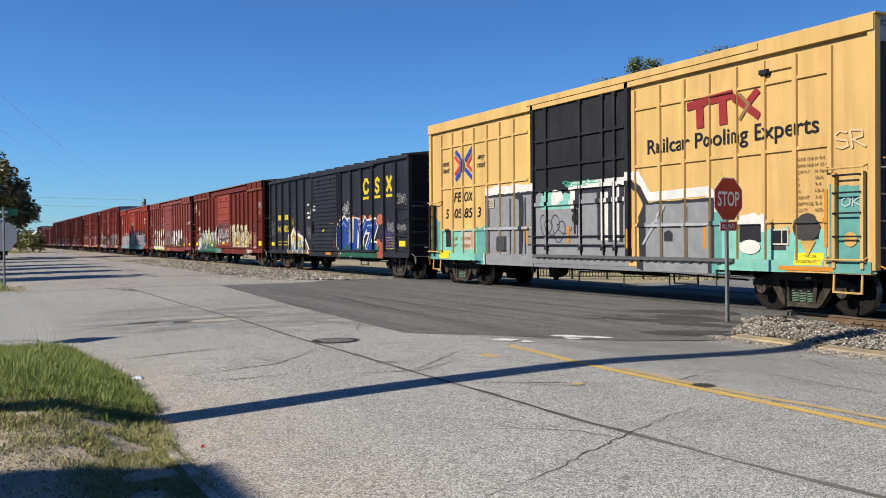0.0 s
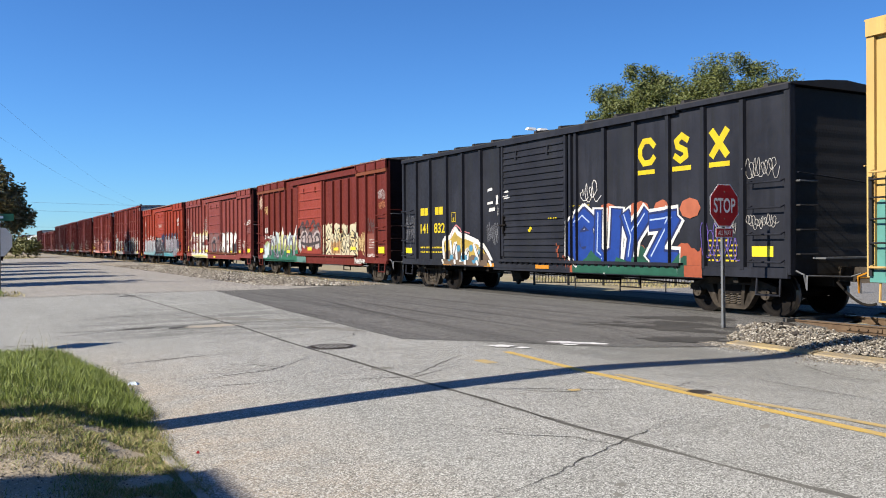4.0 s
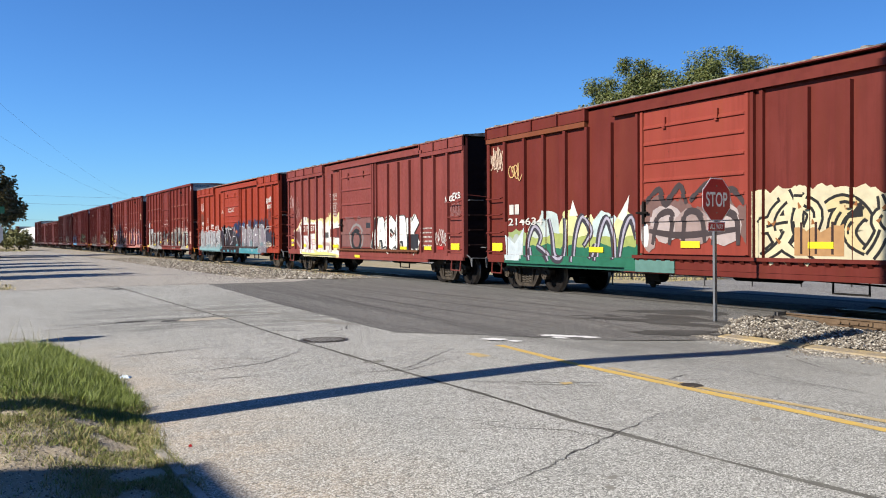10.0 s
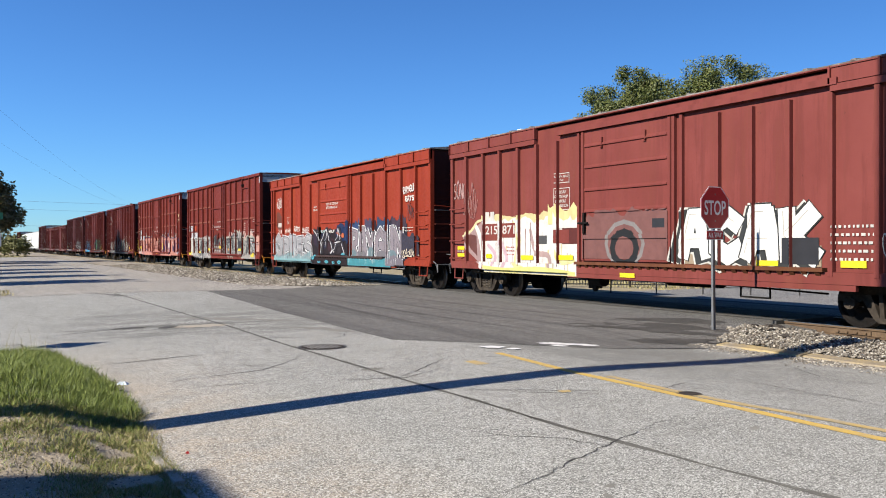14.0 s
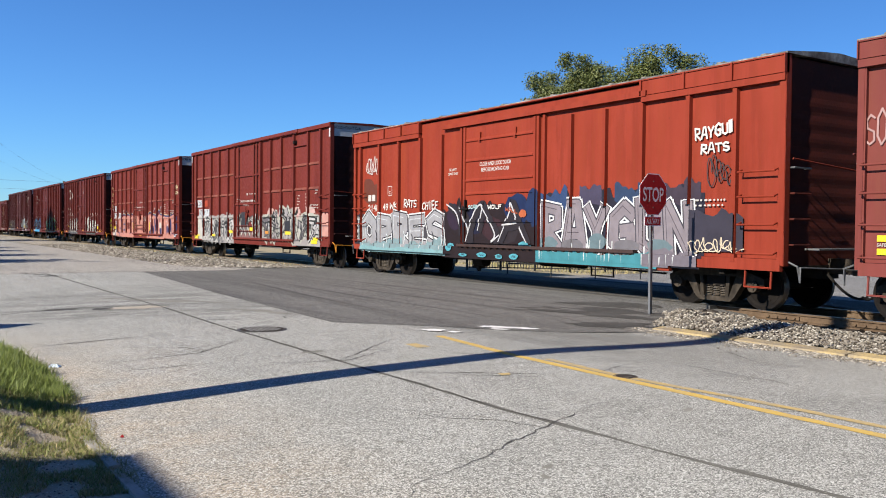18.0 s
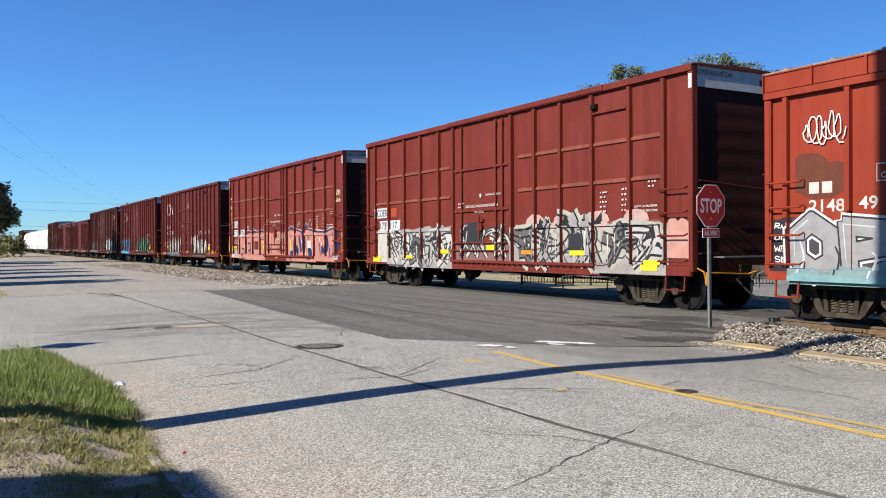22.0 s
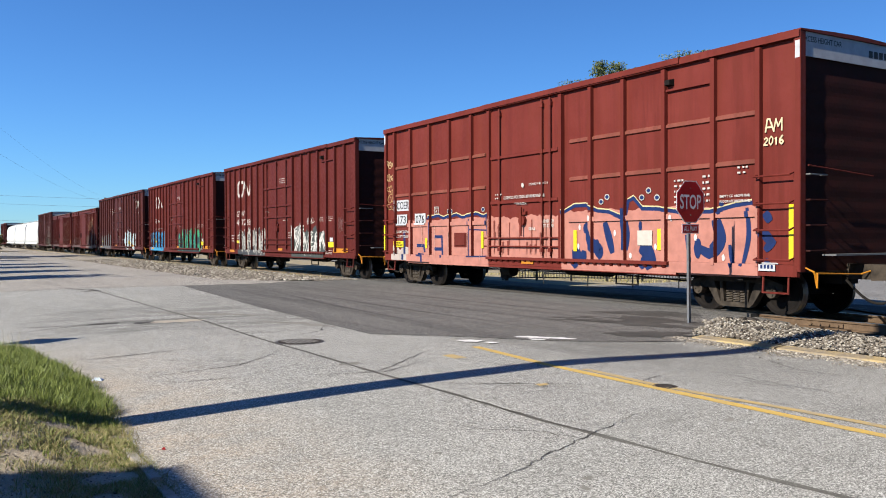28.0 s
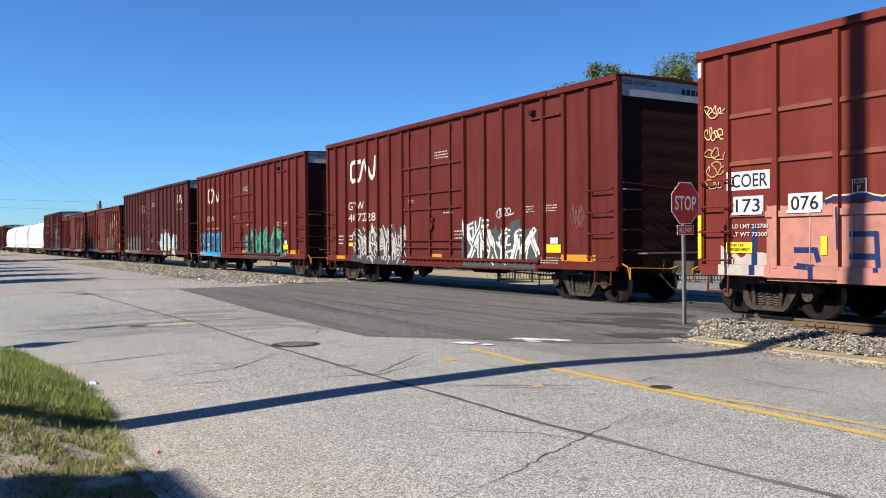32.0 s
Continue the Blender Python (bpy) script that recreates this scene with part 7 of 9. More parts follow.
c.upper_track(6.2, 13.2, 4.27, DKB)
c.grabs((1.1, 1.62, 2.12, 2.6), 0.08)
Y = spray((0.50, 0.37, 0.012))
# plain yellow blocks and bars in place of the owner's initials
c.decal("emblem", c.stroke([(12.42, 3.62), (12.3, 3.74), (12.1, 3.74), (11.98, 3.58), (11.98, 3.4), (12.1, 3.25), (12.32, 3.26), (12.42, 3.36)], 0.13), Y)
c.decal("emblem", c.stroke([(13.42, 3.64), (13.26, 3.74), (13.1, 3.64), (13.14, 3.52), (13.36, 3.42), (13.38, 3.3), (13.22, 3.22), (13.06, 3.32)], 0.13), Y)
c.decal("emblem", c.stroke([(14.1, 3.72), (14.48, 3.24)], 0.15) + c.stroke([(14.48, 3.72), (14.1, 3.24)], 0.15), Y)
for w in (11.9, 12.98, 14.02):
    c.rect("emblem", w, 3.0, w + 0.54, 3.1, Y)
for w, ww in ((1.25, 0.24), (1.53, 0.24), (2.27, 0.24), (2.55, 0.24)):
    c.rect("stencil_mark", w, 2.43, w + ww, 2.68, Y)
c.text("141", 1.25, 1.84, 0.32, Y, 0.52, offset=0.03)
c.text("832", 2.2, 1.84, 0.32, Y, 0.72, offset=0.03)
c.reflectors([(0.13, 1.18, 0.6, 1.36), (15.1, 1.2, 15.6, 1.4)], M_CARYELLOW)
c.reflectors([(2.95, 0.82, 3.45, 0.92), (5.4, 0.82, 5.95, 0.92), (8.0, 0.82, 8.6, 0.92)], M_CARORANGE)
c.bars(14.0, 1.1, 14.75, 1.6, 5, Y, 3)
c.bars(1.25, 1.2, 2.9, 1.5, 2, Y, 4)
c.bars(9.5, 2.4, 9.0 + 1.2, 2.45, 1, Y, 5)
for wa, za, wb, zb in ((5.5, 3.0, 5.77, 3.1), (5.48, 2.62, 5.81, 2.71), (5.57, 2.41, 5.91, 2.53), (5.95, 2.6, 6.13, 2.88), (6.04, 2.3, 6.14, 2.58), (6.47, 2.9, 6.69, 2.97), (6.44, 2.73, 6.74, 2.83)):
    c.decal("graffiti", [[(wa, za), (wb, za + 0.02), (wb - 0.02, zb), (wa + 0.02, zb - 0.02)]], spray(WHITE))
for pts in ([(3.38, 2.18), (3.62, 2.18), (3.62, 2.46), (3.38, 2.46), (3.38, 2.18)],):
    c.decal("stencil_mark", c.stroke(pts, 0.018), Y)
c.text("B", 3.45, 2.21, 0.1, Y, 0.09, offset=0.03)
c.decal("stencil_mark", [[(7.75 + 0.075 * math.cos(0.785 * k), 1.86 + 0.075 * math.sin(0.785 * k)) for k in range(8)]], Y)
c.bars(8.6, 2.12, 9.02, 2.2, 1, Y, 14)
# arch-shaped piece
c.decal("graffiti", [[(2.98, 0.86), (2.98, 1.52), (3.57, 1.9), (4.28, 1.66), (5.2, 1.36), (5.7, 0.84)]], spray((0.36, 0.25, 0.05)))
c.band(3.0, 5.6, 0.84, 1.2, (0.13, 0.09, 0.06), 20, 0.25)
c.loop([(2.95, 0.86), (2.84, 1.2), (2.84, 1.58), (3.25, 1.7), (3.57, 1.95), (3.8, 1.8), (4.28, 1.7), (5.0, 1.52), (5.3, 1.4), (5.62, 1.1), (5.82, 0.84)], 0.11, WHITE)
c.loop([(3.3, 1.66), (3.6, 2.06), (4.0, 1.9), (4.5, 1.8)], 0.028, (0.45, 0.16, 0.17))
c.loop([(2.92, 0.86), (3.08, 1.45)], 0.03, (0.02, 0.02, 0.025))
for pts in ([(3.28, 1.6), (3.42, 1.15), (3.62, 1.5), (3.7, 0.86)], [(3.98, 1.6), (4.05, 1.0), (4.35, 1.3), (4.3, 0.86)], [(4.7, 1.5), (4.95, 1.1), (5.1, 0.86)]):
    c.loop(pts, 0.13, WHITE)
    c.loop([(x + 0.07, z - 0.03) for x, z in pts], 0.03, (0.02, 0.02, 0.025))
for w, z in ((3.35, 1.05), (3.8, 1.35), (4.2, 1.05), (4.55, 1.35), (4.85, 1.0), (5.1, 1.25)):
    c.decal("graffiti", [[(w + 0.12 * math.cos(a), z + 0.11 * math.sin(a)) for a in [0.785 * k for k in range(8)]]], spray((0.06, 0.2, 0.30)))
# blue piece on green
c.band(9.5, 13.9, 0.76, 1.35, (0.30, 0.075, 0.035), 22, 0.2)
c.drips(8.9, 9.6, 0.8, 1.6, 9, (0.30, 0.075, 0.035), 41, (0.04, 0.1))
c.band(9.6, 13.4, 0.76, 1.3, (0.018, 0.07, 0.045), 23, 0.25)
for w in (10.9, 12.0, 12.7, 13.5):
    c.decal("graffiti", [[(w + 0.3 * math.cos(0.785 * k), 2.2 + 0.22 * math.sin(0.785 * k)) for k in range(8)]], spray((0.34, 0.10, 0.05)))
c.letters("GUYZ", 9.45, 13.15, 0.95, 2.32, (0.014, 0.045, 0.22), (0.02, 0.03, 0.1), WHITE, 5, 0.34, 0.075, 0.2, accent=(0.3, 0.36, 0.5))
c.band(9.7, 13.2, 0.78, 1.05, (0.02, 0.09, 0.055), 24, 0.3)
c.scribble(9.9, 10.5, 2.4, 2.95, WHITE, 32, 0.03, 4)
c.scribble(13.9, 14.8, 0.95, 1.9, (0.10, 0.07, 0.26), 33, 0.03, 7)
c.scribble(15.0, 15.7, 2.7, 3.1, OFFWHITE, 34, 0.015, 8)
c.scribble(15.0, 15.7, 1.75, 2.0, OFFWHITE, 35, 0.015, 10)
c.scribble(14.2, 14.7, 1.7, 2.1, OFFWHITE, 36, 0.015, 8)
c.scribble(0.2, 0.9, 1.5, 2.6, (0.16, 0.16, 0.17), 37, 0.015, 12)
c.scribble(5.5, 6.1, 1.5, 2.1, (0.2, 0.2, 0.21), 38, 0.015, 12)
c.running_gear()


def old_boxcar(label, q0, q1, top, coat, door, ribs_l, ribs_r, header, track, door_lines, door_w=(6.35, 9.3), worn=None, end=None):
    """Older boxcar with raised end panels over the posts and a ridged sliding door."""
    c = Car("boxcar", label, q0, q1, top, coat, end or SHADEEND)
    c.shell(roof_ribs=17, roof_lift=0.03, roof_mat=ROOFSNOW, peak=0.14)
    posts = ribs_l + ribs_r
    if worn:
        # posts that are pressed nearly flat along the foot of the side: (height, from, to)
        flat = [w for w in posts if worn[1] < w < worn[2]]
        c.ribs(flat, 0.92, worn[0], 0.11, 0.02)
        c.ribs(flat, worn[0], header, 0.11)
        posts = [w for w in posts if w not in flat]
    c.ribs(posts, 0.92, header, 0.11)
    c.ribs([0.06, c.L - 0.06], 0.9, header, 0.12, DROP - 0.014)
    c.rails(0.06, (0.78, 1.0), (5.8, 13.6, 0.68))
    for a, d in ((0.0, ribs_l[-2]), (ribs_r[-3], c.L)):
        c.slab("eave_panel", a, d, header + 0.14, top - 0.05, DROP - 0.007, coat, chamfer=0.01)
        n = max(3, int((d - a) / 0.9))
        for i in range(n + 1):
            w = a + (d - a) * i / n
            c.slab("gusset", max(0.0, w - 0.02), min(c.L, w + 0.02), header + 0.14, top - 0.03, DROP + 0.04, coat, bump=False, both=False)
    c.slab("header_rail", 0.0, ribs_l[-2], header, header + 0.14, DROP + 0.02, HEADER if coat is CPRED else coat, chamfer=0.01)
    c.slab("header_rail", ribs_r[-3], c.L, header, header + 0.14, DROP + 0.02, HEADER if coat is CPRED else coat, chamfer=0.01)
    c.upper_track(ribs_l[-1] + 0.1, ribs_r[-3] + 0.15, header + 0.17, coat)
    c.slide_door(door_w[0], door_w[1], 1.1, header + 0.1, door_lines, door)
    c.ribs([door_w[0] - 0.14, door_w[1] + 0.08, door_w[1] + 0.3], 0.92, header + 0.1, 0.09, 0.075)
    c.door_track(door_w[0] - 0.2, ribs_r[-3] - 0.1, 1.02, track)
    c.grabs((1.08, 1.6, 2.1, 2.55), 0.08)
    return c


# end walls: red coats darkened, their shade put into the colour
SHADEEND = surface("shaded_end", (0.026, 0.011, 0.010), (0.034, 0.015, 0.013), 1.5, 14.0, 0.85)
OXIDESHADE = surface("shaded_oxide_end", (0.052, 0.012, 0.010), (0.034, 0.012, 0.010), 1.5, 14.0, 0.8)
ROOFSNOW = surface("flaking_roof", (0.10, 0.075, 0.065), (0.34, 0.32, 0.29), 3.0, 14.0, 0.8)
HEADER = paint("header_brown", (0.15, 0.045, 0.02), 1.2, 0.5)
CPRED = paint("boxcar_red", (0.112, 0.019, 0.013), 1.22, 0.2)
CPDOOR = paint("door_red", (0.21, 0.037, 0.024), 1.15, 0.15)
RL, RR = [0.9, 1.83, 2.7, 3.6, 4.45, 5.32], [10.58, 11.41, 12.25, 13.12, 13.98, 14.87]
c = old_boxcar("red boxcar with a lighter red door and cream and green graffiti", 43.6, 59.5, 4.6, CPRED, CPDOOR, RL, RR, 4.12, CPRED, [3.86, 3.5, 3.1, 2.7, 2.32, 1.85], worn=(1.95, 0.5, 13.3))
c.band(0.9, 6.3, 0.7, 1.35, (0.018, 0.10, 0.065), 40, 0.06)
c.band(1.0, 6.2, 1.15, 1.62, (0.24, 0.30, 0.12), 41, 0.12, low=0.2)
c.band(0.9, 1.7, 0.9, 1.5, (0.3, 0.33, 0.3), 42, 0.2)
for k, (w, z, rw, rz, col) in enumerate(((2.85, 1.75, 0.5, 0.42, (0.36, 0.42, 0.40)), (2.3, 1.55, 0.4, 0.35, (0.38, 0.42, 0.36)), (3.75, 1.65, 0.45, 0.5, (0.46, 0.46, 0.22)), (4.4, 1.6, 0.4, 0.42, (0.5, 0.48, 0.26)), (5.1, 1.65, 0.5, 0.45, (0.38, 0.45, 0.43)), (5.75, 1.6, 0.38, 0.5, (0.46, 0.46, 0.24)))):
    c.blob(w, z, rw, rz, col, 43 + k)
c.band(1.9, 6.2, 1.0, 1.5, (0.27, 0.31, 0.09), 47, 0.12, low=0.15)
c.band(1.7, 6.25, 0.74, 1.25, (0.02, 0.125, 0.07), 48, 0.14)
c.decal("graffiti", [[(0.85, 1.55), (1.3, 1.3), (1.75, 1.75), (1.6, 0.85), (0.95, 0.85)]], spray((0.40, 0.45, 0.46)))
for tip in ([(3.7, 2.0), (3.85, 2.38), (4.05, 2.0)], [(5.5, 1.9), (5.9, 2.42), (5.8, 1.8)]):
    c.decal("graffiti", [tip], spray(WHITE))
for pts in ([(1.9, 0.95), (1.95, 1.4), (2.2, 1.75), (2.5, 1.5), (2.35, 1.2)], [(2.3, 1.25), (2.75, 1.05), (2.9, 0.85)], [(2.85, 1.95), (3.0, 1.5), (3.1, 1.0), (3.45, 0.95), (3.55, 1.5), (3.5, 2.0)], [(3.85, 0.85), (3.95, 1.5), (4.2, 1.95), (4.55, 1.6), (4.25, 1.25)],
            [(4.75, 0.9), (4.85, 1.5), (5.1, 1.9), (5.35, 1.5), (5.4, 0.95)], [(5.55, 1.0), (5.7, 1.6), (5.95, 1.9), (6.15, 1.4)], [(4.55, 0.95), (4.7, 1.3)], [(2.05, 0.85), (2.0, 1.2)]):
    c.loop(pts, 0.15, (0.045, 0.04, 0.048))
    c.loop([(w + 0.03, z + 0.02) for w, z in pts], 0.05, (0.30, 0.28, 0.33))
c.band(6.36, 9.28, 1.5, 2.2, (0.15, 0.085, 0.072), 50, 0.3, low=0.3)
for k, (w, z, rw, rz) in enumerate(((7.1, 1.75, 0.5, 0.4), (7.9, 1.65, 0.55, 0.4), (8.7, 1.7, 0.45, 0.42), (6.6, 1.45, 0.22, 0.3))):
    c.blob(w, z, rw, rz, (0.27, 0.20, 0.18) if k % 2 else (0.34, 0.28, 0.26), 120 + k)
for pts in ([(6.5, 2.2), (6.9, 2.5), (7.1, 2.15), (7.5, 2.55), (7.7, 2.15)], [(7.8, 2.2), (8.3, 2.55), (8.5, 2.2), (8.9, 2.4), (9.2, 2.1)], [(6.7, 1.3), (6.9, 1.9), (7.3, 1.95), (7.2, 1.3)], [(7.6, 1.3), (7.7, 1.95), (8.1, 1.9), (8.2, 1.35)], [(8.4, 1.3), (8.6, 1.9), (9.0, 1.85), (9.05, 1.3)], [(6.6, 1.6), (7.6, 1.5), (9.1, 1.62)]):
    c.loop(pts, 0.1, (0.055, 0.04, 0.038))
c.blob(6.5, 1.5, 0.1, 0.28, (0.5, 0.5, 0.48), 131)
c.band(9.4, 13.15, 1.06, 2.3, CREAM, 51, 0.2)
c.piece(9.55, 13.1, 1.1, 2.32, 5, [(0.50, 0.44, 0.28), (0.46, 0.38, 0.2)], (0.02, 0.018, 0.016), CREAM, 8, 0.46, (0.25, 0.10, 0.03), 1)
c.band(10.3, 11.3, 1.12, 1.62, (0.34, 0.19, 0.08), 52, 0.2)
for w in (10.42, 10.72, 11.05):
    c.rect("graffiti", w, 1.15, w + 0.05, 1.72, spray((0.04, 0.02, 0.015)))
c.scribble(13.2, 14.0, 1.1, 2.0, (0.5, 0.36, 0.16), 39, 0.04, 10)
c.tag("PANZER", 12.95, 13.95, 0.74, 0.95, WHITE, 40, 0.045)
c.rect("panel", 14.02, 1.0, 14.85, 1.9, spray((0.19, 0.06, 0.042)))
c.bars(14.2, 1.35, 14.75, 1.75, 4, M_STENCIL, 7)
c.scribble(14.0, 14.9, 1.02, 1.14, WHITE, 41, 0.025, 9)
c.scribble(15.05, 15.6, 3.1, 3.6, (0.40, 0.36, 0.34), 42, 0.03, 5)
c.scribble(15.1, 15.65, 2.75, 3.1, (0.36, 0.15, 0.07), 43, 0.022, 9)
c.scribble(14.1, 14.85, 1.95, 2.5, (0.09, 0.075, 0.07), 44, 0.04, 6)
c.scribble(0.12, 0.8, 3.3, 4.0, (0.48, 0.36, 0.26), 45, 0.04, 9)
c.scribble(1.1, 1.6, 3.0, 3.5, (0.46, 0.30, 0.12), 46, 0.05, 4)
for w in (1.08, 1.34):
    c.rect("stencil_mark", w, 2.1, w + 0.2, 2.37, M_STENCIL)
c.text("214634", 1.02, 1.8, 0.2, M_STENCIL, 1.6, offset=0.02)
c.reflectors([(0.2, 1.08, 0.72, 1.32), (4.5, 1.11, 5.02, 1.24), (7.55, 1.24, 8.08, 1.38), (10.6, 1.25, 11.1, 1.37), (12.4, 1.28, 12.9, 1.4), (15.04, 1.16, 15.56, 1.4)], M_CARYELLOW)
c.rect("side_sill_patch", 6.2, 0.7, 7.4, 0.98, spray((0.10, 0.2, 0.17)))
c.running_gear(lever=None)

CPMAR = paint("boxcar_maroon", (0.165, 0.039, 0.032), 1.2, 0.15)
RUSTY = paint("rusty_track", (0.11, 0.04, 0.02), 1.6, 0.6)
c = old_boxcar("faded maroon boxcar with white sprayed patches", 60.8, 76.69, 4.57, CPMAR, CPMAR, RL, RR, 4.1, RUSTY, [3.86, 3.35, 2.8, 2.29, 1.67])
c.band(1.8, 6.15, 0.7, 2.3, (0.46, 0.40, 0.2), 55, 0.12)
c.band(1.82, 6.15, 0.72, 2.18, WHITE, 56, 0.2)
c.decal("graffiti", [[(0.6, 1.72), (1.0, 1.25), (1.85, 0.8), (1.85, 2.2), (1.2, 1.95)]], spray((0.30, 0.20, 0.19)))
c.decal("graffiti", [[(0.75, 1.68), (1.1, 1.35), (1.45, 1.15), (1.4, 1.75), (1.05, 1.8)]], spray((0.12, 0.045, 0.038)))
c.loop([(0.6, 1.74), (1.1, 1.9), (1.45, 2.15), (1.85, 2.2)], 0.06, (0.5, 0.44, 0.24))
c.loop([(1.35, 2.05), (1.6, 1.7), (1.75, 1.2), (1.7, 0.8)], 0.14, (0.55, 0.52, 0.46))
c.drips(1.85, 6.1, 0.75, 2.2, 9, (0.22, 0.09, 0.07), 65, (0.012, 0.04))
c.drips(1.85, 6.1, 0.75, 1.5, 7, (0.46, 0.40, 0.2), 66, (0.03, 0.08))
for k, pts in enumerate(([(2.0, 1.5), (2.4, 1.2), (2.3, 0.85)], [(3.3, 2.1), (3.6, 1.6), (3.4, 1.0), (3.9, 0.85)], [(4.1, 1.9), (4.35, 1.3), (4.9, 1.2), (5.0, 0.8)], [(2.7, 1.6), (3.0, 1.1), (2.8, 0.8)], [(5.2, 1.4), (5.5, 1.05), (6.0, 1.1)])):
    c.loop(pts, 0.1, ((0.44, 0.31, 0.34), (0.5, 0.46, 0.22), (0.34, 0.24, 0.22))[k % 3])
for w in (2.68, 4.1, 5.2):
    c.rect("graffiti", w, 0.8, w + 0.025, 2.0, spray((0.22, 0.17, 0.15)))
c.loop([(1.85, 0.85), (3.0, 0.78), (4.6, 0.84), (6.1, 0.76)], 0.1, (0.5, 0.46, 0.16))
c.rect("panel", 1.85, 1.6, 2.55, 2.08, CPMAR)
c.rect("panel", 2.75, 1.68, 3.4, 2.08, CPMAR)
for w in (1.9, 2.16):
    c.rect("stencil_mark", w, 2.16, w + 0.2, 2.42, M_STENCIL)
c.text("215", 1.9, 1.78, 0.24, M_STENCIL, 0.62, offset=0.02)
c.text("871", 2.78, 1.78, 0.24, M_STENCIL, 0.6, offset=0.02)
c.band(5.5, 6.1, 1.5, 1.9, (0.1, 0.025, 0.02), 58, 0.02)
c.bars(3.0, 1.2, 3.4, 1.5, 3, spray((0.3, 0.05, 0.04)), 9)
c.rect("panel", 4.5, 1.5, 4.85, 1.72, spray((0.08, 0.08, 0.08)))
for i, body in enumerate(("SECURE", "BOTH HASP", "BEFORE", "MOVING CAR")):
    c.text(body, 5.48 - 0.025 * len(body), 2.77 - 0.115 * i, 0.075, M_STENCIL, 0.052 * len(body), offset=0.03)
c.text("SECURITY DEVICE", 5.23, 3.17, 0.05, M_STENCIL, 0.5, offset=0.03)
c.text("ONLY", 5.4, 3.08, 0.05, M_STENCIL, 0.16, offset=0.03)
for w0, z0, w1, z1 in ((5.15, 2.36, 5.8, 2.9), (5.18, 3.04, 5.78, 3.27)):
    c.decal("stencil_mark", c.stroke([(w0, z0), (w1, z0), (w1, z1), (w0, z1), (w0, z0)], 0.018), M_STENCIL)
c.band(4.9, 6.15, 2.0, 2.42, (0.5, 0.44, 0.2), 53, 0.3)
c.band(5.1, 6.1, 1.9, 2.3, WHITE, 54, 0.35)
c.rect("panel", 5.12, 1.52, 5.78, 1.86, CPMAR)
c.band(6.4, 9.25, 1.15, 2.2, (0.17, 0.075, 0.065), 59, 0.3)
c.decal("graffiti", [q for k in range(12) for q in c.stroke([(7.85 + 0.62 * math.cos(0.5236 * k), 1.5 + 0.5 * math.sin(0.5236 * k)), (7.85 + 0.62 * math.cos(0.5236 * (k + 1)), 1.5 + 0.5 * math.sin(0.5236 * (k + 1)))], 0.1)], spray((0.2, 0.18, 0.17)))
c.decal("graffiti", [q for k in range(12) for q in c.stroke([(7.85 + 0.4 * math.cos(0.5236 * k), 1.4 + 0.36 * math.sin(0.5236 * k)), (7.85 + 0.4 * math.cos(0.5236 * (k + 1)), 1.4 + 0.36 * math.sin(0.5236 * (k + 1)))], 0.17)], spray((0.02, 0.02, 0.02)))
c.rect("panel", 8.75, 1.85, 9.12, 2.05, spray((0.03, 0.03, 0.034)))
c.band(9.5, 12.9, 1.08, 1.5, (0.28, 0.22, 0.15), 60, 0.25)
c.letters("ACAK", 9.35, 12.75, 1.05, 2.2, (0.04, 0.042, 0.04), (0.04, 0.042, 0.04), (0.46, 0.45, 0.4), 12, 0.36, 0.045, 0.1)
c.letters("ACAK", 9.5, 12.85, 1.12, 2.24, (0.58, 0.57, 0.53), (0.028, 0.03, 0.028), None, 12, 0.4, 0.04, 0.1, accent=(0.35, 0.33, 0.28))
c.rect("panel", 12.07, 1.12, 12.85, 1.6, spray((0.03, 0.03, 0.034)))
c.bars(13.15, 1.2, 13.9, 1.9, 5, M_STENCIL, 12)
c.scribble(14.05, 14.85, 1.2, 1.75, WHITE, 47, 0.03, 7)
c.tag("NOEKS", 14.8, 15.6, 2.55, 2.8, WHITE, 48, 0.04, 0.18)
c.scribble(15.0, 15.6, 2.1, 2.55, (0.25, 0.13, 0.12), 49, 0.02, 10)
c.tag("SONC", 0.1, 0.85, 2.85, 3.45, (0.36, 0.22, 0.2), 50, 0.035)
c.scribble(0.8, 1.4, 2.0, 3.3, (0.30, 0.17, 0.15), 50, 0.028, 5)
c.rect("reflector", 14.15, 1.1, 14.55, 1.2, spray((0.35, 0.02, 0.02)))
c.text("SAFETY FIRST", 0.34, 1.26, 0.055, M_STENCIL, 0.44, offset=0.02)
c.reflectors([(0.34, 1.34, 0.78, 1.44), (0.34, 1.13, 0.78, 1.23), (1.95, 1.1, 2.25, 1.22), (3.7, 1.08, 4.26, 1.2), (5.35, 1.1, 5.95, 1.22), (7.75, 0.74, 8.24, 0.84), (11.5, 1.08, 12.0, 1.18), (13.28, 1.08, 13.76, 1.2), (15.02, 1.1, 15.54, 1.3)], M_CARYELLOW)
c.running_gear()

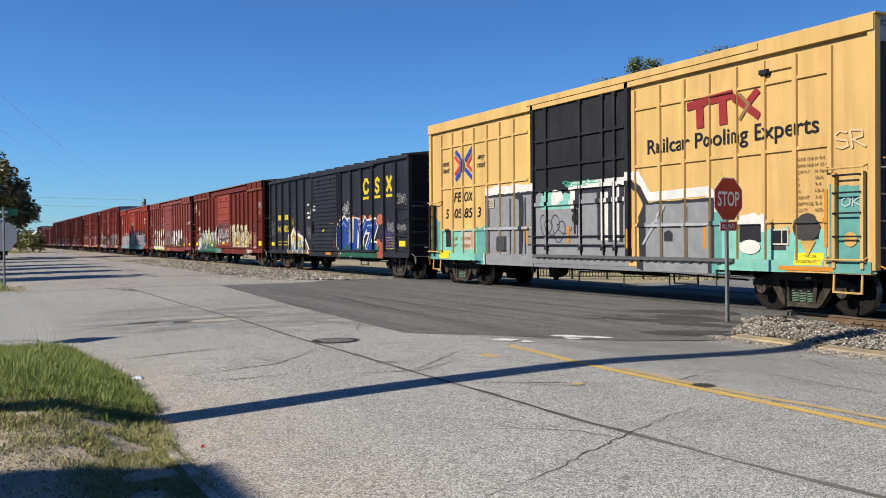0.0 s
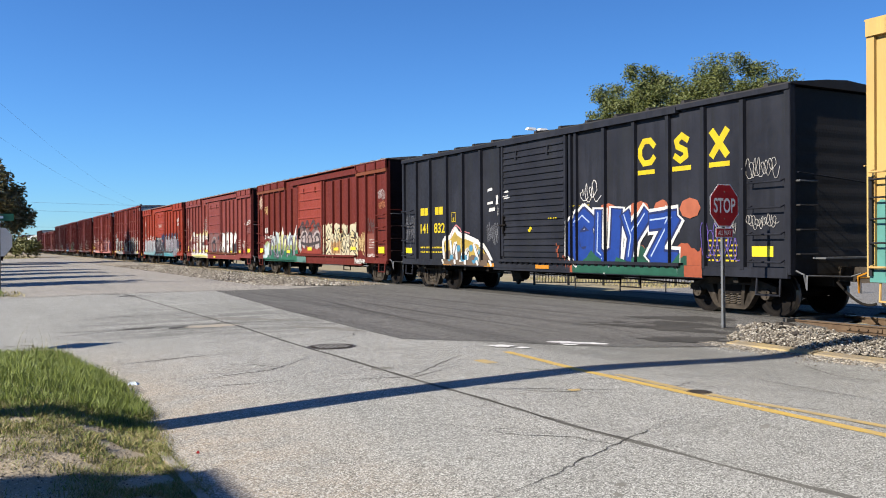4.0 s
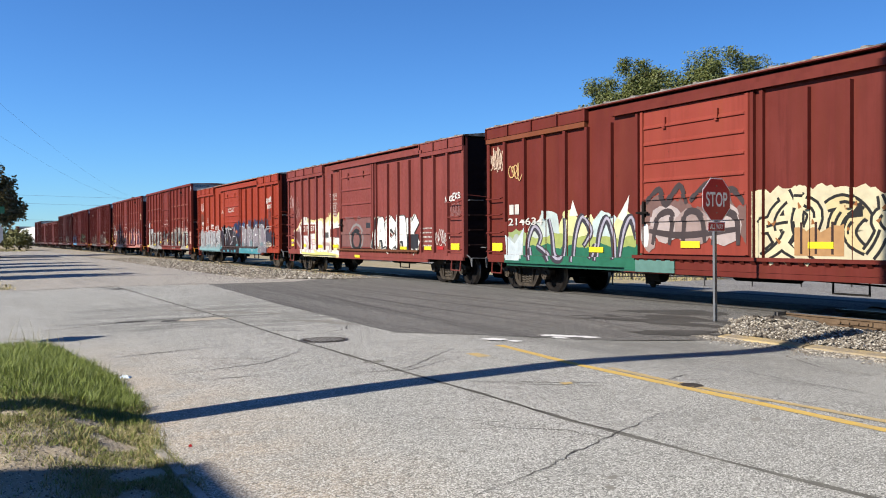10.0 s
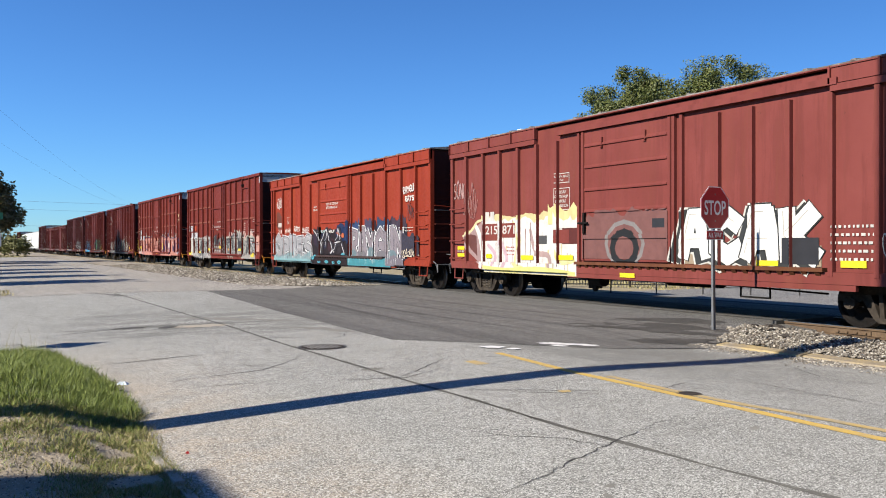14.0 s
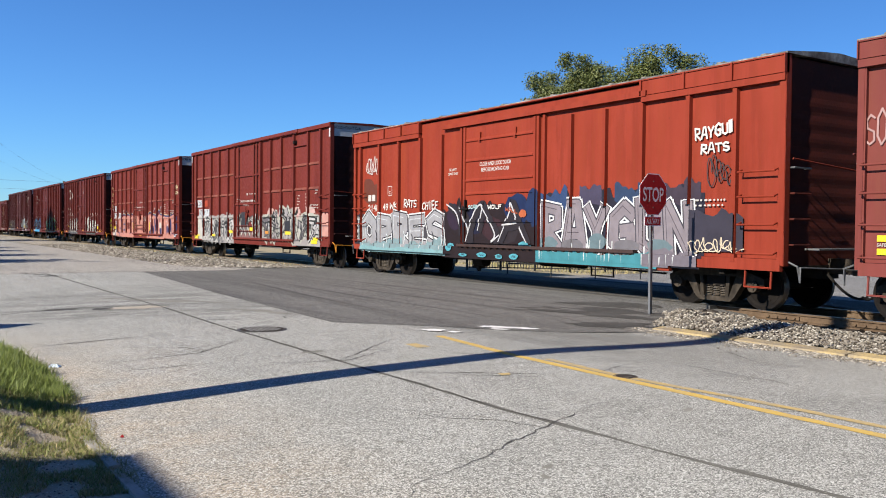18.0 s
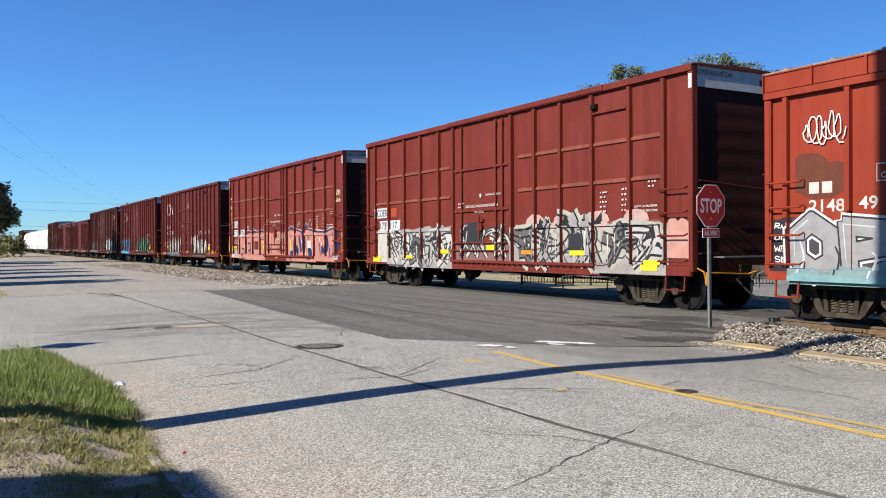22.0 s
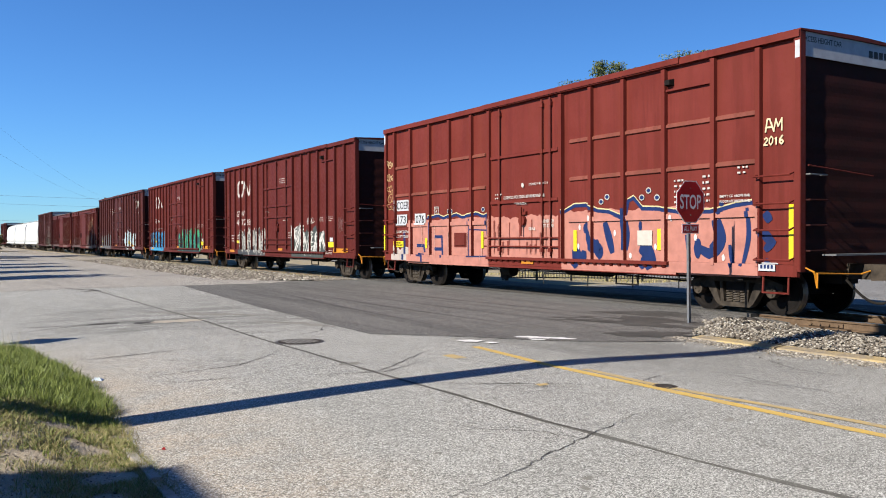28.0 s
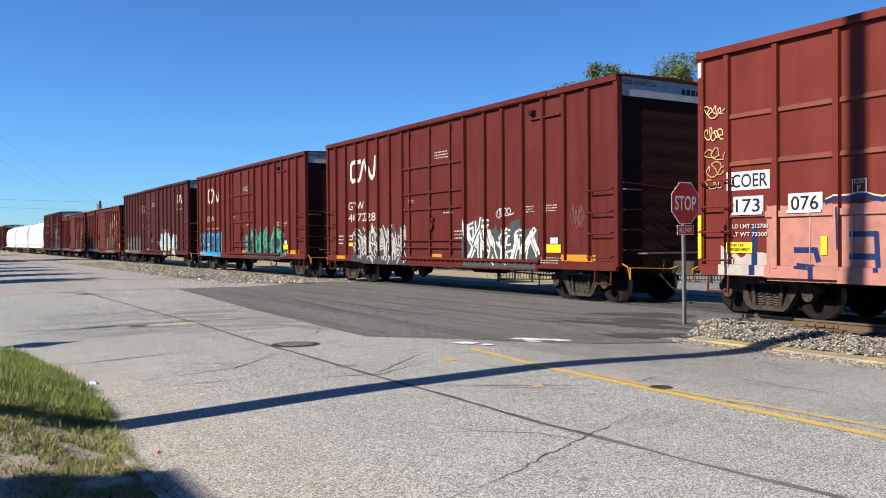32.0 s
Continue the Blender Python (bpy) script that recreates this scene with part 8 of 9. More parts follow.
CPORG = paint("boxcar_orange_red", (0.225, 0.031, 0.0145), 1.15, 0.05)
EL, ER = [0.45, 1.69, 2.9, 4.14, 5.28], [10.63, 11.72, 12.8, 14.01, 15.1]
# its end wall takes a darker orange-red, with shade in the colour
c = old_boxcar("bright orange-red boxcar with silver and aqua graffiti", 77.98, 94.14, 4.6, CPORG, CPORG, EL, ER, 4.1, spray((0.06, 0.035, 0.03)), [3.83, 3.3, 2.77, 2.42, 1.7], (6.4, 9.4), (2.0, 0.6, 14.2), surface("shaded_orange_end", (0.12, 0.024, 0.015), (0.08, 0.02, 0.014), 1.5, 14.0, 0.8))
c.text("CLOSE AND LOCK DOOR", 7.1, 3.12, 0.1, M_STENCIL, 1.34, offset=0.02)
c.text("BEFORE MOVING CAR", 7.18, 2.97, 0.1, M_STENCIL, 1.18, offset=0.02)
c.text("SECURITY", 5.6, 3.06, 0.07, M_STENCIL, 0.36, offset=0.03)
c.text("DEVICE ONLY", 5.54, 2.95, 0.07, M_STENCIL, 0.5, offset=0.03)
c.decal("stencil_mark", c.stroke([(2.18, 2.48), (2.42, 2.48), (2.42, 2.76), (2.18, 2.76), (2.18, 2.48)], 0.018), M_STENCIL)
c.text("C", 2.25, 2.52, 0.1, M_STENCIL, 0.09, offset=0.03)
c.band(0.62, 1.6, 2.28, 2.95, (0.125, 0.035, 0.018), 60, 0.25, low=0.2)
for w in (0.9, 1.16):
    c.rect("stencil_mark", w, 2.33, w + 0.2, 2.53, M_STENCIL)
c.text("2148", 0.9, 2.0, 0.22, M_STENCIL, 0.7, offset=0.02)
c.text("49", 1.86, 2.02, 0.22, M_STENCIL, 0.34, offset=0.02)
c.band(0.12, 0.6, 0.95, 1.9, (0.03, 0.022, 0.03), 58, 0.2)
for k, z in enumerate((1.72, 1.5, 1.3, 1.1)):
    c.tag(("RAI", "OPS", "WKS", "SRE")[k], 0.16, 0.56, z, z + 0.13, WHITE, 110 + k, 0.022)
# door: a dark sprayed mass with purple and navy clouds
c.band(5.3, 9.7, 0.68, 2.12, (0.02, 0.011, 0.011), 61, 0.3)
for k, (w, z, rw, rz, col) in enumerate(((5.9, 1.8, 0.4, 0.35, (0.03, 0.016, 0.03)), (6.9, 1.7, 0.55, 0.35, (0.014, 0.014, 0.035)), (7.7, 1.5, 0.5, 0.3, (0.04, 0.017, 0.02)), (8.7, 1.95, 0.5, 0.42, (0.012, 0.022, 0.07)), (8.3, 1.35, 0.45, 0.25, (0.028, 0.02, 0.022)), (9.35, 2.0, 0.35, 0.45, (0.014, 0.026, 0.075)))):
    c.blob(w, z, rw, rz, col, 140 + k)
c.band(9.5, 14.4, 0.95, 2.28, (0.022, 0.02, 0.032), 62, 0.3)
for k, (w0, w1, z0, z1, col) in enumerate(((9.55, 10.5, 1.9, 2.32, (0.03, 0.055, 0.13)), (10.9, 11.7, 2.0, 2.36, (0.06, 0.05, 0.085)), (12.0, 13.0, 2.0, 2.36, (0.03, 0.05, 0.10)), (13.2, 14.3, 2.0, 2.4, (0.05, 0.035, 0.05)))):
    c.band(w0, w1, z0, z1, col, 150 + k, 0.28, 0.05, low=0.2)
c.band(0.5, 5.45, 0.72, 1.2, (0.16, 0.24, 0.25), 63, 0.2)
c.band(0.55, 5.4, 0.98, 1.8, (0.06, 0.055, 0.06), 64, 0.25, low=0.2)
c.letters("OPRES", 0.5, 5.4, 0.82, 2.0, (0.27, 0.265, 0.27), (0.035, 0.03, 0.035), (0.48, 0.49, 0.48), 14, 0.29, 0.045, 0.16, accent=(0.44, 0.45, 0.46))
for k, (w, rw) in enumerate(((1.0, 0.45), (1.75, 0.4), (2.6, 0.5), (3.5, 0.4), (4.3, 0.5), (5.0, 0.4))):
    c.band(w - rw, w + rw, 0.8, 1.02 + 0.06 * (k % 3), (0.18, 0.26, 0.27), 160 + k, 0.16, 0.05)
for k, w in enumerate((0.72, 1.42, 2.1, 2.45, 3.15, 3.6, 4.2, 4.75, 5.25)):
    c.loop([(w, 1.5 - 0.1 * (k % 3)), (w + 0.08, 1.2), (w - 0.04 + 0.05 * (k % 2), 0.86)], 0.03, (0.04, 0.04, 0.045) if k % 2 else (0.42, 0.45, 0.45))
c.band(0.5, 5.45, 0.72, 0.88, (0.17, 0.30, 0.31), 69, 0.1)
for pts in ([(5.6, 2.12), (6.1, 1.85), (6.3, 1.3)], [(6.25, 2.12), (6.65, 1.55), (6.8, 1.1)], [(6.6, 1.1), (7.0, 1.9), (7.35, 2.05), (7.15, 1.4)], [(7.3, 2.05), (7.9, 1.35), (7.75, 1.12), (8.1, 1.3)], [(8.05, 1.12), (8.5, 1.85), (8.55, 2.1), (8.9, 1.5), (9.2, 1.1)], [(8.2, 1.55), (8.8, 1.6)]):
    c.loop(pts, 0.2, (0.026, 0.02, 0.023))
    c.loop([(w - 0.1, z + 0.03) for w, z in pts], 0.035, (0.42, 0.41, 0.41))
c.tag("SCAR", 6.63, 7.05, 2.0, 2.12, (0.30, 0.42, 0.42), 72, 0.025)
c.tag("WOLF", 7.5, 8.1, 1.98, 2.12, WHITE, 73, 0.03)
c.tag("WALL", 8.25, 8.75, 1.92, 2.04, (0.34, 0.08, 0.03), 74, 0.025, -0.15)
c.blob(8.95, 1.86, 0.15, 0.1, (0.36, 0.09, 0.035), 75)
c.letters("RAYGUN", 9.6, 14.15, 0.92, 2.2, (0.215, 0.185, 0.20), (0.06, 0.055, 0.065), (0.56, 0.56, 0.55), 16, 0.31, 0.04, 0.16, accent=(0.09, 0.075, 0.085))
for k, (w, z, rw, rz) in enumerate(((9.9, 1.15, 0.3, 0.16), (10.7, 1.1, 0.35, 0.18), (11.5, 1.2, 0.3, 0.2), (12.4, 1.12, 0.4, 0.17), (13.3, 1.15, 0.35, 0.16))):
    c.blob(w, z, rw, rz, ((0.12, 0.17, 0.185), (0.15, 0.14, 0.15))[k % 2], 170 + k)
c.band(9.5, 13.3, 0.70, 1.0, (0.05, 0.205, 0.235), 66, 0.14)
c.band(12.9, 14.3, 0.74, 1.05, (0.16, 0.14, 0.16), 67, 0.2)
c.drips(9.5, 13.9, 0.72, 1.25, 16, (0.46, 0.47, 0.46), 17)
for k, (w, z, rw, rz) in enumerate(((5.75, 0.98, 0.17, 0.12), (6.45, 0.78, 0.2, 0.05), (7.3, 0.8, 0.22, 0.07), (8.05, 0.78, 0.16, 0.06), (8.65, 0.8, 0.2, 0.07), (9.0, 1.08, 0.22, 0.1))):
    c.blob(w, z, rw, rz, (0.07, 0.27, 0.32), 180 + k)
    c.tag("SRW"[k % 3], w - 0.08, w + 0.1, z - 0.03, z + 0.04, (0.03, 0.07, 0.09), 190 + k, 0.014)
c.scribble(0.85, 1.6, 3.1, 3.7, WHITE, 51, 0.04, 6)
c.tag("WK", 2.35, 2.85, 2.05, 2.32, WHITE, 52, 0.036)
c.tag("RATS", 3.2, 3.95, 2.08, 2.36, WHITE, 53, 0.036)
c.tag("CHIEF", 4.25, 5.1, 2.0, 2.28, WHITE, 54, 0.036)
c.tag("RAYGUN", 14.15, 15.1, 3.2, 3.48, WHITE, 18, 0.04, 0.1)
c.tag("RATS", 14.3, 14.98, 2.93, 3.15, WHITE, 19, 0.04, 0.06)
c.scribble(14.5, 15.0, 2.3, 2.9, (0.05, 0.04, 0.04), 53, 0.035, 5)
c.band(14.05, 15.3, 1.1, 1.85, (0.04, 0.035, 0.05), 68, 0.2)
c.scribble(14.1, 15.2, 1.05, 1.35, (0.5, 0.42, 0.3), 54, 0.035, 8)
c.bars(14.2, 1.95, 14.9, 2.15, 2, M_STENCIL, 14)
c.running_gear()


def tall_boxcar(label, q0, q1, coat, belts, ribs_l, ribs_r, lines, rods, doorw):
    c = Car("boxcar", label, q0, q1, 5.15, coat, OXIDESHADE)
    c.shell(peak=0.05, roof_ribs=19, roof_lift=0.006, roof_mat=coat)
    c.ribs(ribs_l + ribs_r, 0.95, 4.98, 0.12)
    c.ribs([0.06, c.L - 0.06], 0.9, 4.99, 0.12, DROP - 0.014)
    if belts:
        c.belts(belts, ribs_l[0], doorw[0] - 0.25, 0.11, material=FADEBELT, gaps=ribs_l)
        c.belts(belts, doorw[1] + 0.3, ribs_r[-1], 0.11, material=FADEBELT, gaps=ribs_r)
    c.rails(0.15, (0.78, 1.0), (3.0, c.L - 2.9, 0.72))
    c.plug_door(doorw[0], doorw[1], 1.0, 4.92, lines, rods, coat)
    c.upper_track(doorw[0] - 0.3, doorw[1] + 3.9, 5.08, coat)
    c.door_track(doorw[0] - 0.1, doorw[1] + 3.6, 0.95, coat)
    c.grabs((1.08, 1.62, 2.1, 2.6), 0.09)
    c.slab("brake_wheel_bracket", c.L - 3.2, c.L - 3.02, 4.62, 4.76, 0.12, M_TRUCK, both=False, chamfer=0.02)
    c.slab("gusset_plate", c.L - 3.2, c.L - 2.0, 4.5, 4.56, 0.07, coat, both=False, chamfer=0.01)
    height_panel(c)
    return c


FADEBELT = paint("faded_belt", (0.17, 0.05, 0.035), 1.4, 0.4)
COERRED = paint("boxcar_oxide", (0.132, 0.021, 0.0145), 1.22, 0.12)
FL, FR = [0.7, 1.78, 2.98, 4.14, 5.34], [10.42, 11.51, 12.73, 14.03, 15.09]
for k, (q0, q1, lab) in enumerate(((95.92, 111.86, "oxide-red tall boxcar with silver-white graffiti along the bottom"), (114.06, 130.05, "oxide-red tall boxcar painted pink and blue along the bottom"))):
    c = tall_boxcar(lab, q0, q1, COERRED, [3.8, 2.9, 1.93], FL, FR, [3.66, 2.45], [6.77, 8.62, 8.95], (6.32, 9.3))
    end_patch(c)
    c.rect("panel", 0.72, 2.4, 1.62, 2.75, M_PANELWHITE)
    c.text("COER", 0.77, 2.45, 0.25, M_STENCILBLACK, 0.8, offset=0.01)
    if k:
        c.band(1.55, 6.25, 0.72, 2.08, PINK, 70, 0.06)
        c.band(0.5, 1.55, 0.8, 1.3, (0.4, 0.34, 0.3), 71, 0.3)
        c.band(6.3, 9.3, 1.0, 2.05, PINK, 72, 0.12)
        c.band(9.4, 15.1, 0.74, 2.12, PINK, 73, 0.1)
        for a, d in ((2.75, 6.2), (9.6, 15.0)):
            pts = [(a + (d - a) * i / 24, 2.1 + 0.075 * abs(math.sin(i * 0.42)) + 0.02 * math.sin(i * 1.7)) for i in range(25)] if a < 9 else [(9.4, 2.12), (9.8, 2.26), (10.2, 2.26), (10.6, 2.12), (11.0, 2.08), (11.4, 1.95), (11.55, 2.0), (11.62, 2.3), (11.78, 2.36), (12.05, 2.12), (12.5, 2.1), (13.1, 2.02), (14.0, 2.0), (14.5, 2.1), (14.9, 2.14)]
            c.decal("graffiti", c.stroke([(p[0], p[1] + 0.05) for p in pts], 0.04), spray((0.5, 0.42, 0.22)))
            c.decal("graffiti", c.stroke(pts, 0.08), spray(NAVY))
        for pts, th in (([(1.28, 1.72), (1.28, 0.85)], 0.13), ([(2.15, 1.28), (2.55, 1.28), (2.6, 1.1)], 0.1), ([(2.2, 1.0), (2.5, 0.98), (2.5, 0.8)], 0.1), ([(3.2, 1.55), (3.65, 1.55), (3.68, 0.95)], 0.09), ([(3.2, 1.18), (3.6, 1.18)], 0.1),
                        ([(5.12, 2.05), (5.12, 0.98), (6.1, 1.0)], 0.04), ([(5.2, 1.75), (6.1, 1.72)], 0.035), ([(6.05, 2.1), (6.1, 1.6)], 0.11), ([(3.0, 2.0), (3.02, 1.3)], 0.04)):
            c.decal("graffiti", c.stroke(pts, th), spray(NAVY))
        for pts, th in (([(10.3, 1.68), (10.38, 1.4), (10.68, 1.2), (10.6, 1.05)], 0.16), ([(10.86, 1.85), (11.0, 1.5), (11.12, 1.15)], 0.12), ([(11.5, 1.95), (11.58, 1.6), (11.55, 1.22)], 0.1), ([(11.98, 1.3), (12.2, 1.2), (12.38, 0.84)], 0.2), ([(12.3, 1.2), (12.05, 0.86)], 0.16),
                        ([(9.82, 1.25), (9.9, 1.0), (9.8, 0.84)], 0.2), ([(10.15, 1.2), (10.1, 0.9)], 0.12), ([(14.1, 1.84), (14.2, 1.45), (13.95, 1.18), (13.65, 1.28)], 0.13), ([(14.4, 1.35), (14.48, 0.92)], 0.06), ([(13.3, 1.55), (13.4, 1.0)], 0.05), ([(14.8, 2.05), (14.84, 1.5), (14.7, 0.95)], 0.06),
                        ([(15.2, 1.95), (15.32, 1.78)], 0.1), ([(15.15, 1.6), (15.35, 1.4)], 0.11), ([(15.2, 1.25), (15.42, 1.45)], 0.09)):
            c.loop(pts, th * 1.25, NAVY)
        for k, (w, z, rw, rz) in enumerate(((10.25, 1.72, 0.12, 0.16), (10.6, 1.28, 0.08, 0.2), (13.6, 1.28, 0.1, 0.2), (14.15, 2.0, 0.07, 0.06), (14.2, 2.14, 0.06, 0.05), (11.5, 2.08, 0.06, 0.08), (12.0, 1.75, 0.05, 0.12), (15.25, 1.05, 0.06, 0.06))):
            c.blob(w, z, rw, rz, NAVY, 90 + k)
        for k, (w, z) in enumerate(((9.95, 1.3), (10.4, 1.95), (11.2, 1.6), (12.45, 1.3), (13.35, 1.7), (13.55, 1.5), (14.25, 1.1), (11.7, 1.1), (10.0, 1.75), (12.9, 1.9))):
            c.blob(w, z, 0.04, 0.07, (0.56, 0.50, 0.48), 100 + k)
        c.rect("panel", 11.95, 1.36, 12.12, 1.62, spray((0.05, 0.05, 0.04)))
        c.rect("panel", 12.16, 1.36, 12.33, 1.62, spray((0.05, 0.05, 0.04)))
        c.drips(6.4, 9.2, 1.0, 2.0, 16, (0.20, 0.05, 0.035), 94, (0.03, 0.1))
        c.drips(1.6, 6.1, 0.8, 2.1, 6, (0.46, 0.25, 0.2), 95, (0.02, 0.06))
        for w, z in ((10.75, 2.32), (10.95, 2.42), (12.05, 2.36), (12.25, 2.5), (12.5, 2.34), (4.2, 2.3), (5.9, 2.3)):
            c.decal("graffiti", [[(w + 0.085 * math.cos(0.785 * i), z + 0.07 * math.sin(0.785 * i)) for i in range(8)]], spray(OFFWHITE))
            c.decal("graffiti", [[(w + 0.06 * math.cos(0.785 * i), z + 0.045 * math.sin(0.785 * i)) for i in range(8)]], spray(NAVY))
        c.rect("panel", 4.38, 1.25, 5.05, 1.66, CPRED)
        c.slab("vent_box", 4.43, 5.0, 1.28, 1.63, 0.05, CPRED, both=False, chamfer=0.02)
        c.rect("panel", 11.92, 1.33, 12.36, 1.65, spray((0.46, 0.42, 0.36)))
        for w, z0, z1 in ((2.72, 1.2, 1.52), (5.86, 1.22, 1.69), (9.84, 1.18, 1.68), (12.57, 1.23, 1.68), (15.78, 1.1, 2.08), (0.08, 1.1, 1.95)):
            c.rect("reflector", w - 0.06, z0, w + 0.06, z1, M_CARYELLOW)
        c.rect("reflector", 7.8, 0.84, 8.3, 0.94, M_CARORANGE)
        c.rect("reflector", 0.72, 1.22, 1.25, 1.42, M_CARYELLOW)
        c.rect("panel", 0.82, 1.93, 1.5, 2.28, M_PANELWHITE)
        c.rect("panel", 2.02, 1.93, 2.7, 2.28, M_PANELWHITE)
        c.text("173", 0.88, 1.98, 0.25, M_STENCILBLACK, 0.54, offset=0.01)
        c.text("076", 2.08, 1.98, 0.25, M_STENCILBLACK, 0.54, offset=0.01)
        c.tag("AM", 15.2, 15.6, 3.4, 3.66, (0.55, 0.46, 0.28), 55, 0.03)
        c.tag("2016", 15.18, 15.62, 3.16, 3.34, (0.55, 0.46, 0.28), 56, 0.028)
        c.text("LD LMT 212700", 0.8, 1.68, 0.08, M_STENCIL, 0.8, offset=0.02)
        c.text("LT WT 73300", 0.8, 1.53, 0.08, M_STENCIL, 0.78, offset=0.02)
        c.decal("stencil_mark", c.stroke([(3.25, 2.23), (3.49, 2.23), (3.49, 2.45), (3.25, 2.45), (3.25, 2.23)], 0.018), M_STENCIL)
        c.text("F", 3.33, 2.26, 0.09, M_STENCIL, 0.07, offset=0.03)
        c.text("PLATE", 3.28, 2.38, 0.045, M_STENCIL, 0.17, offset=0.03)
        c.text("THIS CAR", 0.76, 1.34, 0.05, M_STENCILBLACK, 0.3, offset=0.03)
        c.text("EXCEEDS HEIGHT", 0.76, 1.26, 0.05, M_STENCILBLACK, 0.44, offset=0.03)
        c.rect("panel", 15.14, 0.88, 15.5, 1.03, M_PANELWHITE)
        c.decal("graffiti", [[(15.18 + 0.075 * i, 0.92), (15.23 + 0.075 * i, 0.92), (15.23 + 0.075 * i, 0.99), (15.18 + 0.075 * i, 0.99)] for i in range(4)], spray(NAVY))
        c.text("UNLATCH", 8.66, 1.88, 0.08, M_STENCIL, 0.42, offset=0.03)
        c.text("TO CLOSE", 8.66, 1.76, 0.08, M_STENCIL, 0.42, offset=0.03)
        c.text("SEAL", 8.05, 1.7, 0.07, M_STENCIL, 0.3, offset=0.02)
        for i in range(3):
            c.scribble(0.2, 0.55, 2.4 + 0.3 * i, 2.68 + 0.3 * i, (0.46, 0.32, 0.14), 56 + i, 0.03, 2)
        c.scribble(0.15, 0.6, 3.85, 4.1, (0.5, 0.36, 0.18), 62, 0.035, 4)
        c.scribble(0.15, 0.6, 3.38, 3.65, (0.5, 0.36, 0.18), 65, 0.035, 4)
    else:
        c.band(0.8, 1.7, 0.85, 1.95, OFFWHITE, 74, 0.4)
        c.band(1.7, 6.2, 0.72, 2.0, (0.27, 0.25, 0.235), 75, 0.12)
        c.piece(1.75, 6.1, 0.78, 2.1, 5, [(0.32, 0.30, 0.285), (0.12, 0.113, 0.11), (0.42, 0.40, 0.38)], (0.02, 0.02, 0.022), (0.36, 0.345, 0.32), 20, 0.42, (0.10, 0.095, 0.09))
        c.scribble(2.2, 5.9, 0.85, 1.8, (0.05, 0.05, 0.052), 63, 0.06, 7)
        c.drips(1.8, 6.1, 0.75, 1.7, 10, (0.42, 0.40, 0.38), 21, (0.03, 0.1))
        c.band(6.4, 9.25, 1.0, 1.5, (0.20, 0.10, 0.09), 76, 0.2)
        c.piece(6.45, 9.2, 1.05, 2.0, 5, OFFWHITE, (0.03, 0.03, 0.032), None, 22, 0.36)
        c.rect("panel", 1.0, 1.95, 1.55, 2.3, M_PANELWHITE)
        c.text("173", 1.04, 2.0, 0.25, M_STENCILBLACK, 0.46, offset=0.01)
        c.rect("panel", 1.78, 1.95, 2.6, 2.3, M_PANELWHITE)
        c.text("117", 1.86, 2.0, 0.25, M_STENCILBLACK, 0.5, offset=0.01)
        c.rect("panel", 1.9, 2.42, 2.35, 2.72, spray((0.33, 0.05, 0.02)))
        c.rect("panel", 7.05, 1.5, 7.65, 2.1, spray((0.03, 0.03, 0.034)))
        c.band(9.35, 12.8, 0.9, 1.95, (0.27, 0.25, 0.235), 77, 0.14)
        c.band(12.8, 15.2, 0.76, 1.92, (0.29, 0.26, 0.245), 79, 0.14)
        for w in (10.4, 11.6, 12.9, 14.2):
            c.decal("graffiti", [[(w + 0.42 * math.cos(0.5236 * i), 2.0 + 0.24 * math.sin(0.5236 * i)) for i in range(12)]], spray((0.42, 0.27, 0.24)))
        c.piece(9.4, 15.1, 0.9, 2.15, 6, [(0.28, 0.255, 0.25), (0.12, 0.105, 0.108), (0.38, 0.36, 0.35)], (0.02, 0.022, 0.02), (0.34, 0.33, 0.28), 23, 0.42, OFFWHITE)
        c.drips(9.5, 15.1, 0.9, 1.8, 10, (0.42, 0.40, 0.38), 24, (0.03, 0.1))
        c.scribble(9.7, 15.0, 0.9, 1.8, (0.05, 0.05, 0.052), 64, 0.05, 9)
        c.band(15.2, 15.85, 1.15, 1.95, (0.42, 0.22, 0.18), 78, 0.2)
        c.rect("panel", 11.8, 1.3, 12.3, 1.72, spray((0.03, 0.03, 0.034)))
        c.reflectors([(0.62, 0.86, 1.17, 1.06), (3.0, 1.0, 3.5, 1.1), (5.4, 1.18, 5.9, 1.3), (8.1, 1.3, 8.62, 1.44), (11.86, 1.18, 12.4, 1.3), (14.44, 0.87, 14.95, 1.1)], M_CARYELLOW)
        c.rect("reflector", 9.78, 1.19, 10.3, 1.3, M_CARORANGE)
    c.text("CLOSE AND LOCK DOORS BEFORE MOVING CAR", 6.95, 2.53, 0.08, M_STENCIL, 1.77, offset=0.02)
    c.text("OPENING W 10-6 H 12-4", 8.07, 2.84, 0.06, M_STENCIL, 0.78, offset=0.02)
    c.text("OPEN CLOSE", 7.52, 2.36, 0.06, M_STENCIL, 0.46, offset=0.02)
    c.bars(6.55, 2.55, 6.85, 2.75, 2, M_STENCIL, 16)
    c.bars(13.0, 2.2, 13.25, 2.75, 5, M_STENCIL, 17)
    c.bars(13.75, 2.2, 14.0, 2.8, 5, M_STENCIL, 18)
    c.bars(14.6, 2.7, 14.85, 2.9, 2, M_STENCIL, 19)
    c.text("EMPTY CG ABOVE RAIL", 14.18, 2.26, 0.05, M_STENCIL, 0.72, offset=0.03)
    c.text("FLOOR HT ABOVE RAIL", 14.18, 2.16, 0.05, M_STENCIL, 0.72, offset=0.03)
    c.decal("emblem", [[(7.8 + 0.06 * math.cos(0.785 * i), 2.86 + 0.06 * math.sin(0.785 * i)) for i in range(8)]], M_STENCIL)
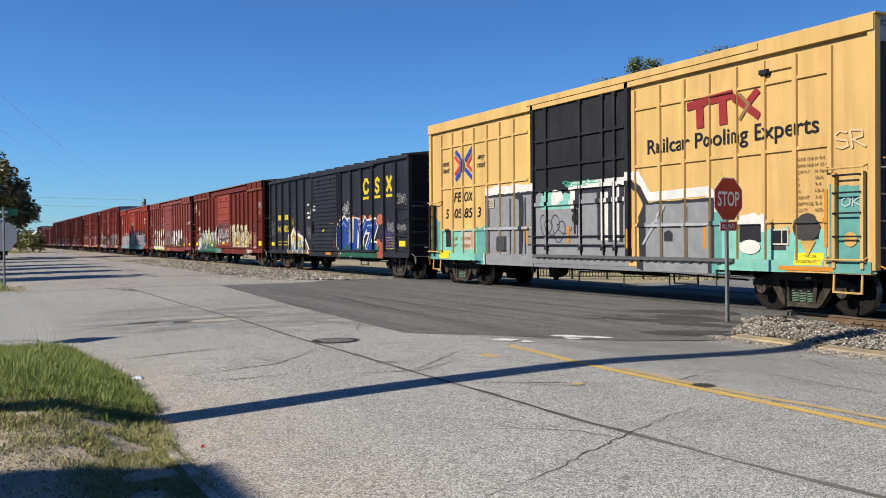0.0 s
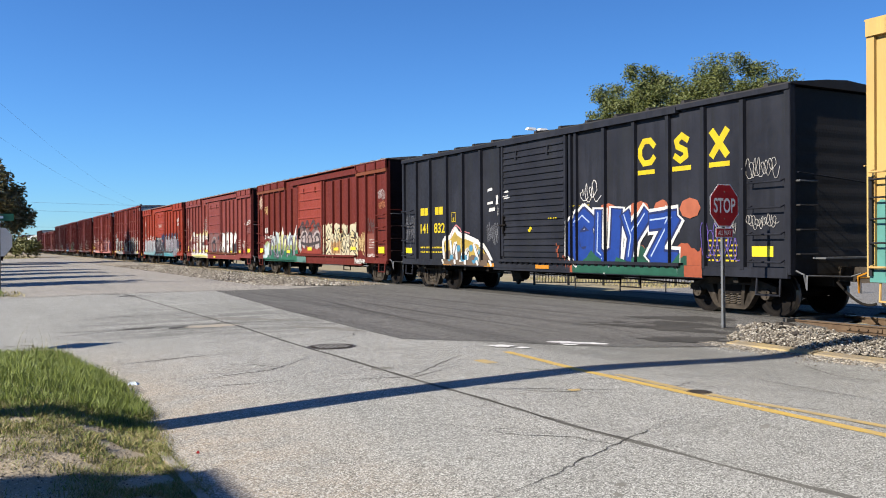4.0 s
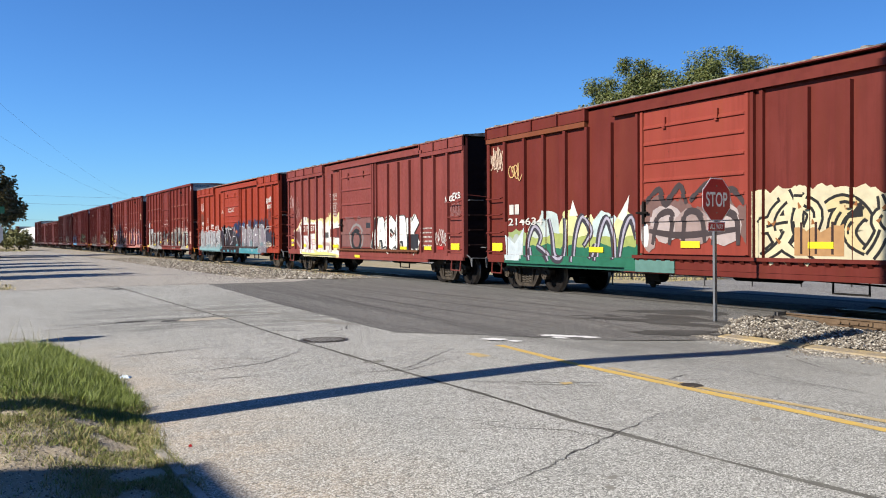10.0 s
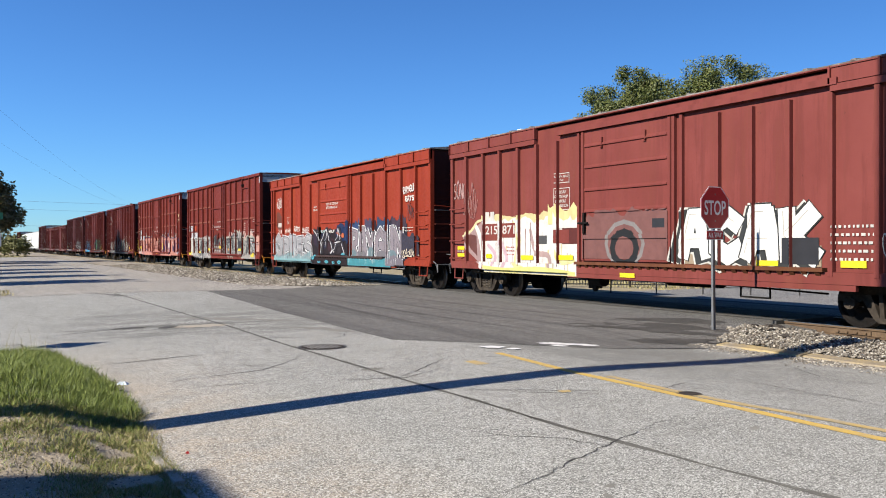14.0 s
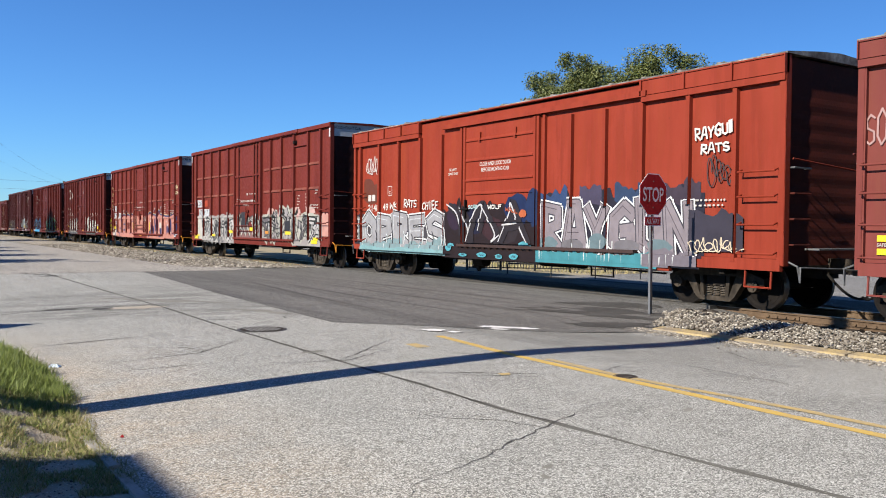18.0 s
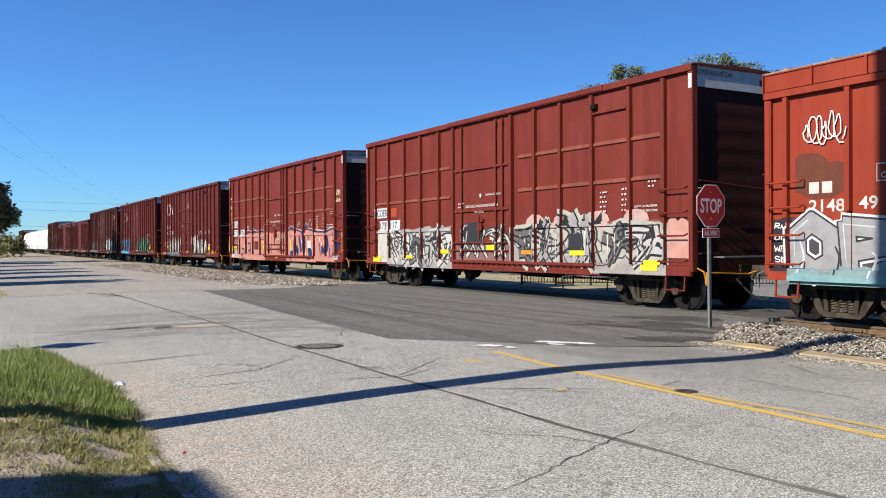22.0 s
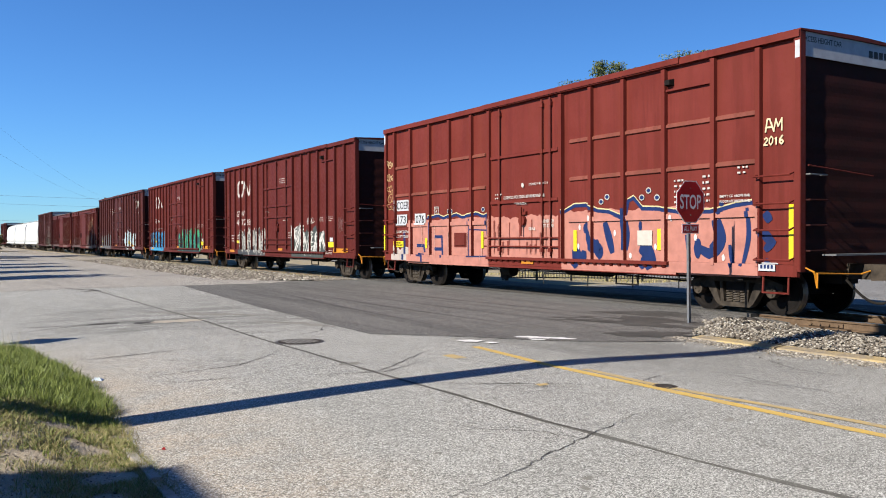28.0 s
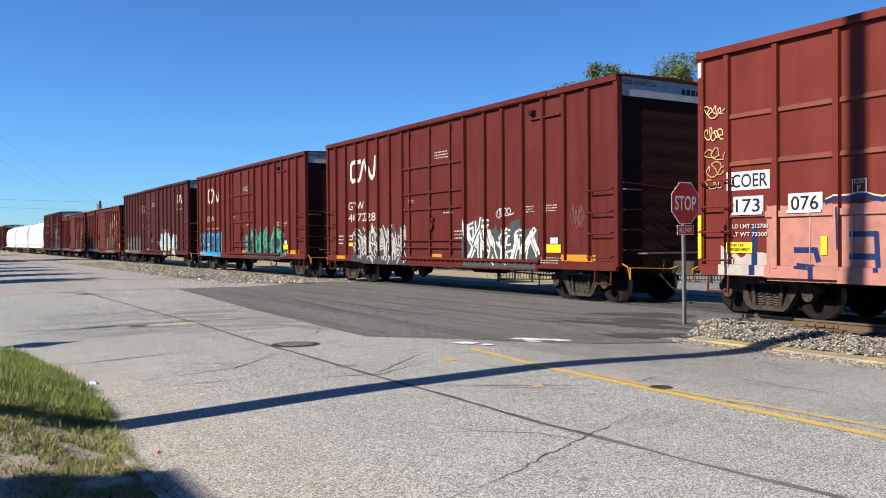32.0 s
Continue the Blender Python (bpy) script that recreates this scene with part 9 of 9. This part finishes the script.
    c.running_gear(lever=M_CARORANGE)

CNRED = paint("boxcar_brown_red", (0.09, 0.0145, 0.011), 1.22, 0.08)
HL, HR = [0.82, 1.67, 2.54, 3.4, 4.23, 5.09], [10.67, 11.52, 12.4, 13.26, 14.07, 14.93]


def noodle(c, w0, z0, w1, z1, thick):
    """The owner's device, drawn as one bent white ribbon."""
    course = ((0.39, 0.9), (0.06, 0.9), (0.0, 0.78), (0.0, 0.14), (0.06, 0.0), (0.33, 0.0), (0.39, 0.14), (0.5, 0.8), (0.57, 0.92), (0.64, 0.8), (0.8, 0.14), (0.86, 0.02), (0.93, 0.14), (1.0, 1.0))
    c.decal("emblem", c.stroke([(w0 + (w1 - w0) * a, z0 + (z1 - z0) * b) for a, b in course], thick), M_STENCIL)


for k, (q0, q1, lab) in enumerate(((132.33, 148.28, "brown-red tall boxcar with black and silver graffiti"), (150.41, 166.42, "brown-red tall boxcar with blue and green graffiti"), (168.4, 187.2, "long brown-red tall boxcar with grey and pale blue graffiti"))):
    sc = (q1 - q0) / 15.95
    c = tall_boxcar(lab, q0, q1, CNRED if k < 2 else paint("boxcar_dark_brown", (0.062, 0.014, 0.012), 1.2, 0.1), None, [w * sc for w in HL], [w * sc for w in HR], [3.78, 2.97, 2.48], [6.48 * sc, 7.75 * sc, 8.93 * sc], (6.05 * sc, 9.6 * sc))
    if k < 2:
        noodle(c, 2.05, 3.65, 4.0, 4.38, 0.15)
        c.text("GTW", 1.82, 2.62, 0.28, M_STENCIL, 1.25, offset=0.0)
        c.bars(1.82, 2.2, 3.9, 2.5, 1, M_STENCIL, 30) if k else c.text("407228", 1.82, 2.2, 0.28, M_STENCIL, 2.15, offset=0.0)
    else:
        noodle(c, 16.2, 3.9, 17.3, 4.4, 0.13)
        c.bars(5.4, 3.6, 7.6, 4.2, 4, M_STENCIL, 31)
        c.bars(15.9, 3.5, 17.4, 3.7, 1, M_STENCIL, 32)
    c.bars(8.0 * sc, 3.95, 8.75 * sc, 4.2, 3, M_STENCIL, 21)
    c.bars(6.35, 2.7, 6.75, 2.82, 2, M_STENCIL, 22)
    c.bars(8.5, 2.3, 9.0, 2.4, 1, M_STENCIL, 23)
    c.bars(12.5, 2.2, 12.85, 2.4, 3, M_STENCIL, 24)
    c.bars(13.3, 2.2, 13.75, 2.4, 3, M_STENCIL, 25)
    c.bars(0.95, 1.4, 1.35, 1.8, 3, M_STENCIL, 26)
    c.bars(1.85, 1.4, 2.2, 1.8, 3, M_STENCIL, 27)
    c.bars(9.1, 1.55, 9.5, 1.85, 3, M_STENCIL, 28)
    c.bars(13.2, 0.92, 13.9, 1.1, 3, M_STENCIL, 29)
    if k == 0:
        c.band(2.2, 6.2, 0.74, 1.5, (0.05, 0.052, 0.055), 80, 0.4)
        c.piece(2.25, 6.2, 0.8, 2.1, 6, (0.05, 0.052, 0.055), OFFWHITE, None, 25, 0.4, OFFWHITE)
        c.band(9.6, 13.0, 0.76, 1.8, (0.06, 0.07, 0.065), 81, 0.35)
        c.piece(9.6, 13.0, 0.85, 2.15, 6, (0.075, 0.088, 0.08), WHITE, None, 26, 0.34, WHITE)
        c.scribble(11.2, 11.9, 2.1, 2.35, WHITE, 57, 0.035, 4)
        c.scribble(14.3, 14.75, 1.7, 2.4, (0.18, 0.09, 0.08), 58, 0.02, 8)
    elif k == 1:
        c.band(0.6, 4.4, 0.76, 2.0, (0.035, 0.24, 0.42), 82, 0.15)
        c.piece(0.7, 4.3, 0.9, 2.0, 5, (0.03, 0.20, 0.42), BLACK, None, 27, 0.36, (0.45, 0.4, 0.1))
        c.band(8.2, 13.4, 0.8, 1.8, (0.02, 0.05, 0.06), 83, 0.3)
        c.piece(8.3, 13.4, 0.85, 2.15, 6, (0.02, 0.06, 0.12), (0.05, 0.33, 0.14), None, 28, 0.36, (0.35, 0.2, 0.1))
    else:
        c.band(0.4, 5.8, 0.76, 1.9, (0.10, 0.10, 0.10), 84, 0.2)
        c.piece(11.6, 15.8, 0.9, 2.2, 4, (0.36, 0.45, 0.47), (0.25, 0.35, 0.38), (0.40, 0.46, 0.46), 29, 0.5)
    c.reflectors([(0.95, 0.86, 1.7, 0.98), (7.85, 0.98, 8.4, 1.1), (14.03, 0.98, 15.15, 1.14)], M_CARORANGE)
    c.reflectors([(1.85, 1.32, 2.2, 1.44), (13.35, 1.18, 13.9, 1.38)], M_CARYELLOW)
    c.rect("panel", 13.5, 1.4, 13.8, 1.55, M_PANELWHITE)
    c.running_gear(lever=M_CARORANGE)

# -- older cars farther back --
FARRED = paint("boxcar_old_red", (0.09, 0.017, 0.013), 1.3, 0.25)
for k, (q0, q1, lab) in enumerate(((188.8, 204.7, "old red boxcar with orange and white tags"), (206.1, 222.0, "old red boxcar with brown and white tags"))):
    c = old_boxcar(lab, q0, q1, 4.5, FARRED, FARRED, RL, RR, 4.05, FARRED, [3.8, 3.3, 2.8, 2.3, 1.7])
    c.piece(11.2, 14.6, 1.6, 3.9, 2, (0.15, 0.03, 0.02), (0.46, 0.33, 0.2), None, 30 + k, 0.3)
    c.band(9.6, 13.2, 0.75, 1.9, (0.18, 0.12, 0.10), 85 + k, 0.3)
    c.band(0.5, 5.8, 0.75, 1.6, (0.10, 0.06, 0.05), 87 + k, 0.4)
    c.reflectors([(0.2, 1.08, 0.72, 1.32), (15.04, 1.1, 15.5, 1.5)], M_CARORANGE)
    c.running_gear()
c = tall_boxcar("dark brown tall boxcar with green tags", 223.6, 239.5, paint("boxcar_umber", (0.06, 0.015, 0.012), 1.3, 0.2), [3.8, 2.9], FL, FR, [3.66, 2.45], [6.77, 8.62], (6.32, 9.3))
c.band(9.4, 15.0, 0.75, 1.7, (0.09, 0.10, 0.07), 89, 0.5)
c.scribble(10.0, 14.6, 1.7, 3.4, OFFWHITE, 60, 0.12, 5)
c.running_gear()


def hopper(label, q0, q1):
    """White covered hopper with rounded sides and sloping ends."""
    coat = HOPPERWHITE
    c = Car("covered_hopper", label, q0, q1, 4.6, coat, coat)
    L = c.L
    prof = [(-1.35, 1.0), (-1.58, 1.5), (-1.6, 2.6), (-1.54, 3.5), (-1.3, 4.1), (-0.8, 4.42), (0.8, 4.42), (1.3, 4.1), (1.54, 3.5), (1.6, 2.6), (1.58, 1.5), (1.35, 1.0)]
    b = Build()
    b.taper([(x, -L / 2 + 0.9, z) for x, z in prof], [(x, L / 2 - 0.9, z) for x, z in prof])
    part("tank", b, coat, c.ob)
    for s in (-1, 1):
        y0, y1 = s * (L / 2 - 0.9), s * (L / 2 - 0.45)
        b = Build()
        b.taper([(x, y0, z) for x, z in prof], [(x * 0.93, y1, 1.6 + (z - 1.0) * 0.8) for x, z in prof])
        part("end_slope", b, coat, c.ob)
        part("end_platform", Build().box(-1.5, s * (L / 2 - 1.0), 0.98, 1.5, s * (L / 2 - 0.02), 1.08), M_UNDER, c.ob)
        for sx in (-1.3, 1.3):
            part("end_post", Build().tube((sx, s * (L / 2 - 0.1), 1.05), (sx * 0.8, s * (L / 2 - 0.5), 4.1), 0.05, 6), coat, c.ob)
    part("side_sill", Build().box(-1.6, -L / 2 + 0.1, 0.95, -1.45, L / 2 - 0.1, 1.18), coat, c.ob)
    part("side_sill", Build().box(1.6, -L / 2 + 0.1, 0.95, 1.45, L / 2 - 0.1, 1.18), coat, c.ob)
    part("running_board", Build().box(-0.5, -L / 2 + 0.8, 4.5, 0.5, L / 2 - 0.8, 4.56), M_GALV, c.ob)
    for i in range(4):
        yy = -L / 2 + 2.6 + (L - 5.2) * i / 3
        part("discharge_chute", Build().taper([(-0.35, yy - 0.35, 0.35), (0.35, yy - 0.35, 0.35), (0.35, yy + 0.35, 0.35), (-0.35, yy + 0.35, 0.35)], [(-1.3, yy - 1.4, 1.05), (1.3, yy - 1.4, 1.05), (1.3, yy + 1.4, 1.05), (-1.3, yy + 1.4, 1.05)]), coat, c.ob)
        part("hatch", Build().tube((0, yy, 4.56), (0, yy, 4.68), 0.4, 12), coat, c.ob)
        part("seam_band", Build().taper([(x * 1.004, yy - 0.03, z) for x, z in prof], [(x * 1.004, yy + 0.03, z) for x, z in prof]), coat, c.ob)
    c.bars(1.6, 2.2, 3.6, 2.9, 3, spray((0.05, 0.06, 0.1)), 40)
    c.running_gear()


HOPPERWHITE = paint("hopper_white", (0.50, 0.50, 0.49), 1.0, 0.1)
for k in range(3):
    hopper("white covered hopper car with rounded sides", 241.2 + 20.3 * k, 260.2 + 20.3 * k)
c = tall_boxcar("dark brown tall boxcar at the far end of the train", 302.2, 318.1, paint("boxcar_far_brown", (0.07, 0.016, 0.013), 1.3, 0.2), [3.8, 2.9], FL, FR, [3.66, 2.45], [6.77, 8.62], (6.32, 9.3))
c.running_gear()


# ---- motion of the train ----
def travelled(t):
    for (t0, s0), (t1, s1) in zip(TRAIN[:-1], TRAIN[1:]):
        if t <= t1:
            return s0 + (s1 - s0) * (t - t0) / (t1 - t0)
    return TRAIN[-1][1]


def motions():
    for car in CARS:
        walk(car.ob, [(t, pose(SIDE + HALF, car.q - s, 0)) for t, s in TRAIN])
    ticks = [i * 0.16 for i in range(200)] + [32.0]
    for w in WHEELSETS:
        x, y, z = w.location
        walk(w, [(t, pose(x, y, z, math.degrees(travelled(t) / WHEEL_R))) for t in ticks])


motions()
